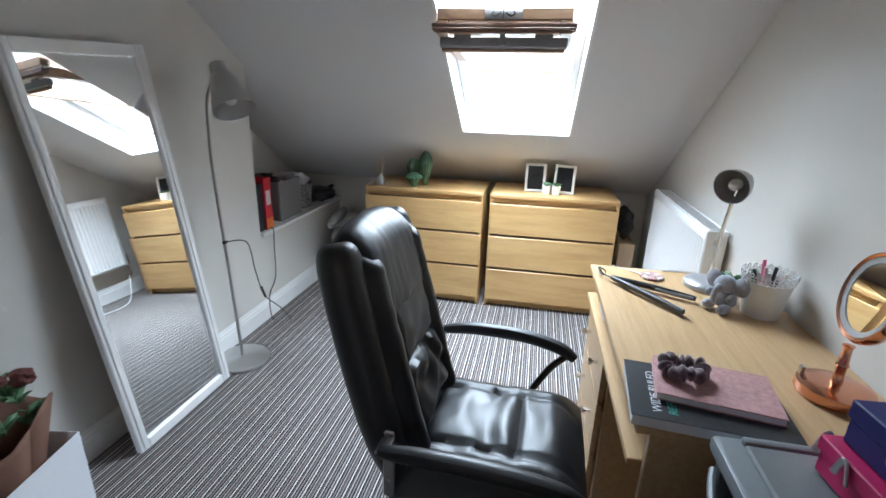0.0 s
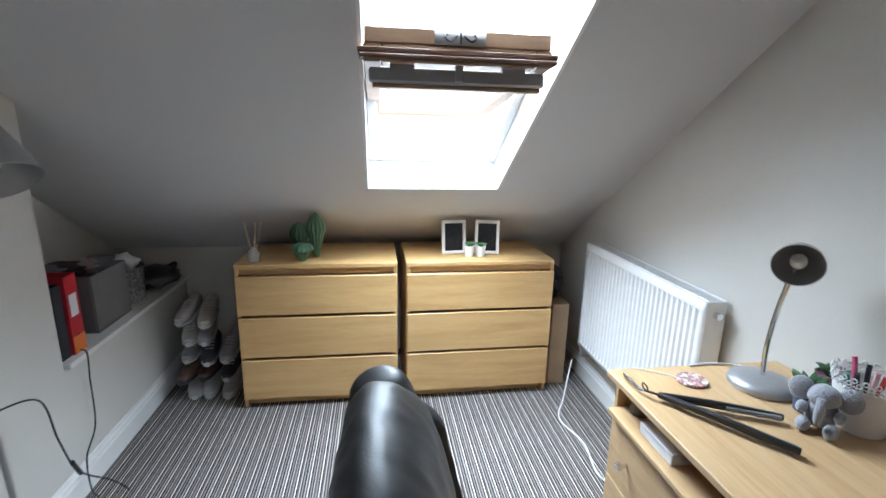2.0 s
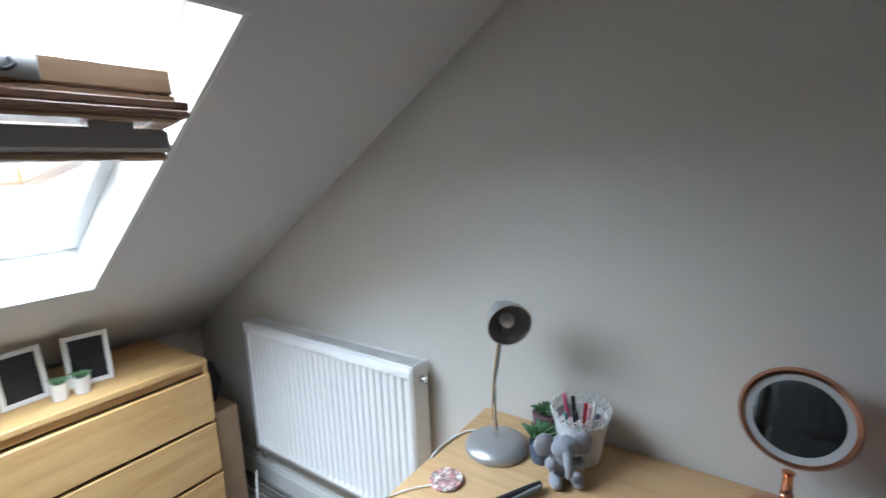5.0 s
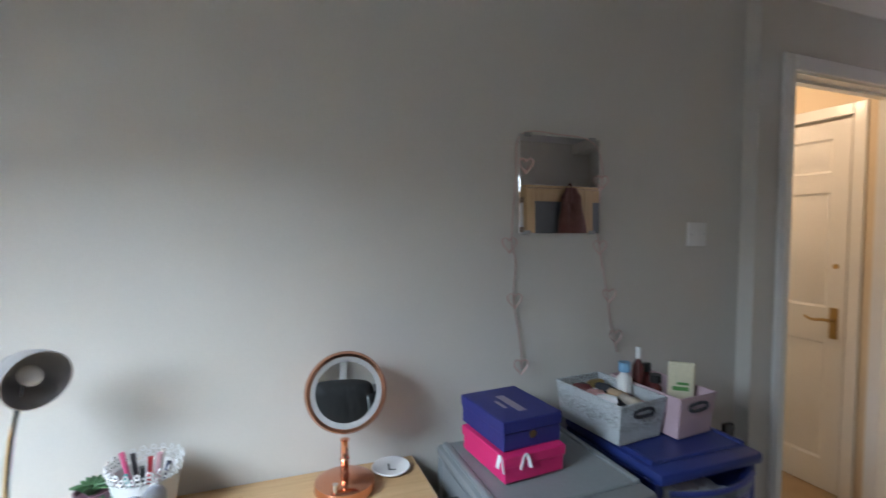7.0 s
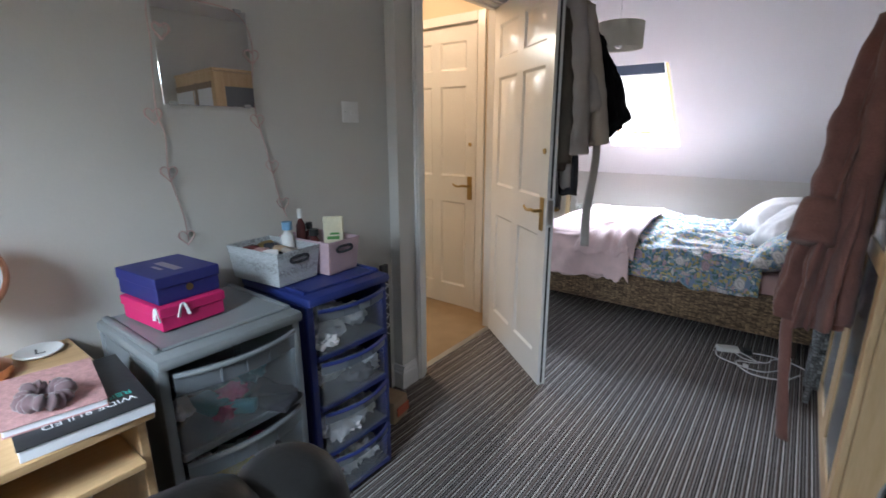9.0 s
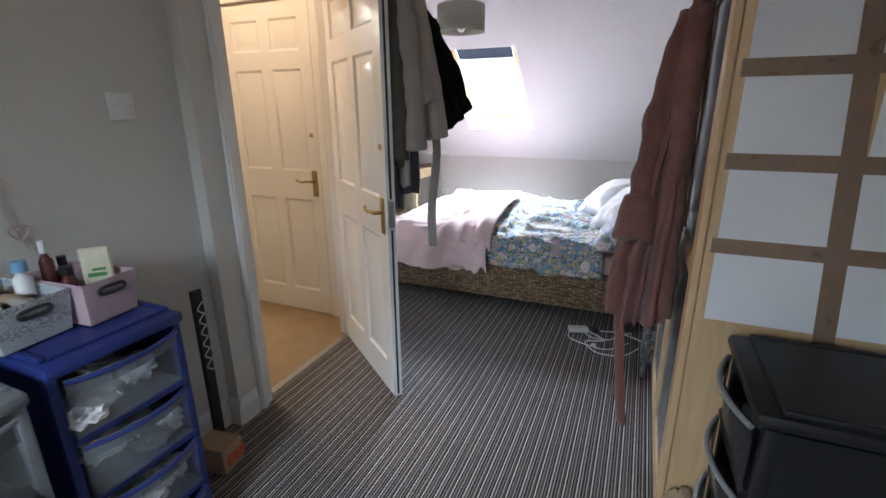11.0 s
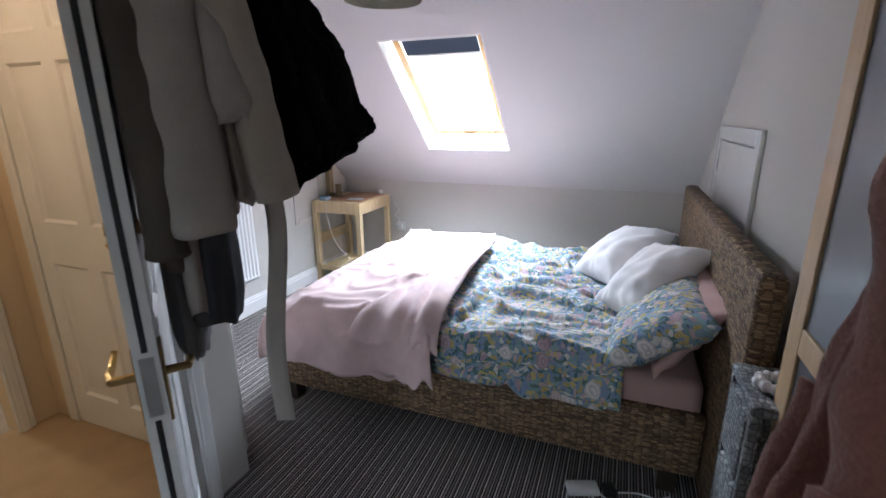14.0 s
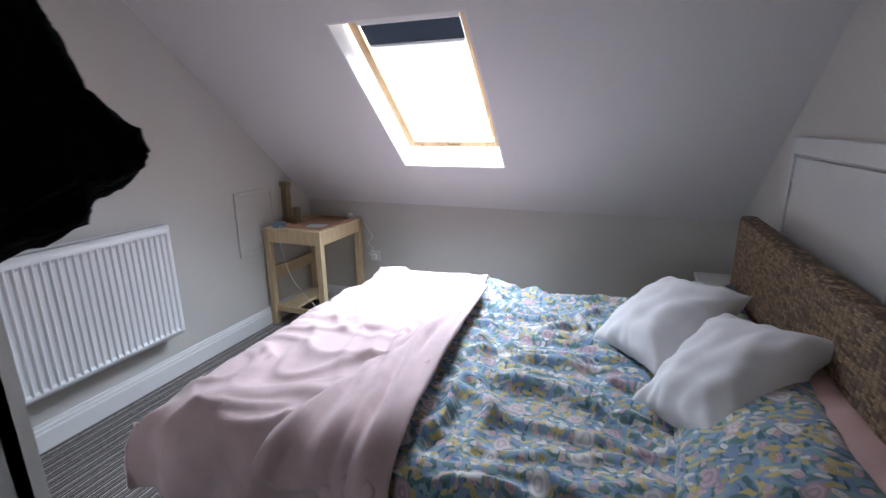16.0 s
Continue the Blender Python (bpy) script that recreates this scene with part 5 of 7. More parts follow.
def binder(x, y, yaw, w, h, material, label, hole):
    t = thing("ring_binder", label, "binder", pose(x, y, 0.5525, 0, 0, yaw), "binders on the ledge")
    d = 0.28
    bm = B(); box(bm, -d, 0, 0, 0.003, 0, h); box(bm, -d, 0, w - 0.003, w, 0, h); box(bm, -0.003, 0, 0, w, 0, h, 0.001)
    part("cover", bm, material, t)
    bm = B(); box(bm, -d + 0.01, -0.02, 0.006, w - 0.006, 0.01, h - 0.02)
    part("paper_block", bm, PAPER, t)
    if hole:
        bm = B(); box(bm, 0.0003, 0.0012, w * 0.2, w * 0.8, h * 0.48, h * 0.76)
        part("spine_label", bm, PAPER, t)
        bm = B(); cone(bm, (0, w / 2, h * 0.2), (0.0015, w / 2, h * 0.2), 0.012, 0.012, 14)
        part("finger_hole", bm, BLACKP, t)
    return t


REDB = mat("red_card", (0.55, 0.03, 0.045), 0.35, var=0.1, scale=8)
binder(-1.735, 3.49, 0, 0.05, 0.29, DARKC, "black lever-arch binder on the ledge", False)
binder(-1.725, 3.545, 0, 0.075, 0.315, REDB, "red and orange lever-arch binder on the ledge", True)
bm = B(); box(bm, -0.0, 0.0015, 0.001, 0.074, 0.001, 0.07)
solo("orange_sleeve", bm, mat("orange_card", (0.75, 0.2, 0.05), 0.4), "orange strip wrapped on the binder's foot", "label", pose(-1.7245, 3.545, 0.553))
t = thing("storage_cube", "grey felt storage box filled with folded things", "storage box", pose(-1.90, 3.905, 0.5525))
bm = B(); box(bm, -0.15, 0.15, -0.15, 0.13, 0, 0.004)
for a in ((-0.15, -0.142, -0.15, 0.13), (0.142, 0.15, -0.15, 0.13), (-0.142, 0.142, -0.15, -0.142), (-0.142, 0.142, 0.122, 0.13)):
    box(bm, *a, 0.004, 0.255, 0.003)
part("body", bm, mat("grey_felt", (0.2, 0.19, 0.19), 0.95, var=0.1, scale=20, fine=300, bump=0.4), t)
for k in range(4):
    bm = B(); blob(bm, (-0.06 + 0.04 * k, -0.08 + 0.055 * k, 0.25), (0.08, 0.06, 0.035), k + 3, 0.5)
    part("content", bm, (GREYC, DARKC, COATG, GREYC)[k], t, smooth=60)
t = thing("wicker_basket", "grey plaited basket with odds and ends on the ledge", "basket", pose(-1.88, 4.185, 0.5525))
bm = B(); lathe(bm, [(0, 0), (0.115, 0.003), (0.125, 0.17), (0.128, 0.18), (0.12, 0.178), (0.11, 0.02), (0, 0.02)], 28)
part("body", bm, wicker("grey_plait", (0.13, 0.13, 0.13), (0.36, 0.35, 0.34), 60, 70), t, smooth=50)
for k in range(3):
    bm = B(); blob(bm, (-0.04 + 0.045 * k, 0.03 * (k % 2), 0.17 + 0.015 * k), (0.06, 0.05, 0.05), k + 9, 0.5)
    part("content", bm, (DARKC, GREYC, PAPER)[k], t, smooth=60)
t = thing("black_bag", "black folded bag with straps at the ledge's end", "bag", pose(-1.80, 4.42, 0.5525))
bm = B(); blob(bm, (0, 0, 0.055), (0.11, 0.15, 0.055), 21, 0.4)
part("body", bm, BLACKP, t, smooth=60)
bm = B(); tube(bm, [(0.05, -0.1, 0.08), (0.1, -0.03, 0.1), (0.09, 0.06, 0.12), (0.03, 0.1, 0.09)], 0.009, 8, flat=0.4)
part("strap", bm, DARKC, t)


def shoe(m, upper, sole, label):
    t = thing("shoe", label, "shoe", m, "pile of shoes")
    n = 14
    def outline(s):     # s 0 heel .. 1 toe : half width
        return 0.036 * (0.85 + 0.28 * math.sin(math.pi * min(1, s * 1.05)) + 0.1 * s) * (1 if s < 0.85 else math.sqrt(max(0.0, 1 - ((s - 0.85) / 0.155) ** 2)))
    def ring(bm, s, z0, z1, k):
        h = outline(s)
        vs = []
        for j in range(12):
            w = 2 * math.pi * j / 12
            vs.append(bm.verts.new((0.27 * s - 0.135, h * math.cos(w), z0 + (z1 - z0) * (0.5 + 0.5 * math.sin(w)))))
        return vs
    def loft(bm, f):
        prev = None
        for i in range(n + 1):
            r = f(bm, i / n)
            if prev:
                for j in range(12):
                    bm.faces.new((prev[j], prev[(j + 1) % 12], r[(j + 1) % 12], r[j]))
            else:
                bm.faces.new(r[::-1])
            prev = r
        bm.faces.new(prev)
    bm = B(); loft(bm, lambda b, s: ring(b, max(0.02, s * 0.99), 0, 0.032 - 0.006 * s, 1))
    part("sole", bm, sole, t, smooth=50)
    bm = B(); loft(bm, lambda b, s: ring(b, 0.03 + s * 0.94, 0.018, 0.10 - 0.055 * max(0, s - 0.35) / 0.65 + 0.012 * math.exp(-(s / 0.1) ** 2), 1))
    part("upper", bm, upper, t, smooth=60)
    bm = B()
    for k in range(4):
        x = -0.02 + 0.022 * k
        box(bm, x, x + 0.008, -0.02, 0.02, 0.092 - 0.009 * k, 0.098 - 0.009 * k, 0.002)
    part("laces", bm, sole, t)
    return t


SH = [mat("white_canvas", (0.42, 0.40, 0.38), 0.8, var=0.1, scale=20), mat("brown_suede", (0.09, 0.05, 0.04), 0.9, var=0.2, scale=20), mat("grey_mesh", (0.3, 0.29, 0.3), 0.85, var=0.1, scale=20), DARKC]
SOLE = mat("white_rubber", (0.46, 0.45, 0.43), 0.6, var=0.06)
names = ["white canvas shoe in a pile by the chest", "brown suede shoe in a pile by the chest", "grey mesh trainer in a pile by the chest", "dark cloth shoe in a pile by the chest"]
zz = [0.0, 0.105, 0.21, 0.315, 0.42]
pick = [(0, 0), (1, 1), (2, 3), (0, 2), (0, 0)]
rnd = random.Random(17)
for k, z in enumerate(zz):
    for j in range(2):
        shoe(pose(-1.565 + 0.092 * j + rnd.uniform(-0.012, 0.012), 4.22 + rnd.uniform(-0.025, 0.025), z, 0, 0, -90 + rnd.uniform(-12, 12)), SH[pick[k][j]], SOLE if pick[k][j] != 1 else SH[3], names[pick[k][j]])
    if 0 < k < 4:
        c = (0, 3, 2)[k - 1]
        shoe(pose(-1.37 + rnd.uniform(-0.01, 0.01), 4.22, z - 0.105, 0, 0, -84 + rnd.uniform(-10, 10)), SH[c], SOLE, names[c])


def floor_lamp():
    t = thing("floor_lamp", "brushed steel floor lamp with a tilted bell shade", "floor lamp", pose(-1.578, 2.978, 0))
    bm = B(); lathe(bm, [(0, 0), (0.138, 0.001), (0.14, 0.008), (0.135, 0.016), (0.03, 0.026), (0.014, 0.03), (0, 0.03)], 40)
    part("base", bm, STEEL, t, smooth=50)
    bm = B(); tube(bm, [(0, 0, 0.02), (-0.012, -0.005, 0.5), (-0.028, -0.01, 1.0), (-0.02, -0.012, 1.22), (-0.01, -0.008, 1.33), (0.02, -0.004, 1.39), (0.055, -0.008, 1.395)], 0.0085, 10, 8)
    part("pole", bm, STEEL, t)
    mm = pose(0.085, -0.01, 1.385, 0, -29, 0) @ pose(0, 0, 0, -16, 0, 0)
    bm = B(); lathe(bm, [(0.0, 0.105), (0.03, 0.105), (0.034, 0.10), (0.036, 0.055), (0.043, 0.05), (0.062, 0.0), (0.08, -0.07), (0.092, -0.12), (0.088, -0.12), (0.076, -0.07), (0.058, 0.0), (0.04, 0.045), (0, 0.05)], 36, m=mm)
    part("shade", bm, STEEL, t, "brushed steel bell shade", 50)
    bm = B(); blob(bm, (0, 0, 0), (0.028, 0.028, 0.035), 1, 0); bmesh.ops.transform(bm, matrix=mm @ pose(0, 0, -0.06), verts=bm.verts)
    part("bulb", bm, BULB, t, smooth=60)
    bm = B(); cone(bm, (-0.012, 0.0, 0.66), (-0.012, -0.02, 0.66), 0.009, 0.009, 10)
    part("cable_clip", bm, BLACKP, t)
    bm = B(); tube(bm, [(-0.012, -0.01, 0.66), (0.03, 0.1, 0.63), (0.02, 0.16, 0.45), (0.0, 0.25, 0.27), (0.03, 0.36, 0.14), (0.045, 0.42, 0.05), (0.03, 0.45, 0.012)], 0.003, 6, 8)
    part("cable", bm, BLACKP, t)
    bm = B(); tube(bm, [(0.008, 0.215, 0.33), (0.0, 0.255, 0.26)], 0.011, 8, 4, flat=0.7)
    part("cable_switch", bm, BLACKP, t)
    return t


floor_lamp()
bm = B(); tube(bm, [(-1.74, 3.58, 0.555), (-1.694, 3.56, 0.556), (-1.692, 3.55, 0.45), (-1.695, 3.54, 0.25), (-1.69, 3.45, 0.16), (-1.66, 3.40, 0.05), (-1.65, 3.42, 0.006)], 0.003, 6, 8)
solo("loose_cable", bm, BLACKP, "thin dark cable hanging from the ledge", "cable")


def tall_mirror():
    ux = Vector((0.047, 0.999, 0)).normalized()
    uz = Vector((-0.14, -0.06, 1.5)).normalized()
    ux = (ux - uz * ux.dot(uz)).normalized()
    uy = uz.cross(ux)
    m = Matrix((ux, uy, uz)).transposed().to_4x4()
    m.translation = (-1.553, 2.54, 0.004)
    t = thing("leaning_mirror", "full-length white-framed mirror leaning on the wall", "mirror", m)
    w, h, f = 0.525, 1.515, 0.045
    for nm, a in (("frame_side", (-w / 2, -w / 2 + f, 0, h)), ("frame_side", (w / 2 - f, w / 2, 0, h)), ("frame_rail", (-w / 2 + f, w / 2 - f, 0, f)), ("frame_rail", (-w / 2 + f, w / 2 - f, h - f, h))):
        bm = B(); box(bm, a[0], a[1], -0.016, 0.012, a[2], a[3], 0.004)
        if nm == "frame_side":
            c = (a[0] + a[1]) / 2
            box(bm, c - 0.008, c + 0.008, -0.021, -0.014, a[2] + 0.01, a[3] - 0.01, 0.003)
        part(nm, bm, GLOSS, t)
    bm = B(); box(bm, -w / 2 + f - 0.004, w / 2 - f + 0.004, -0.004, 0.002, f - 0.004, h - f + 0.004)
    part("glass", bm, MIRROR, t, "clear mirror glass")
    bm = B(); box(bm, -w / 2 + 0.01, w / 2 - 0.01, 0.0122, 0.016, 0.01, h - 0.01)
    part("backing", bm, CARD, t)
    return t


tall_mirror()

t = thing("gift_bag", "white paper gift bag holding a wrapped flower bunch", "gift bag", pose(-1.585, 1.86, 0, 0, 0, 12))
bm = B(); 
for a in ((-0.11, 0.11, -0.17, -0.168), (-0.11, 0.11, 0.168, 0.17), (-0.11, -0.108, -0.168, 0.168), (0.108, 0.11, -0.168, 0.168)):
    box(bm, *a, 0.0, 0.30)
box(bm, -0.108, 0.108, -0.168, 0.168, 0.0, 0.003)
part("paper_bag", bm, PAPER, t)
bm = B()
sheet(bm, 20, 8, lambda u, v: ((0.07 + 0.06 * v) * math.cos(6.283 * u), (0.1 + 0.09 * v) * math.sin(6.283 * u), 0.18 + (0.27 + 0.04 * math.sin(9 * u * 6.283 / 3)) * v))
part("wrapping", bm, mat("brown_wrapping", (0.22, 0.11, 0.075), 0.7, var=0.15), t, "", 60, solid=0.002)
bm = B()
rnd = random.Random(5)
for k in range(16):
    c = (rnd.uniform(-0.08, 0.09), rnd.uniform(-0.13, 0.13), rnd.uniform(0.40, 0.52))
    succulent(bm, c, rnd.uniform(0.05, 0.08), 7, k, 0.5)
part("foliage", bm, LEAFG, t, "", 60)
for k in range(5):
    bm = B(); blob(bm, (rnd.uniform(-0.06, 0.06), rnd.uniform(-0.11, 0.11), 0.49 + 0.015 * k), (0.028, 0.028, 0.024), k, 0.6)
    part("flower_head", bm, mat("dried_flower", (0.13, 0.04, 0.035), 0.9, var=0.3, scale=40) if "dried_flower" not in bpy.data.materials else bpy.data.materials["dried_flower"], t, smooth=60)

# ---- on the desk ----
DT = 0.7555
t = thing("desk_lamp", "silver desk lamp with a round tilted shade, unlit", "desk lamp", pose(0.50, 2.734, DT))
bm = B(); lathe(bm, [(0, 0), (0.083, 0.001), (0.085, 0.01), (0.08, 0.02), (0.05, 0.03), (0.012, 0.034), (0, 0.034)], 36)
part("base", bm, SILVERP, t, smooth=50)
bm = B(); tube(bm, [(0, 0, 0.03), (0.0, 0.005, 0.12), (0.006, -0.002, 0.24), (0.012, -0.022, 0.355)], 0.0065, 8, 8)
part("stem", bm, CHROME, t)
hm = look((0.006, -0.03, 0.372), (-0.60, -0.62, 0.20)) @ Matrix.Diagonal((0.86, 0.86, 0.86, 1))
bm = B(); lathe(bm, [(0.0, 0.075), (0.018, 0.075), (0.024, 0.06), (0.028, 0.035), (0.05, 0.015), (0.062, -0.02), (0.066, -0.045), (0.063, -0.045), (0.058, -0.02), (0.045, 0.012), (0.02, 0.03), (0, 0.03)], 36, m=hm)
part("shade", bm, SILVERP, t, "silver-grey shade", 50)
bm = B(); blob(bm, (0, 0, 0), (0.022, 0.022, 0.03), 1, 0); bmesh.ops.transform(bm, matrix=hm @ pose(0, 0, -0.012), verts=bm.verts)
part("bulb", bm, BULB, t, smooth=60)
bm = B(); tube(bm, [(0.05, 0.06, 0.006), (0.02, 0.11, 0.004), (-0.06, 0.13, 0.004), (-0.13, 0.125, 0.003)], 0.003, 6)
part("cable", bm, WHITEP, t)

t = thing("hair_straightener", "black hair straightener lying half open on the desk", "hair straightener", pose(0.165, 2.695, DT))
for a, n in (((0.245, -0.125), 0), ((0.175, -0.245), 1)):
    d = Vector((a[0], a[1], 0))
    bm = B(); tube(bm, [(0, 0, 0.016), (d.x * 0.5, d.y * 0.5, 0.017), (d.x, d.y, 0.015)], lambda s: 0.0085 + 0.003 * math.sin(3 * s), 10, 6, flat=0.9)
    ap = part("arm", bm, BLACKP, t)
    bm = B(); p = d * 0.55; q = d * 0.98; side = Vector((d.y, -d.x, 0)).normalized() * (0.008 if n == 0 else -0.008)
    tube(bm, [(p.x + side.x, p.y + side.y, 0.016), (q.x + side.x, q.y + side.y, 0.015)], 0.007, 8, 4)
    part("plate", bm, GREYP, ap)
bm = B(); tube(bm, [(0, 0, 0.016), (-0.02, 0.02, 0.016), (-0.03, 0.045, 0.012), (-0.035, 0.08, 0.02), (-0.03, 0.11, 0.01), (-0.02, 0.135, 0.004)], 0.0035, 6)
part("cord", bm, BLACKP, t)
bm = B(); tube(bm, [(-0.02, 0.02, 0.016), (-0.035, 0.018, 0.03), (-0.03, 0.03, 0.036), (-0.018, 0.028, 0.026)], 0.002, 6, closed=True)
part("hang_loop", bm, BLACKP, t)

t = thing("charging_puck", "round patterned phone charger with a white cable", "charger", pose(0.318, 2.775, DT))
bm = B(); lathe(bm, [(0, 0), (0.04, 0.0), (0.042, 0.004), (0.04, 0.009), (0, 0.01)], 28)
part("disc", bm, wicker("pink_speckle", (0.6, 0.25, 0.25), (0.78, 0.74, 0.7), 70, 70), t)
bm = B(); tube(bm, [(-0.035, 0.02, 0.005), (-0.08, 0.06, 0.004), (-0.13, 0.09, 0.003)], 0.002, 6)
part("cable", bm, WHITEP, t)

LACE = mat("white_tin", (0.72, 0.72, 0.71), 0.45, var=0.03)
t = thing("pen_pot", "white lace-edged tin pot full of pens and brushes", "pen pot", pose(0.582, 2.533, DT))
bm = B(); lathe(bm, [(0, 0.0), (0.05, 0.001), (0.068, 0.115), (0.064, 0.115), (0.048, 0.006), (0, 0.005)], 32)
part("body", bm, LACE, t, smooth=50)
bm = B()
for ring_z, ring_r in ((0.118, 0.069), (0.128, 0.0715), (0.138, 0.0735)):
    for k in range(22):
        w = 2 * math.pi * (k + (0.5 if ring_z == 0.128 else 0)) / 22
        tube(bm, [(ring_r * math.cos(w) + 0.0055 * math.cos(p) * -math.sin(w), ring_r * math.sin(w) + 0.0055 * math.cos(p) * math.cos(w), ring_z + 0.0055 * math.sin(p)) for p in (0, 1.57, 3.14, 4.71)], 0.0019, 4, 2, closed=True)
part("lace_rim", bm, LACE, t, "pierced lace-like rim", 60)
rnd = random.Random(3)
pens = [(0.5, 0.03, 0.04), (0.02, 0.02, 0.025), (0.7, 0.12, 0.25), (0.05, 0.35, 0.32), (0.03, 0.03, 0.03), (0.6, 0.35, 0.38), (0.08, 0.09, 0.14), (0.65, 0.6, 0.55)]
for k, c in enumerate(pens):
    w = k * 0.8
    bm = B(); r = 0.026
    cone(bm, (r * 0.5 * math.cos(w), r * 0.5 * math.sin(w), 0.01), (r * 1.7 * math.cos(w), r * 1.7 * math.sin(w), 0.128 + 0.018 * (k % 3)), 0.005, 0.0055, 8)
    part("pen", bm, mat("pen_%s" % "abcdefgh"[k], c, 0.4), t)
plant_pot("potted_aloe", "spiky aloe in a small dark blue pot on the desk", pose(0.515, 2.612, DT), 0.032, 0.055, mat("slate_glaze", (0.08, 0.11, 0.17), 0.5), 0.075, 22, 6, 1.0)
plant_pot("small_plant", "mauve succulent in a white lace pot behind the aloe", pose(0.60, 2.635, DT), 0.036, 0.085, LACE, 0.05, 22, 9, 0.8).children[1].data.materials[0] = mat("mauve_leaf", (0.2, 0.1, 0.13), 0.6, var=0.4, scale=40)

PLUSH = mat("grey_plush", (0.3, 0.31, 0.35), 0.98, var=0.12, scale=30, fine=260, bump=0.8, sheen=0.5)
bm = B()
blob(bm, (0, 0, 0.04), (0.03, 0.034, 0.036), 1, 0.08); blob(bm, (-0.012, 0, 0.088), (0.03, 0.032, 0.028), 2, 0.08)
for s in (-1, 1):
    blob(bm, (-0.005, 0.045 * s, 0.09), (0.01, 0.026, 0.03), 3, 0.1)
    blob(bm, (-0.035, 0.026 * s, 0.016), (0.026, 0.015, 0.016), 4, 0.08)
    blob(bm, (-0.025, 0.036 * s, 0.052), (0.018, 0.012, 0.014), 5, 0.08)
tube(bm, [(-0.036, 0, 0.085), (-0.052, 0, 0.07), (-0.056, 0, 0.048), (-0.05, 0, 0.035)], lambda s: 0.012 - 0.005 * s, 10, 5)
solo("plush_elephant", bm, PLUSH, "small grey plush elephant sitting on the desk", "soft toy", pose(0.482, 2.543, DT, 0, 0, 35), smooth=180)

t = thing("vanity_mirror", "round rose-copper vanity mirror on a stand", "vanity mirror", pose(0.562, 2.106, DT))
bm = B(); lathe(bm, [(0, 0), (0.07, 0.001), (0.074, 0.008), (0.072, 0.026), (0.05, 0.036), (0, 0.038)], 40)
part("base", bm, COPPER, t, smooth=50)
bm = B(); lathe(bm, [(0.012, 0.036), (0.010, 0.05), (0.010, 0.075), (0.013, 0.08), (0.010, 0.085), (0.009, 0.12), (0.012, 0.128), (0, 0.132)], 18)
part("stem", bm, COPPER, t, smooth=50)
bm = B(); cone(bm, (-0.055, 0.03, 0.03), (-0.056, 0.03, 0.05), 0.006, 0.007, 12)
part("power_button", bm, CHROME, t)
vm = look((0.012, -0.006, 0.242), (-1.0, 0.10, 0.42)) @ Matrix.Diagonal((0.92, 0.92, 0.92, 1))
bm = B(); lathe(bm, [(0.0, 0.02), (0.095, 0.018), (0.107, 0.008), (0.109, -0.004), (0.103, -0.014), (0.095, -0.012), (0.095, 0.0), (0, 0.0)], 48, m=vm)
part("rim", bm, COPPER, t, "polished copper rim", 50)
bm = B(); lathe(bm, [(0.095, -0.010), (0.081, -0.008), (0.081, -0.002), (0.095, -0.002)], 48, m=vm)
part("light_ring", bm, mat("frosted_ring", (0.38, 0.38, 0.38), 0.5, var=0.03, bump=0), t, "frosted white light ring", 50)
bm = B(); lathe(bm, [(0, -0.006), (0.081, -0.006), (0.081, -0.002), (0, -0.002)], 48, m=vm)
part("glass", bm, MIRROR, t, smooth=50)

t = thing("trinket_dish", "round white dish with a black letter on the desk", "dish", pose(0.62, 1.974, DT))
bm = B(); lathe(bm, [(0, 0), (0.04, 0.0), (0.052, 0.008), (0.05, 0.011), (0.04, 0.006), (0, 0.005)], 32)
part("plate", bm, WHITEP, t, smooth=50)
text_part("letter", "L", 0.05, pose(-0.014, 0.014, 0.0062, 0, 0, -100), BLACKP, t)

PAD = mat("black_card_cover", (0.02, 0.022, 0.025), 0.4, var=0.15)
TEAL = mat("teal_ink", (0.03, 0.4, 0.34), 0.6)
t = thing("refill_pad", "thick black refill pad with white lettering", "notepad", pose(0.258, 1.99, DT, 0, 0, -5))
bm = B(); box(bm, -0.15, 0.15, -0.105, 0.105, 0.0, 0.024, 0.001)
part("paper_block", bm, PAPER, t)
bm = B(); box(bm, -0.152, 0.152, -0.107, 0.107, 0.024, 0.0255)
part("cover", bm, PAD, t)
text_part("lettering", "WIDE RULED", 0.026, pose(-0.092, -0.085, 0.0256, 0, 0, 90), PAPER, t)
text_part("lettering", "REFILL PAD", 0.026, pose(-0.062, -0.085, 0.0256, 0, 0, 90), TEAL, t)
t = thing("pink_notebook", "dusty pink patterned notebook lying on the refill pad", "notebook", pose(0.283, 2.02, DT + 0.0258, 0, 0, -9))
bm = B(); box(bm, -0.115, 0.115, -0.078, 0.078, 0.001, 0.014, 0.001)
part("paper_block", bm, PAPER, t)
PINKB = mat("pink_marl", (0.5, 0.275, 0.27), 0.8, var=0.3, scale=70, fine=260, bump=0.15)
bm = B(); box(bm, -0.118, 0.118, -0.08, 0.08, 0.014, 0.0165, 0.001); box(bm, -0.118, 0.118, -0.08, 0.08, 0, 0.0015)
part("cover", bm, PINKB, t)
bm = B(); tube(bm, [(0.038 * (1 + 0.1 * math.sin(5 * w)) * math.cos(w), 0.032 * math.sin(w), 0.018 + 0.005 * math.sin(3 * w)) for w in (2 * math.pi * k / 14 for k in range(14))], lambda s: 0.014 + 0.004 * math.sin(s * 90) + 0.002 * math.sin(s * 37), 9, 5, closed=True)
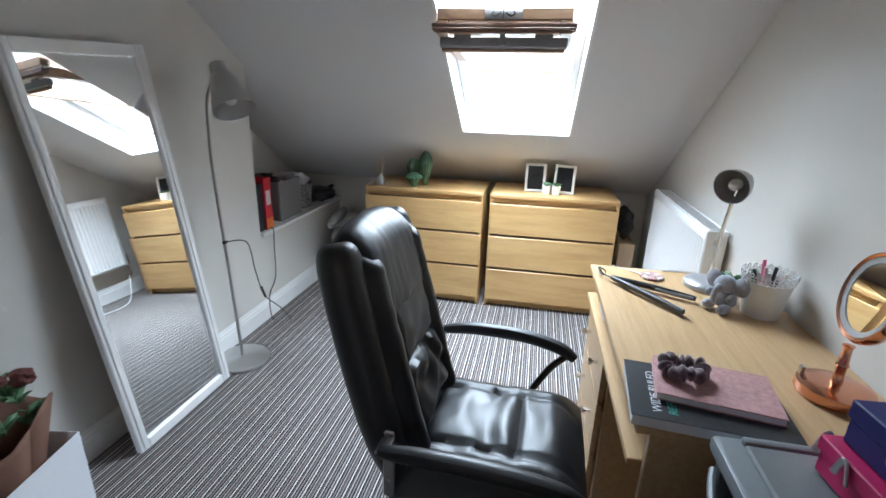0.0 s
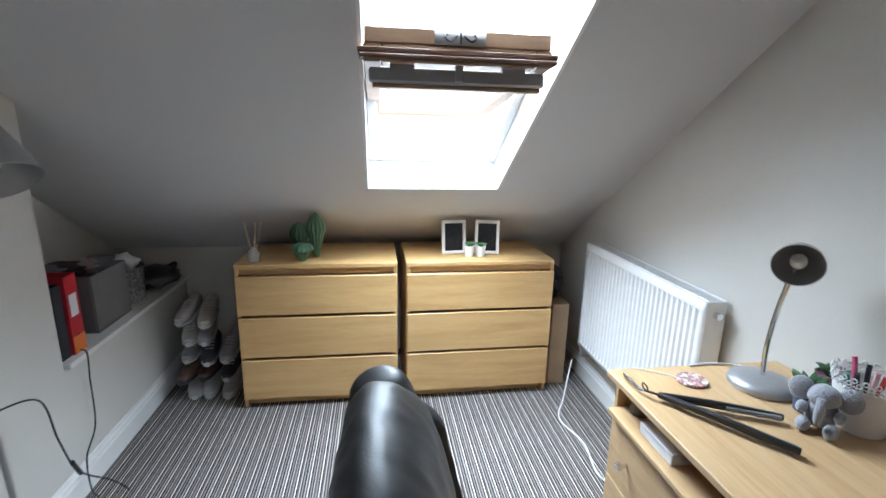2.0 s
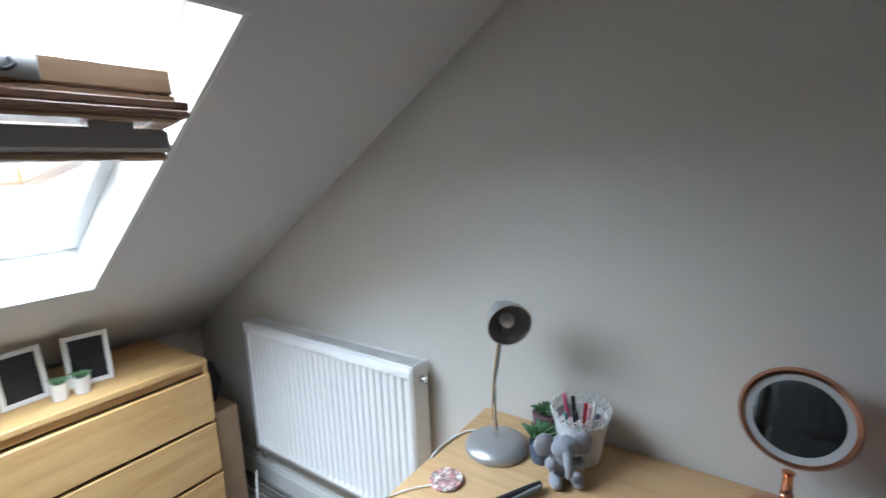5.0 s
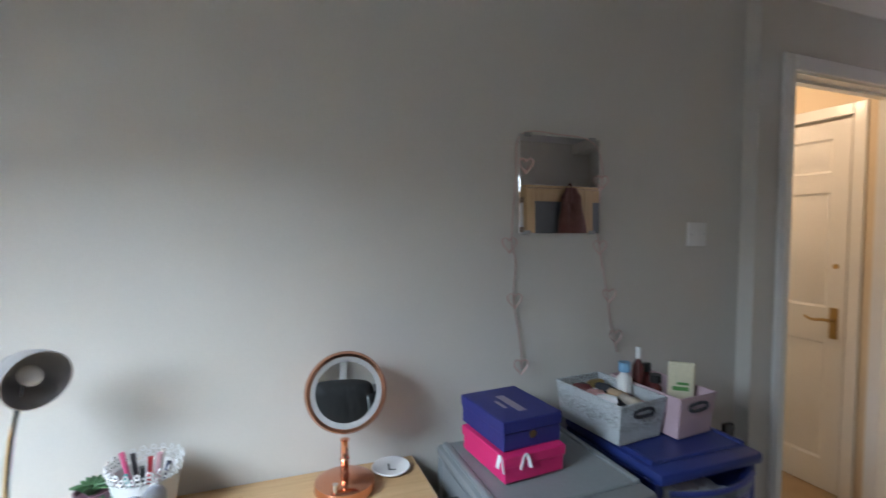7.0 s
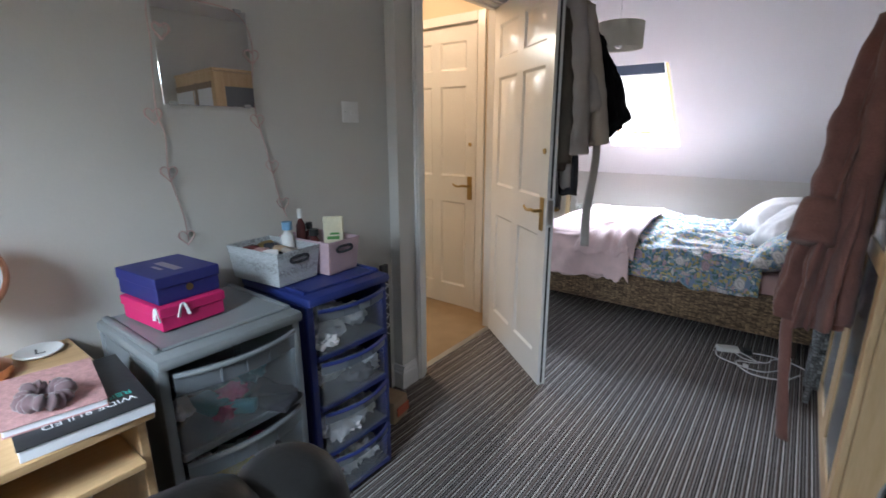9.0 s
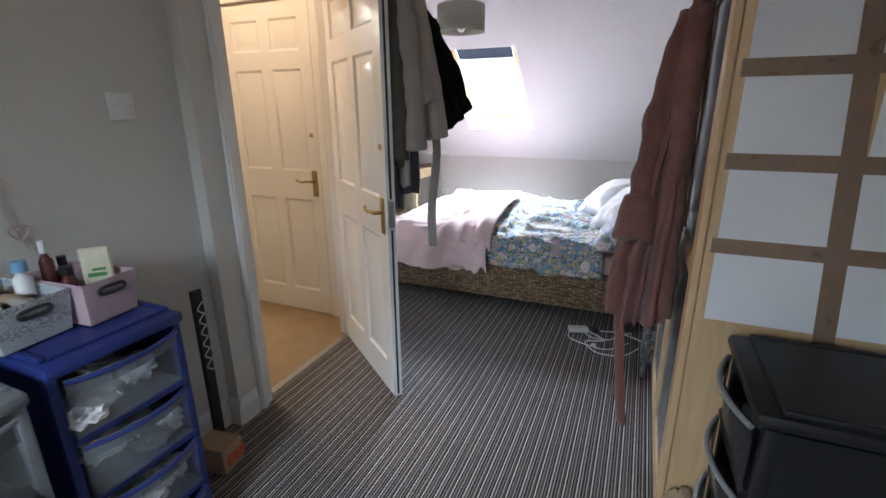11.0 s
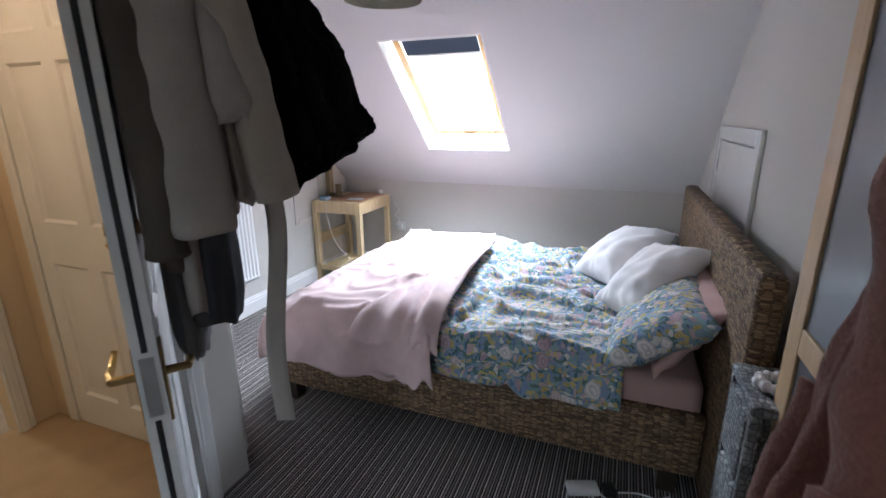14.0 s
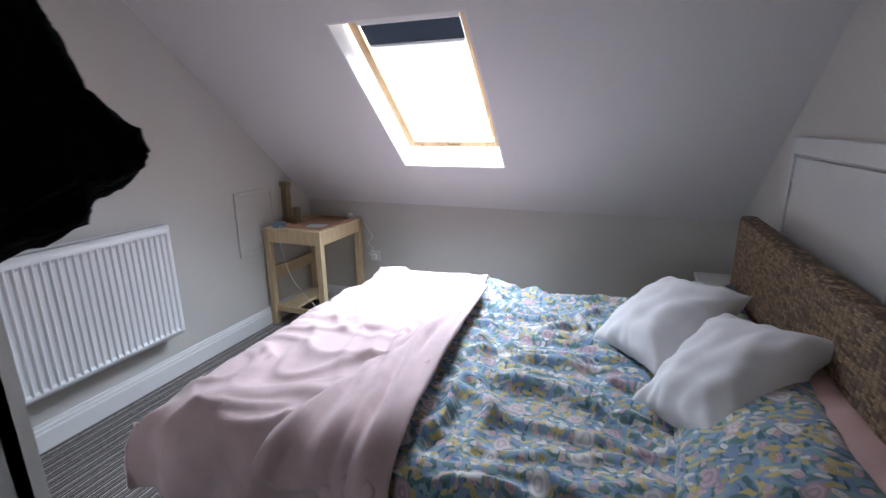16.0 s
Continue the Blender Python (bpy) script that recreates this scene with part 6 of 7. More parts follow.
solo("scrunchie", bm, mat("mauve_velvet", (0.16, 0.1, 0.11), 0.9, var=0.25, scale=40, bump=0.4, sheen=0.5), "mauve velvet hair scrunchie on the notebook", "scrunchie", pose(0.225, 2.04, DT + 0.043), smooth=180)
bm = B(); cone(bm, (0.0, 0, 0.0), (0.0, 0, 0.05), 0.028, 0.028, 20)
solo("dark_jar", bm, mat("smoked_jar", (0.06, 0.05, 0.045), 0.2), "small dark jar on the desk's shelf", "jar", pose(0.19, 2.80, 0.6485))
bm = B(); box(bm, 0, 0.2, 0, 0.14, 0, 0.03, 0.002)
solo("paper_stack", bm, PAPER, "white paper stack on the desk's shelf", "paper", pose(0.14, 2.58, 0.6485))

# ---- on the plastic drawers ----
PINK = mat("hot_pink_card", (0.62, 0.02, 0.14), 0.5, var=0.06)
NAVY = mat("navy_card", (0.02, 0.025, 0.16), 0.5, var=0.1)
t = thing("pink_shoe_box", "hot pink lidded box with white ribbon tabs", "box", pose(0.457, 1.698, 0.816, 0, 0, 5))
bm = B(); box(bm, -0.10, 0.10, -0.085, 0.085, 0, 0.06, 0.002)
part("body", bm, PINK, t)
bm = B(); box(bm, -0.104, 0.104, -0.089, 0.089, 0.038, 0.064, 0.002)
part("lid", bm, PINK, t)
for x, y, r in ((-0.1055, 0.03, 90), (0.02, -0.091, 0), (-0.09, 0.0905, 0)):
    bm = B(); tube(bm, [(-0.014, 0, 0.03), (-0.004, 0, 0.06), (0.004, 0, 0.06), (0.014, 0, 0.03)], 0.005, 6, 4, flat=0.5)
    bmesh.ops.transform(bm, matrix=pose(x, y, 0.0, 0, 0, r), verts=bm.verts)
    part("ribbon", bm, PAPER, t, "white ribbon tab")
t = thing("navy_gift_box", "navy lidded gift box on the pink box", "box", pose(0.479, 1.693, 0.881, 0, 0, 5))
bm = B(); box(bm, -0.102, 0.102, -0.084, 0.084, 0, 0.06, 0.002)
part("body", bm, NAVY, t)
bm = B(); box(bm, -0.105, 0.105, -0.087, 0.087, 0.042, 0.072, 0.002)
part("lid", bm, NAVY, t)
bm = B(); box(bm, -0.06, 0.05, -0.012, 0.012, 0.0722, 0.0726); box(bm, -0.03, 0.02, 0.025, 0.035, 0.0722, 0.0726)
part("print_bars", bm, mat("gold_ink", (0.3, 0.25, 0.3), 0.4), t)
bm = B(); cone(bm, (-0.1018, 0.0, 0.03), (-0.1028, 0, 0.03), 0.01, 0.01, 10)
part("emblem", bm, BRASS, t)


def basket(name, label, m, w, d, h, material):
    """Moulded plastic basket with pierced sides, tapering down."""
    t = thing(name, label, "basket", m)
    k = 0.9
    bm = B()
    for sx, sy in ((1, 0), (-1, 0), (0, 1), (0, -1)):
        n = 9
        def side(u, v):
            q = k + (1 - k) * v
            a = (2 * u - 1)
            return (sx * w / 2 * q + (0 if sx else a * w / 2 * q), sy * d / 2 * q + (0 if sy else a * d / 2 * q), h * v)
        sheet(bm, n, 7, side)
    bmesh.ops.remove_doubles(bm, verts=bm.verts, dist=0.0005)
    bmesh.ops.inset_individual(bm, faces=[f for f in bm.faces], thickness=0.0035, depth=0)
    part("weave", bm, material, t, smooth=20, solid=0.003)
    bm = B()
    tube(bm, [(-w / 2, -d / 2, h), (w / 2, -d / 2, h), (w / 2, d / 2, h), (-w / 2, d / 2, h)], 0.004, 6, 1, closed=True)
    part("rim", bm, material, t)
    bm = B(); box(bm, -w / 2 * k, w / 2 * k, -d / 2 * k, d / 2 * k, 0, 0.003)
    part("base", bm, material, t)
    bm = B(); tube(bm, [(-w / 2 - 0.001, -0.03, h * 0.68), (-w / 2 - 0.001, 0.03, h * 0.68), (-w / 2, 0.03, h * 0.82), (-w / 2, -0.03, h * 0.82)], 0.005, 6, 4, closed=True)
    part("grip", bm, DARKC, t, "dark finger slot")
    return t


GB = wicker("pale_grey_plait", (0.56, 0.61, 0.64), (0.70, 0.74, 0.76), 150, 190)
PB = mat("pale_pink_plastic", (0.5, 0.36, 0.4), 0.5, var=0.06)
basket("grey_basket", "pale grey woven plastic basket of toiletries", pose(0.525, 1.335, 0.823, 0, 0, 6), 0.255, 0.175, 0.11, GB)
basket("pink_basket", "dusty pink plastic basket of bottles", pose(0.497, 1.162, 0.823, 0, 0, 5), 0.25, 0.15, 0.115, PB)


def bottle(x, y, z, r, h, cap, material, capm, label):
    t = thing("bottle", label, "bottle", pose(x, y, z))
    bm = B(); lathe(bm, [(0, 0), (r * 0.92, 0.001), (r, 0.006), (r, h * 0.72), (r * 0.55, h * 0.8), (r * 0.4, h * 0.82), (r * 0.4, h * 0.86), (0, h * 0.86)], 18)
    part("body", bm, material, t, smooth=50)
    bm = B(); lathe(bm, [(r * cap, h * 0.84), (r * cap, h), (0, h)], 14)
    part("cap", bm, capm, t, smooth=50)
    return t


AMBER = mat("rose_bottle", (0.12, 0.03, 0.03), 0.2, var=0.2)
bottle(0.53, 1.272, 0.83, 0.022, 0.175, 0.8, WHITEP, mat("blue_cap", (0.2, 0.4, 0.6), 0.4), "white spray bottle with a blue cap")
bottle(0.545, 1.205, 0.83, 0.017, 0.21, 0.5, AMBER, WHITEP, "dark rose pump bottle")
bottle(0.55, 1.165, 0.83, 0.02, 0.155, 0.6, AMBER, BLACKP, "dark red cosmetics bottle")
bottle(0.49, 1.19, 0.83, 0.019, 0.14, 0.9, AMBER, BLACKP, "dark brown cosmetics bottle")
t = thing("cream_packet", "cream packet with a green printed label", "packet", pose(0.46, 1.125, 0.83, 0, -6, -38))
bm = B(); box(bm, -0.008, 0.008, -0.036, 0.036, 0, 0.185, 0.004)
part("packet", bm, mat("cream_foil", (0.72, 0.67, 0.5), 0.4), t)
bm = B(); box(bm, -0.0088, -0.0082, -0.02, 0.024, 0.10, 0.112); box(bm, -0.0088, -0.0082, -0.02, 0.012, 0.118, 0.126)
part("print_bars", bm, mat("green_ink", (0.1, 0.3, 0.08), 0.5), t)
for k in range(14):
    rnd = random.Random(40 + k)
    bm = B(); blob(bm, (0, 0, 0), (0.035, 0.02, 0.014), k, 0.4, 2)
    solo("toiletry", bm, (PINKB, COATB, DARKC, CUSHION, AMBER, CARD, BRASS)[k % 7], "small toiletry in the grey basket", "toiletry", pose(0.445 + 0.013 * k, 1.285 + 0.03 * (k % 4), 0.905 + 0.012 * (k % 2), rnd.uniform(-20, 20), rnd.uniform(-20, 20), rnd.uniform(0, 180)), "toiletries in the basket", 60)

# what shows through the clear drawers
MIX = [mat("orange_plastic", (0.6, 0.12, 0.05), 0.4), mat("yellow_card", (0.65, 0.5, 0.1), 0.6), CUSHION, GREYC, mat("teal_plastic", (0.05, 0.3, 0.35), 0.4), DARKC, PINK, PAPER]


def fill(x, y, z, w, d, n, mats, seed, label, size=0.05, flatbox=0.4):
    rnd = random.Random(seed)
    for k in range(n):
        bm = B()
        if rnd.random() < flatbox:
            a, b, c = rnd.uniform(0.03, 0.07), rnd.uniform(0.02, 0.05), rnd.uniform(0.012, 0.035)
            box(bm, -a, a, -b, b, 0, c, 0.003)
        else:
            blob(bm, (0, 0, size * 0.6), (size, size * rnd.uniform(0.7, 1.1), size * rnd.uniform(0.5, 0.8)), seed + k, 0.7, 3, 1.6)
        solo("stored_item", bm, rnd.choice(mats), label, "stored item", pose(x + rnd.uniform(-d / 2, d / 2), y + rnd.uniform(-w / 2, w / 2), z + 0.012 * (k % 3), rnd.uniform(-8, 8), rnd.uniform(-8, 8), rnd.uniform(0, 180)), "items in drawers", 60)


for k in range(3):
    fill(0.35, 1.645, 0.03 + 0.2467 * k + 0.016, 0.27, 0.20, 15, MIX, 60 + k, "bright craft thing inside a clear drawer", 0.04, 0.75)
for k in range(4):
    fill(0.375, 1.215, 0.03 + 0.19 * k + 0.016, 0.22, 0.14, 9, [CUSHION, PAPER, GREYC, CUSHION, PINKB], 80 + k, "crumpled pale linen inside a clear drawer", 0.055, 0.1)
for k in range(4):
    fill(-1.36, 0.68, 0.03 + 0.186 * k + 0.016, 0.2, 0.12, 4, [GREYC, MIX[4], DARKC, THROW], 90 + k, "folded cloth inside a smoky drawer", 0.055, 0.1)

# ---- on the east wall ----
t = thing("wall_mirror", "square frameless mirror tile with wire lights round it", "mirror", pose(XE - 0.011, 1.417, 1.392, 0, 1, 0))
bm = B(); box(bm, -0.008, -0.002, -0.148, 0.148, 0, 0.302, 0.001)
part("glass", bm, MIRROR, t)
bm = B(); box(bm, -0.002, -0.0002, -0.14, 0.14, 0.008, 0.294)
part("backing", bm, CARD, t)
for y, z in ((-0.12, 0), (0.12, 0), (-0.12, 0.298), (0.12, 0.298)):
    bm = B(); box(bm, -0.011, -0.0005, y - 0.012, y + 0.012, z - 0.003, z + 0.009, 0.001)
    part("clip", bm, clear("clip_plastic", (0.7, 0.7, 0.7), 0.2, 0.5) if "clip_plastic" not in bpy.data.materials else bpy.data.materials["clip_plastic"], t)
WIRE = mat("rose_gold_wire", (0.62, 0.45, 0.42), 0.3, 0.8)
t = thing("wire_lights", "string of rose-gold wire hearts hung round the mirror", "string lights", pose(XE - 0.008, 0, 0))
bm = B(); tube(bm, [(0, 1.545, 0.97), (0, 1.55, 1.05), (0.001, 1.575, 1.19), (0, 1.57, 1.3), (0, 1.585, 1.38), (-0.004, 1.575, 1.55), (-0.004, 1.56, 1.69), (-0.006, 1.42, 1.70), (-0.006, 1.30, 1.685), (-0.004, 1.255, 1.6), (-0.004, 1.27, 1.45), (0, 1.26, 1.36), (0, 1.225, 1.2), (0, 1.20, 1.07), (0, 1.175, 0.99)], 0.0019, 5, 8)
part("wire", bm, WIRE, t)
for y, z in ((1.555, 0.985), (1.58, 1.19), (1.60, 1.36), (1.268, 1.35), (1.226, 1.19), (1.195, 1.05), (1.545, 1.60), (1.265, 1.56)):
    for q in (0, 40):
        bm = B()
        pts = [(0.012 * math.sin(radians(q)) * math.sin(w), y + 0.0016 * 16 * math.sin(w) ** 3 * math.cos(radians(q)), z + 0.0016 * (13 * math.cos(w) - 5 * math.cos(2 * w) - 2 * math.cos(3 * w) - math.cos(4 * w))) for w in (2 * math.pi * k / 14 for k in range(14))]
        tube(bm, [(p[0] - 0.014, p[1], p[2]) for p in pts], 0.0016, 5, 2, closed=True)
        part("wire_heart", bm, WIRE, t)


def switch(y, z):
    t = thing("light_switch", "white plastic light switch on the wall", "light switch", pose(XE, y, z))
    bm = B(); box(bm, -0.009, 0, -0.043, 0.043, -0.043, 0.043, 0.003, seg=2)
    part("plate", bm, WHITEP, t)
    bm = B(); box(bm, -0.013, -0.0085, -0.006, 0.006, -0.012, 0.012, 0.002)
    part("rocker", bm, WHITEP, t)
    for s in (-0.03, 0.03):
        bm = B(); cone(bm, (-0.0085, s, 0), (-0.0098, s, 0), 0.003, 0.003, 8)
        part("screw", bm, STEEL, t)


switch(0.825, 1.39)
# by the radiator: white cable and plug block on the floor
t = thing("extension_block", "white extension block and cable by the desk", "extension lead", pose(0.43, 3.12, 0))
bm = B(); box(bm, -0.03, 0.03, -0.1, 0.08, 0, 0.035, 0.006, seg=2)
part("block", bm, WHITEP, t)
bm = B(); tube(bm, [(-0.02, 0.08, 0.02), (-0.05, 0.2, 0.006), (-0.02, 0.4, 0.006), (-0.06, 0.6, 0.006), (0.02, 0.75, 0.03), (0.1, 0.86, 0.2)], 0.004, 6)
part("cable", bm, WHITEP, t)
bm = B(); tube(bm, [(0, -0.05, 0.036), (-0.05, -0.1, 0.07), (-0.07, -0.06, 0.03), (-0.04, 0.0, 0.006)], 0.004, 6)
part("plug_lead", bm, BLACKP, t)
t = thing("dark_rack", "narrow black rack beside the blue drawers", "rack", pose(0.60, 0.735, 0))
bm = B(); box(bm, -0.01, 0.01, -0.022, 0.022, 0, 0.71, 0.003)
part("upright", bm, BLACKP, t)
for k in range(6):
    bm = B(); tube(bm, [(-0.013, -0.014, 0.36 + 0.05 * k), (-0.015, 0.014, 0.385 + 0.05 * k), (-0.013, -0.014, 0.41 + 0.05 * k)], 0.0028, 5)
    part("hook", bm, WHITEP, t)

t = thing("small_carton", "low brown card carton with an orange flap by the drawers", "box", pose(0.50, 0.815, 0, 0, 0, 8))
bm = B(); box(bm, -0.06, 0.08, -0.05, 0.06, 0, 0.11, 0.003)
part("body", bm, CARD, t)
bm = B(); box(bm, -0.068, -0.061, -0.05, 0.04, 0.03, 0.075, 0.002)
part("flap", bm, MIX[0], t, "orange card flap")

# ---- coats on the open door ----
def garment(bm, levels, folds=7, amp=0.1, seed=0.0, seg=44, rows=5):
    """Hanging cloth: rings (z, cx, cy, rx, ry) from the top down, gathered in folds that deepen towards the hem."""
    pts = []
    for a, b in zip(levels, levels[1:]):
        for k in range(rows):
            t = k / rows
            t2 = t * t * (3 - 2 * t)
            pts.append([p + (q - p) * (t if i == 0 else t2) for i, (p, q) in enumerate(zip(a, b))])
    pts.append(list(levels[-1]))
    rings = []
    n = len(pts)
    for i, (z, cx, cy, rx, ry) in enumerate(pts):
        f = i / (n - 1)
        ring = []
        for j in range(seg):
            w = 2 * math.pi * j / seg
            q = 1 + amp * (0.25 + 0.75 * f) * (math.sin(folds * w + seed + 1.4 * noise.noise(Vector((f * 2, seed, 0)))) + 0.5 * math.sin(2.3 * folds * w + seed * 3 + f * 3))
            q += 0.10 * noise.noise(Vector((math.cos(w) * 1.5, math.sin(w) * 1.5, f * 5 + seed)))
            ring.append(bm.verts.new((cx + rx * q * math.cos(w), cy + ry * q * math.sin(w), z + 0.012 * f * math.sin(folds * w + seed) + 0.008 * noise.noise(Vector((w * 3, f, seed))))))
        rings.append(ring)
    for a, b in zip(rings, rings[1:]):
        for j in range(seg):
            bm.faces.new((a[j], a[(j + 1) % seg], b[(j + 1) % seg], b[j]))
    bm.faces.new(rings[0])
    bm.faces.new(rings[-1][::-1])


def shaggy(bm, seed, amount, freq):
    bm.normal_update()
    for v in bm.verts:
        v.co += v.normal * amount * noise.noise(v.co * freq + Vector((seed, 0, 0)))


DOORM = pose(*hinge, 0, 0, 0, leaf_ang)
t = thing("door_hooks", "steel over-door hook rail on the open door", "hook rail", DOORM)
bm = B(); box(bm, 0.45, 0.72, 0.021, 0.026, 1.86, 1.89, 0.002)
part("rail", bm, STEEL, t)
for s in (0.5, 0.66):
    bm = B(); box(bm, s - 0.012, s + 0.012, -0.024, 0.026, 1.9945, 1.9975); box(bm, s - 0.012, s + 0.012, 0.022, 0.025, 1.87, 1.9945); box(bm, s - 0.012, s + 0.012, -0.024, -0.021, 1.96, 1.9945)
    part("strap", bm, STEEL, t)
for s in (0.47, 0.53, 0.6, 0.66, 0.7):
    bm = B(); tube(bm, [(s, 0.026, 1.875), (s, 0.06, 1.865), (s, 0.075, 1.885), (s, 0.078, 1.905)], 0.004, 8)
    part("hook", bm, STEEL, t)

t = thing("fur_jacket", "black faux-fur jacket hung on the open door", "jacket", DOORM)
bm = B(); garment(bm, [(1.93, 0.55, 0.10, 0.05, 0.045), (1.84, 0.55, 0.17, 0.10, 0.10), (1.72, 0.545, 0.22, 0.105, 0.135), (1.61, 0.54, 0.26, 0.10, 0.16), (1.54, 0.535, 0.29, 0.098, 0.18), (1.44, 0.53, 0.325, 0.095, 0.185), (1.37, 0.525, 0.35, 0.09, 0.19), (1.325, 0.53, 0.325, 0.09, 0.165), (1.25, 0.545, 0.26, 0.10, 0.10)], 5, 0.05, 1.0, 150, 12); shaggy(bm, 2, 0.009, 12); shaggy(bm, 5, 0.005, 60); shaggy(bm, 6, 0.005, 130)
part("body", bm, FUR, t, smooth=180)
bm = B(); tube(bm, [(0.60, 0.16, 1.84), (0.60, 0.265, 1.62), (0.585, 0.318, 1.46), (0.57, 0.343, 1.37), (0.565, 0.343, 1.31)], lambda s: 0.05 + 0.013 * s, 48, 20); shaggy(bm, 7, 0.008, 18); shaggy(bm, 8, 0.005, 110)
part("sleeve", bm, FUR, t, smooth=180)
STONE = mat("stone_wool", (0.37, 0.335, 0.31), 0.95, var=0.1, scale=14, fine=260, bump=0.3, spec=0.1)
BROWNC = mat("dark_brown_wool", (0.10, 0.085, 0.07), 0.95, var=0.12, scale=14, fine=260, bump=0.3, spec=0.1)


def sleeve(path, r0, r1, flat, material, t, seed, cuff=None):
    """A hanging sleeve with soft rings of creases and an open, turned cuff."""
    bm = B(); tube(bm, path, lambda q: (r0 + (r1 - r0) * q) * (1 + 0.05 * math.sin(q * 19 + seed) + 0.04 * math.sin(q * 43 + 2 * seed)), 22, 14, flat=flat)
    bm.normal_update()
    for v in bm.verts:
        v.co += v.normal * 0.010 * noise.noise(Vector((v.co.x * 16, v.co.y * 16, v.co.z * 5 + seed)))
    sl = part("sleeve", bm, material, t, smooth=180)
    if cuff:
        a, b = Vector(path[-2]), Vector(path[-1])
        d = (b - a).normalized()
        bm = B(); tube(bm, [tuple(b - d * cuff), tuple(b + d * 0.004)], lambda q: r1 * 1.09, 22, 4, flat=flat)
        part("cuff", bm, material, sl, smooth=60)
    return sl


t = thing("brown_coat", "dark brown wool coat hung close against the door", "coat", DOORM)
bm = B(); garment(bm, [(1.90, 0.60, 0.05, 0.05, 0.025), (1.84, 0.60, 0.06, 0.13, 0.035), (1.5, 0.60, 0.065, 0.145, 0.04), (1.25, 0.60, 0.065, 0.14, 0.038), (1.17, 0.60, 0.065, 0.14, 0.036)], 6, 0.07, 6.0)
part("body", bm, BROWNC, t, smooth=180)
sleeve([(0.70, 0.06, 1.83), (0.735, 0.06, 1.6), (0.742, 0.063, 1.38), (0.74, 0.063, 1.165)], 0.034, 0.036, 1.0, BROWNC, t, 1.0)
t = thing("stone_coat", "stone-grey wool coat hanging on the open door", "coat", DOORM)
bm = B(); garment(bm, [(1.92, 0.62, 0.10, 0.05, 0.03), (1.86, 0.61, 0.12, 0.12, 0.04), (1.6, 0.60, 0.135, 0.135, 0.05), (1.35, 0.60, 0.145, 0.14, 0.055), (1.22, 0.60, 0.15, 0.135, 0.055)], 7, 0.12, 3.0, 60)
part("body", bm, STONE, t, smooth=180)
sleeve([(0.69, 0.10, 1.86), (0.735, 0.105, 1.64), (0.745, 0.12, 1.42), (0.745, 0.125, 1.205)], 0.056, 0.054, 0.95, STONE, t, 2.0)
bm = B(); garment(bm, [(1.26, 0.70, 0.10, 0.04, 0.02), (1.15, 0.70, 0.10, 0.045, 0.022), (1.045, 0.705, 0.10, 0.042, 0.02)], 3, 0.08, 2.0, 24)
part("lining_tail", bm, STONE, t, smooth=180)
t = thing("beige_coat", "beige twill trench coat with turned cuffs on the door", "coat", DOORM)
bm = B(); garment(bm, [(1.92, 0.60, 0.15, 0.05, 0.03), (1.85, 0.60, 0.175, 0.12, 0.045), (1.6, 0.60, 0.20, 0.13, 0.05), (1.35, 0.61, 0.215, 0.13, 0.05), (1.25, 0.61, 0.22, 0.125, 0.045)], 8, 0.12, 6.0, 60)
part("body", bm, COATB, t, smooth=180)
sleeve([(0.68, 0.17, 1.86), (0.725, 0.19, 1.64), (0.735, 0.235, 1.42), (0.725, 0.265, 1.255)], 0.045, 0.043, 0.85, COATB, t, 4.0, 0.05)
bm = B(); garment(bm, [(1.60, 0.735, 0.175, 0.02, 0.018), (1.52, 0.745, 0.18, 0.032, 0.034), (1.44, 0.75, 0.19, 0.036, 0.045), (1.40, 0.748, 0.195, 0.03, 0.036)], 3, 0.06, 1.0, 30)
part("lapel", bm, STONE, t, "pale turned-out lapel", 180)
t = thing("dark_trousers", "black trousers hanging folded under the coats", "trousers", DOORM)
bm = B(); garment(bm, [(1.5, 0.64, 0.12, 0.07, 0.04), (1.3, 0.64, 0.125, 0.085, 0.05), (1.1, 0.645, 0.13, 0.09, 0.055), (1.01, 0.65, 0.13, 0.088, 0.052)], 4, 0.08, 2.0)
part("body", bm, DARKC, t, smooth=180)
t = thing("grey_scarf", "grey knitted scarf hanging below the coats", "scarf", DOORM)
bm = B(); garment(bm, [(1.4, 0.60, 0.07, 0.05, 0.025), (1.2, 0.60, 0.075, 0.07, 0.03), (1.0, 0.61, 0.08, 0.075, 0.035), (0.93, 0.615, 0.08, 0.07, 0.03)], 6, 0.12, 4.0)
part("body", bm, GREYC, t, smooth=180)
t = thing("shoulder_bag", "small brown shoulder bag with a pale buckle", "bag", DOORM)
bm = B(); box(bm, 0.55, 0.735, 0.045, 0.105, 1.12, 1.27, 0.025, seg=3)
part("body", bm, mat("dark_brown_leather", (0.06, 0.035, 0.025), 0.45), t)
bm = B(); box(bm, 0.736, 0.745, 0.06, 0.09, 1.19, 1.235, 0.004)
part("buckle", bm, mat("olive_enamel", (0.3, 0.33, 0.16), 0.5), t)
bm = B(); tube(bm, [(0.56, 0.07, 1.26), (0.6, 0.06, 1.6), (0.62, 0.05, 1.87)], 0.006, 8)
part("strap", bm, DARKC, t)
t = thing("coat_belt", "pale cloth belt dangling from a coat", "belt", DOORM)
def belt(u, v):
    a = 0.035 * math.sin(v * 5) * (1 - v)
    tw = 0.5 + 0.5 * math.sin(v * 4 + 0.5)
    return (0.705 + (u - 0.5) * 0.02 * math.cos(tw), 0.235 + a + (u - 0.5) * 0.036, 1.36 - 0.625 * v)


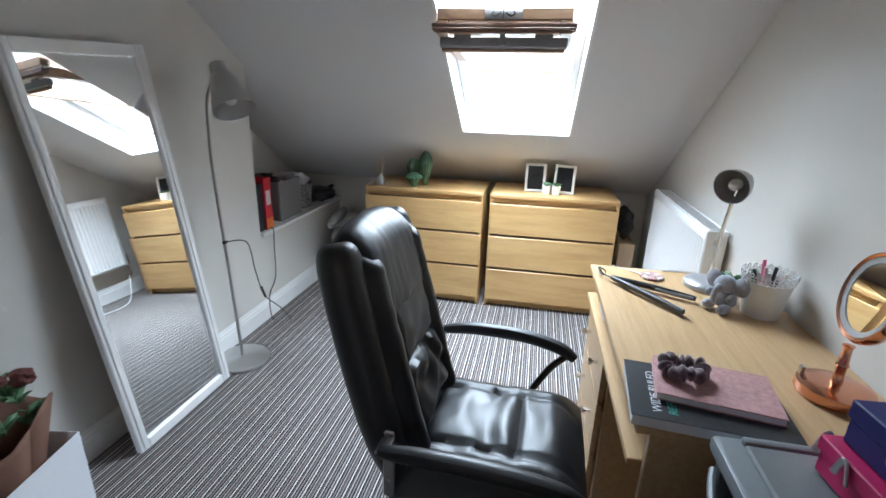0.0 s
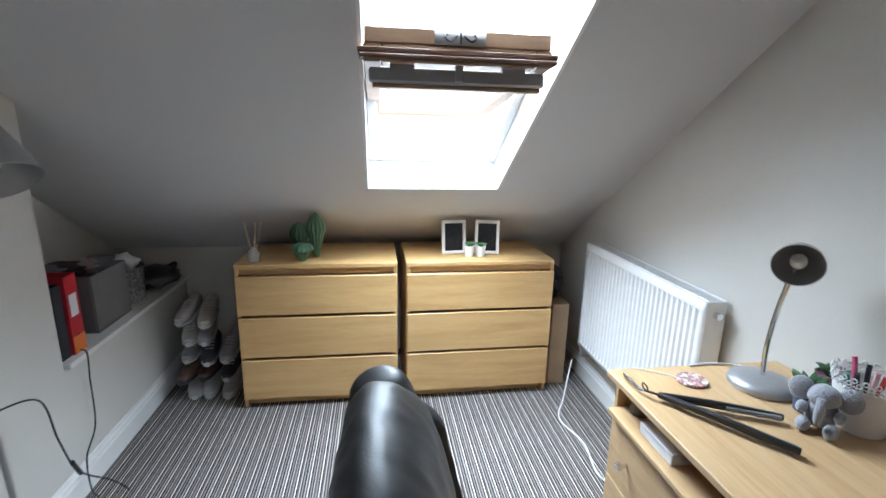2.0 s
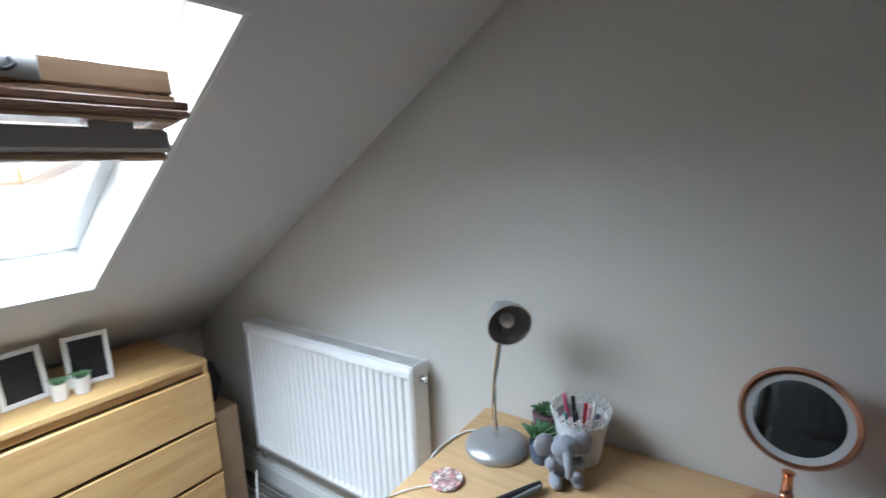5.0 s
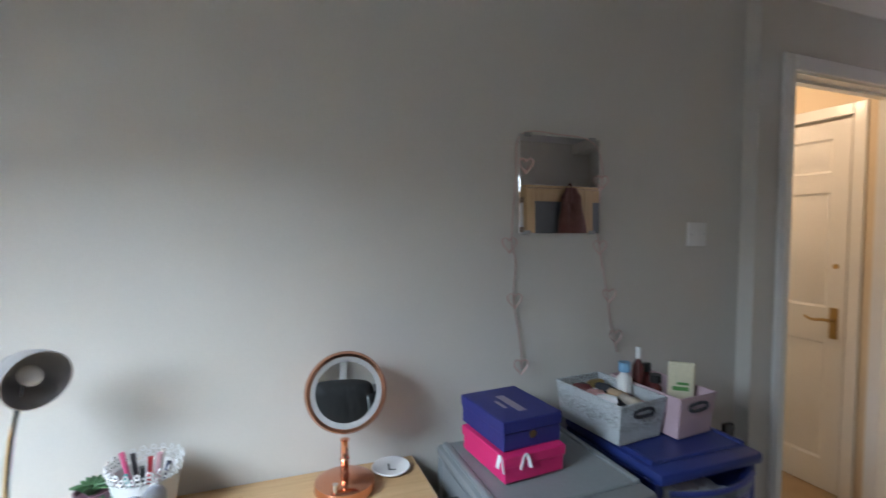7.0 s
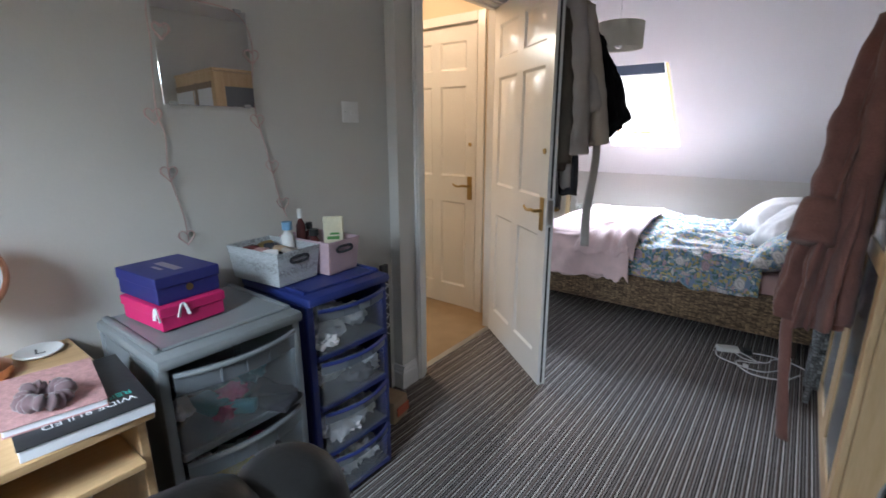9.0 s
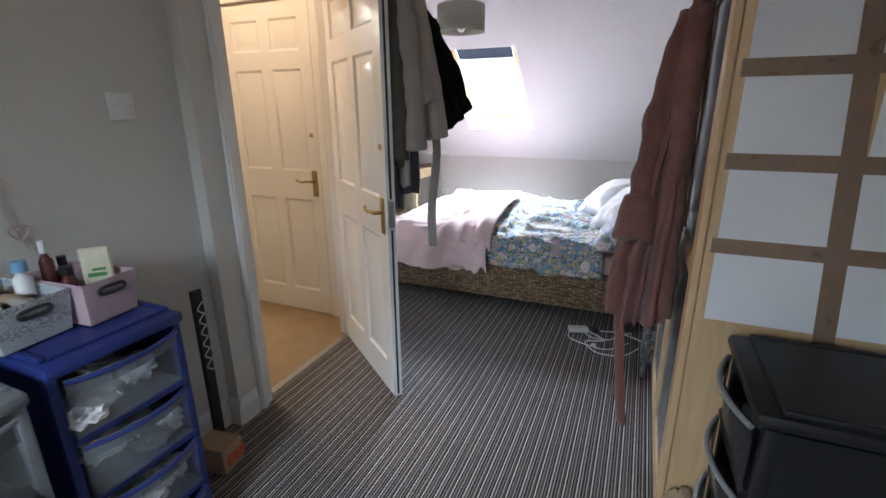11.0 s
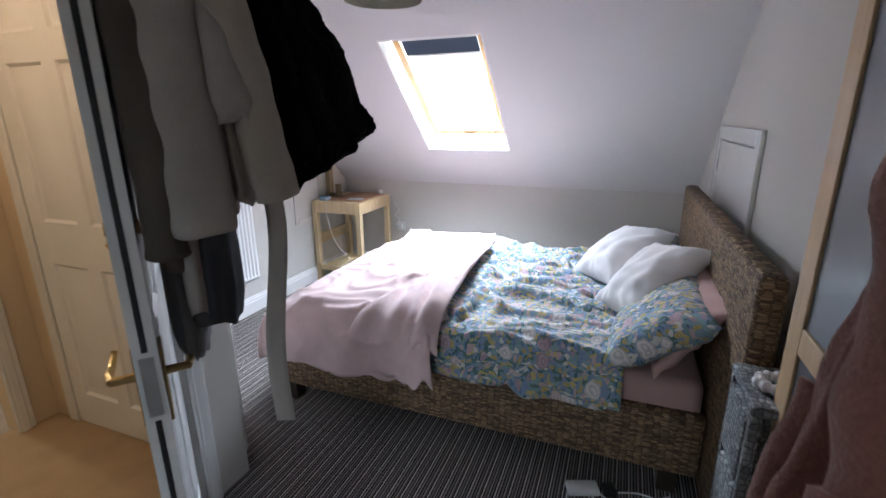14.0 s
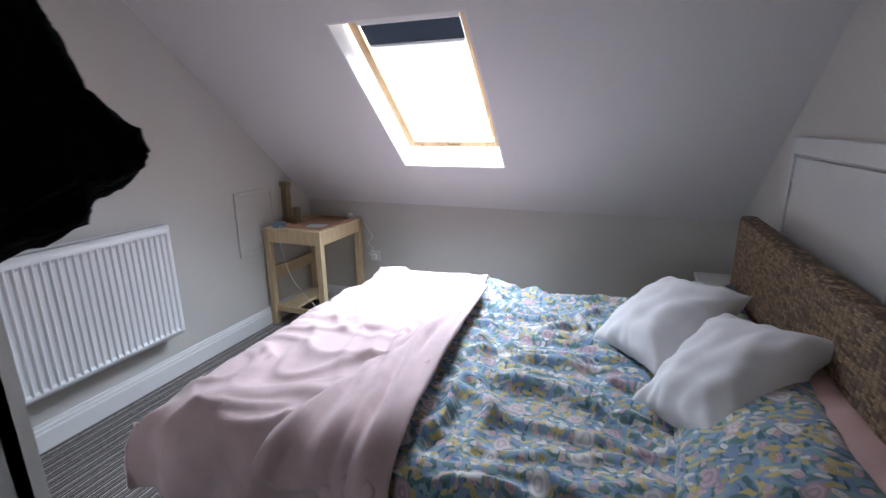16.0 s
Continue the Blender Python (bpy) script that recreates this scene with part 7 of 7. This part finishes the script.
bm = B(); sheet(bm, 4, 30, belt)
part("strip", bm, STONE, t, smooth=180, solid=0.004)

# ---- robe on the wardrobe ----
t = thing("dressing_gown", "dusty pink fleece dressing gown hung on the wardrobe", "dressing gown", pose(0, 0, 0))
bm = B(); garment(bm, [(1.78, -1.065, 0.12, 0.022, 0.045), (1.70, -1.06, 0.12, 0.030, 0.075), (1.40, -1.04, 0.125, 0.045, 0.10), (1.10, -1.01, 0.14, 0.068, 0.125), (0.85, -0.985, 0.155, 0.086, 0.14), (0.70, -0.98, 0.165, 0.09, 0.145), (0.66, -0.98, 0.165, 0.088, 0.14)], 8, 0.32, 5.0, 160, 9); shaggy(bm, 3, 0.010, 9); shaggy(bm, 9, 0.004, 60)
part("body", bm, ROBE, t, smooth=180)
bm = B(); tube(bm, [(-1.03, 0.10, 1.66), (-0.985, 0.12, 1.42), (-0.965, 0.17, 1.2), (-0.95, 0.23, 1.06), (-0.935, 0.28, 0.965)], lambda s: 0.036 + 0.024 * s + 0.004 * math.sin(s * 24), 22, 9); shaggy(bm, 13, 0.012, 14)
sl = part("sleeve", bm, ROBE, t, smooth=180)
bm = B(); tube(bm, [(-0.952, 0.22, 1.08), (-0.934, 0.283, 0.955)], lambda s: 0.062, 22, 5); shaggy(bm, 15, 0.010, 14)
part("cuff", bm, ROBE, sl, smooth=180)
bm = B(); tube(bm, [(-1.05, 0.18, 1.66), (-1.045, 0.215, 1.4), (-1.035, 0.24, 1.1), (-1.035, 0.25, 0.85), (-1.04, 0.25, 0.69)], lambda s: 0.034 + 0.016 * s, 20, 9); shaggy(bm, 17, 0.012, 14)
part("sleeve", bm, ROBE, t, smooth=180)
bm = B(); tube(bm, [(-0.95, 0.06, 1.1), (-0.915, 0.05, 0.8), (-0.93, 0.055, 0.45), (-0.975, 0.07, 0.10)], 0.028, 10, 8, flat=0.35); shaggy(bm, 19, 0.006, 20)
part("belt", bm, ROBE, t, smooth=180)
bm = B(); tube(bm, [(-1.10, 0.12, 1.806), (-1.07, 0.12, 1.812), (-1.063, 0.12, 1.76)], 0.006, 8)
part("hanging_loop", bm, ROBE, t)

# papers and tape on the wardrobe's end
YW = 0.4905
rnd = random.Random(9)
for col, x0 in enumerate((-1.405, -1.68)):
    for k in range(4):
        z = 0.80 + 0.225 * k
        bm = B(); box(bm, x0, x0 + 0.258, YW, YW + 0.001, z, z + 0.205, m=pose(0, 0, 0))
        solo("paper_sheet", bm, PAPER, "white paper sheet taped to the wardrobe's end", "paper", None, "papers on the wardrobe", None)
for k in range(4):
    z = 1.0 + 0.225 * k
    bm = B(); box(bm, -1.68, -1.135, YW + 0.0012, YW + 0.0018, z - 0.004, z + 0.038)
    solo("parcel_tape", bm, TAPE, "strip of shiny brown parcel tape", "tape", None, "tape on the wardrobe", None)
bm = B(); box(bm, -0.024, 0.024, YW + 0.002, YW + 0.0026, 0.0, 0.98, m=pose(-1.43, 0, 0.74, 0, 4, 0))
solo("parcel_tape", bm, TAPE, "strip of shiny brown parcel tape", "tape", None, "tape on the wardrobe", None)
bm = B(); blob(bm, (-1.165, 0.518, 0.11), (0.05, 0.022, 0.11), 8, 0.5)
solo("paper_parcel", bm, CARD, "crumpled brown paper parcel by the wardrobe's foot", "parcel", None, "", 60)

# ---- bedroom ----
t = thing("side_table", "raw pine side table with a low shelf in the corner", "table", pose(1.30, -3.165, 0))
W, D, H = 0.475, 0.545, 0.72
bm = B(); box(bm, 0, W, 0, D, H - 0.018, H, 0.002)
part("top", bm, PINE, t)
for x in (0.0, W - 0.045):
    for y in (0.0, D - 0.045):
        bm = B(); box(bm, x, x + 0.045, y, y + 0.045, 0, H - 0.0185, 0.002)
        part("leg", bm, PINE, t)
for a in ((0.045, W - 0.045, 0.006, 0.026), (0.045, W - 0.045, D - 0.026, D - 0.006)):
    bm = B(); box(bm, *a, H - 0.10, H - 0.019, 0.002)
    part("apron", bm, PINE, t)
for a in ((0.006, 0.026, 0.045, D - 0.045), (W - 0.026, W - 0.006, 0.045, D - 0.045)):
    bm = B(); box(bm, *a, H - 0.10, H - 0.019, 0.002)
    part("apron", bm, PINE, t)
bm = B(); box(bm, W - 0.03, W - 0.008, 0.045, D - 0.045, 0.33, 0.42, 0.002)
part("back_rail", bm, PINE, t)
bm = B(); box(bm, 0.01, 0.035, 0.045, D - 0.045, 0.10, 0.14, 0.002); 
part("low_rail", bm, PINE, t)
bm = B(); box(bm, 0.045, W - 0.045, D - 0.04, D - 0.015, 0.10, 0.14, 0.002)
part("low_rail", bm, PINE, t)
bm = B(); box(bm, W - 0.17, W - 0.012, 0.05, D - 0.05, 0.10, 0.118, 0.002)
part("low_shelf", bm, PINE, t)
bm = B(); box(bm, 0.0, 0.32, 0.0, 0.44, 0.0, 0.008, 0.001)
solo("cork_board", bm, mat("cork", (0.42, 0.24, 0.15), 0.9, var=0.15, scale=60), "brown cork board lying on the side table", "board", pose(1.33, -3.12, 0.7205))
bm = B(); box(bm, 0, 0.13, 0, 0.09, 0, 0.002)
solo("blue_card", bm, mat("pale_blue_card", (0.5, 0.56, 0.6), 0.6), "pale printed card lying on the cork board", "card", pose(1.37, -2.83, 0.729, 0, 0, 12))
GILT = wood("gilt_wood", (0.16, 0.11, 0.05), (0.27, 0.2, 0.1), 2, 0.4)
bm = B(); box(bm, -0.065, -0.005, -0.02, 0.02, 0, 0.27, 0.004); box(bm, -0.08, 0.01, -0.022, 0.022, 0.245, 0.275, 0.004); box(bm, -0.08, 0.095, -0.022, 0.022, 0, 0.035, 0.004); box(bm, 0.062, 0.098, -0.02, 0.02, 0.03, 0.115, 0.004)
solo("letter_ornament", bm, GILT, "dark gilt wooden letter ornament on the table", "ornament", pose(1.70, -2.84, 0.7205, 0, 0, 160) @ Matrix.Diagonal((1.08, 1, 1.08, 1)))
t = thing("smart_speaker", "small round pale blue speaker with its lead", "speaker", pose(1.68, -2.685, 0.7205))
bm = B(); lathe(bm, [(0, 0), (0.045, 0.001), (0.05, 0.012), (0.048, 0.03), (0.04, 0.035), (0, 0.036)], 28)
part("body", bm, mat("pale_blue_cloth", (0.3, 0.4, 0.5), 0.7), t, smooth=50)
bm = B(); tube(bm, [(-0.04, 0.02, 0.012), (-0.05, 0.058, 0.01), (-0.055, 0.063, -0.12), (-0.12, 0.065, -0.34), (-0.26, 0.06, -0.5), (-0.36, 0.03, -0.6), (-0.42, -0.2, -0.7)], 0.0025, 6)
part("cable", bm, WHITEP, t)
bm = B(); blob(bm, (0, 0, 0.018), (0.024, 0.02, 0.018), 3, 0.15)
solo("white_trinket", bm, WHITEP, "small white trinket on the side table", "trinket", pose(1.36, -3.10, 0.729), smooth=60)
t = thing("wall_socket", "white plug and curling lead on the knee wall", "socket", pose(1.20, YS, 0.42))
bm = B(); box(bm, -0.04, 0.04, 0, 0.01, -0.04, 0.04, 0.003)
part("plate", bm, WHITEP, t)
bm = B(); box(bm, -0.02, 0.02, 0.01, 0.045, -0.025, 0.02, 0.006)
part("plug", bm, WHITEP, t)
bm = B(); tube(bm, [(0, 0.04, 0), (0.03, 0.05, 0.03), (0.0, 0.045, 0.07), (0.04, 0.04, 0.11), (0.0, 0.04, 0.16), (0.04, 0.04, 0.22), (0.07, 0.045, 0.29), (0.08, 0.06, 0.305)], 0.003, 6)
part("cable", bm, WHITEP, t)

t = tagged(place(new("loft_hatch"), pose(BW, 0, 0)), "white painted loft hatch door in the bedroom wall", "hatch", kind="structure")
bm = B()
hy0, hy1, hz1 = -2.50, -1.545, 1.345
box(bm, 0, 0.02, hy0, hy0 + 0.07, 0.42, hz1, 0.004); box(bm, 0, 0.02, hy1 - 0.07, hy1, 0.42, hz1, 0.004); box(bm, 0, 0.02, hy0 + 0.07, hy1 - 0.07, hz1 - 0.07, hz1, 0.004); box(bm, 0, 0.02, hy0 + 0.07, hy1 - 0.07, 0.42, 0.49, 0.004)
part("frame", bm, GLOSS, t)
bm = B(); box(bm, 0, 0.012, hy0 + 0.076, hy1 - 0.076, 0.496, hz1 - 0.078, 0.003)
part("panel", bm, GLOSS, t)
bm = B(); box(bm, 0.011, 0.018, hy0 + 0.074, hy0 + 0.082, hz1 - 0.24, hz1 - 0.18)
part("hinge", bm, STEEL, t)
t = tagged(place(new("eaves_hatch"), pose(BE, 0, 0)), "small framed eaves hatch beside the table", "hatch", kind="structure")
bm = B()
box(bm, -0.012, 0, -2.78, -2.745, 0.55, 0.99, 0.003); box(bm, -0.012, 0, -2.44, -2.405, 0.55, 0.99, 0.003); box(bm, -0.012, 0, -2.745, -2.44, 0.955, 0.99, 0.003); box(bm, -0.012, 0, -2.745, -2.44, 0.55, 0.585, 0.003)
part("frame", bm, WALL, t)

t = thing("pendant_light", "cream drum pendant shade hanging from the ceiling", "pendant light", pose(0.205, -1.10, 0))
bm = B(); lathe(bm, [(0, CEIL - 0.03), (0.045, CEIL - 0.028), (0.05, CEIL - 0.001), (0, CEIL - 0.0005)], 24)
part("ceiling_rose", bm, WHITEP, t, smooth=50)
bm = B(); cone(bm, (0, 0, 1.94), (0, 0, CEIL - 0.03), 0.004, 0.004, 8); cone(bm, (0, 0, 1.91), (0, 0, 1.97), 0.02, 0.018, 12)
part("flex", bm, WHITEP, t)
bm = B(); lathe(bm, [(0.148, 1.83), (0.148, 1.985)], 48)
part("shade", bm, mat("cream_linen_shade", (0.5, 0.47, 0.38), 0.9, var=0.06, scale=20, fine=300, bump=0.2), t, "cream linen drum shade", 60, solid=0.003)
bm = B()
for k in range(3):
    w = 2.1 * k
    cone(bm, (0, 0, 1.965), (0.147 * math.cos(w), 0.147 * math.sin(w), 1.975), 0.002, 0.002, 6)
part("spider", bm, STEEL, t)
bm = B(); blob(bm, (0, 0, 1.872), (0.03, 0.03, 0.042), 1, 0)
part("bulb", bm, BULB, t, smooth=60)

GW = wicker("grey_wicker", (0.16, 0.17, 0.18), (0.4, 0.42, 0.43), 55, 60)
t = thing("wicker_nightstand", "grey wicker nightstand with basket drawers by the bed", "nightstand", pose(-1.045, -0.612, 0) @ Matrix.Diagonal((1, 1, 1.08, 1)))
bm = B(); box(bm, -0.175, 0.0, -0.115, 0.115, 0.66, 0.685, 0.006)
part("top", bm, GW, t)
for x in (-0.172, -0.028):
    for y in (-0.112, 0.087):
        bm = B(); box(bm, x, x + 0.025, y, y + 0.025, 0, 0.66, 0.004)
        part("leg", bm, GW, t)
for z in (0.06, 0.26, 0.46):
    bm = B(); box(bm, -0.16, 0.002, -0.086, 0.086, z, z + 0.18, 0.012, seg=2)
    part("drawer", bm, GW, t)
bm = B(); tube(bm, [(0.04 * math.cos(w), 0.036 * math.sin(w), 0.016) for w in (2 * math.pi * k / 10 for k in range(10))], lambda s: 0.014 + 0.003 * math.sin(s * 70), 8, 5, closed=True)
solo("scrunchie", bm, CUSHION, "cream hair scrunchie on the nightstand", "scrunchie", pose(-1.12, -0.60, 0.741), smooth=180)
t = thing("white_stool", "small white stool on the far side of the bed", "stool", pose(-1.08, -2.82, 0))
bm = B(); box(bm, -0.12, 0.1, -0.15, 0.13, 0.56, 0.585, 0.006)
part("top", bm, WHITEP, t)
for x in (-0.11, 0.065):
    for y in (-0.14, 0.095):
        bm = B(); box(bm, x, x + 0.025, y, y + 0.025, 0, 0.56, 0.003)
        part("leg", bm, WHITEP, t)

t = thing("power_adapter", "white power adapter with a tangle of cables on the carpet", "power adapter", pose(-0.70, -0.93, 0, 0, 0, 20))
bm = B(); box(bm, -0.035, 0.085, -0.03, 0.03, 0, 0.028, 0.007, seg=2)
part("block", bm, WHITEP, t)
bm = B(); box(bm, -0.10, -0.05, -0.02, 0.04, 0, 0.03, 0.006)
part("plug", bm, BLACKP, t)
for k, ps in enumerate(([(0.08, 0, 0.012), (0.1, 0.1, 0.004), (0.0, 0.2, 0.004), (-0.1, 0.24, 0.004), (-0.24, 0.16, 0.004)], [(-0.03, 0.02, 0.012), (-0.1, 0.13, 0.004), (0.02, 0.16, 0.012), (-0.02, 0.28, 0.004), (-0.16, 0.31, 0.004), (-0.28, 0.22, 0.004)], [(-0.09, 0.02, 0.012), (-0.2, 0.02, 0.004), (-0.3, 0.1, 0.004), (-0.36, 0.22, 0.004)], [(0.0, 0.03, 0.012), (-0.04, 0.1, 0.006), (-0.14, 0.12, 0.004), (-0.2, 0.06, 0.004), (-0.3, 0.03, 0.004)])):
    bm = B(); tube(bm, ps, 0.0035, 6)
    part("cable", bm, WHITEP, t)
bm = B(); box(bm, -0.03, -0.005, 0.19, 0.215, 0, 0.02, 0.005)
part("charger_plug", bm, WHITEP, t)

# ---- bathroom glimpsed across the landing ----
t = thing("bathtub", "white bath with a grey panelled side", "bathtub", pose(3.55, -1.0, 0))
bm = B(); box(bm, 0.0, 0.02, -0.75, 0.75, 0.0, 0.52, 0.002)
for y in (-0.7, 0.0):
    box(bm, -0.012, 0.001, y, y + 0.66, 0.06, 0.1, 0.003); box(bm, -0.012, 0.001, y, y + 0.66, 0.42, 0.46, 0.003); box(bm, -0.012, 0.001, y, y + 0.04, 0.1, 0.42, 0.003); box(bm, -0.012, 0.001, y + 0.62, y + 0.66, 0.1, 0.42, 0.003)
part("side_panel", bm, mat("slate_grey_paint", (0.13, 0.135, 0.16), 0.5), t, "slate-grey shaker panel")
bm = B(); box(bm, -0.02, 0.05, -0.76, 0.76, 0.5205, 0.56, 0.015, seg=2); box(bm, 0.66, 0.72, -0.76, 0.76, 0.5205, 0.56, 0.012); box(bm, 0.05, 0.66, -0.76, -0.70, 0.5205, 0.56, 0.012); box(bm, 0.05, 0.66, 0.70, 0.76, 0.5205, 0.56, 0.012); box(bm, 0.05, 0.66, -0.7, 0.7, 0.16, 0.18)
part("rim", bm, GLOSS, t)
bm = B(); lathe(bm, [(0, 0.0), (0.2, 0.0), (0.21, 0.008), (0.19, 0.014), (0, 0.014)], 28)
solo("bath_mat", bm, mat("bright_pink_pile", (0.7, 0.15, 0.3), 0.95, bump=0.5), "bright pink round bath mat on the boards", "mat", pose(3.18, -0.80, 0), smooth=50)
bm = B(); box(bm, -0.15, 0.15, -0.15, 0.15, 0, 0.025, 0.008)
solo("bathroom_scale", bm, mat("teal_glass", (0.08, 0.16, 0.16), 0.15), "dark teal glass bathroom scale on the floor", "scale", pose(2.75, -0.63, 0, 0, 0, 10))
bm = B(); box(bm, -0.18, 0, -0.3, 0.3, 0, 0.05, 0.003)
solo("wall_shelf", bm, WHITEP, "white floating shelf on the bathroom wall", "shelf", pose(4.5, -1.25, 1.45))
for k in range(3):
    bm = B(); lathe(bm, [(0, 0), (0.03, 0.001), (0.03, 0.07), (0.02, 0.09), (0, 0.09)], 14)
    solo("small_jar", bm, (AMBER, BLACKP, DARKC)[k], "small dark jar on the bathroom shelf", "jar", pose(4.4, -1.38 + 0.09 * k, 1.5), "jars on the shelf")
# glowing globes, out of view, added to go with the two point lamps
t = thing("ceiling_lamp", "white round lit globe added to the bathroom ceiling, out of view", "ceiling lamp", pose(3.2, -0.4, 2.4))
bm = B(); lathe(bm, [(0, -0.08), (0.1, -0.07), (0.14, -0.03), (0.14, 0), (0, 0)], 28)
part("globe", bm, glow("lamp_glass", (1.0, 0.92, 0.8), 6.0), t, smooth=50)
t = thing("ceiling_lamp", "white round lit globe added to the landing ceiling, out of view", "ceiling lamp", pose(1.25, 0.1, 2.38))
bm = B(); lathe(bm, [(0, -0.08), (0.1, -0.07), (0.13, -0.03), (0.13, 0), (0, 0)], 28)
part("globe", bm, glow("warm_lamp_glass", (1.0, 0.75, 0.45), 5.0), t, smooth=50)
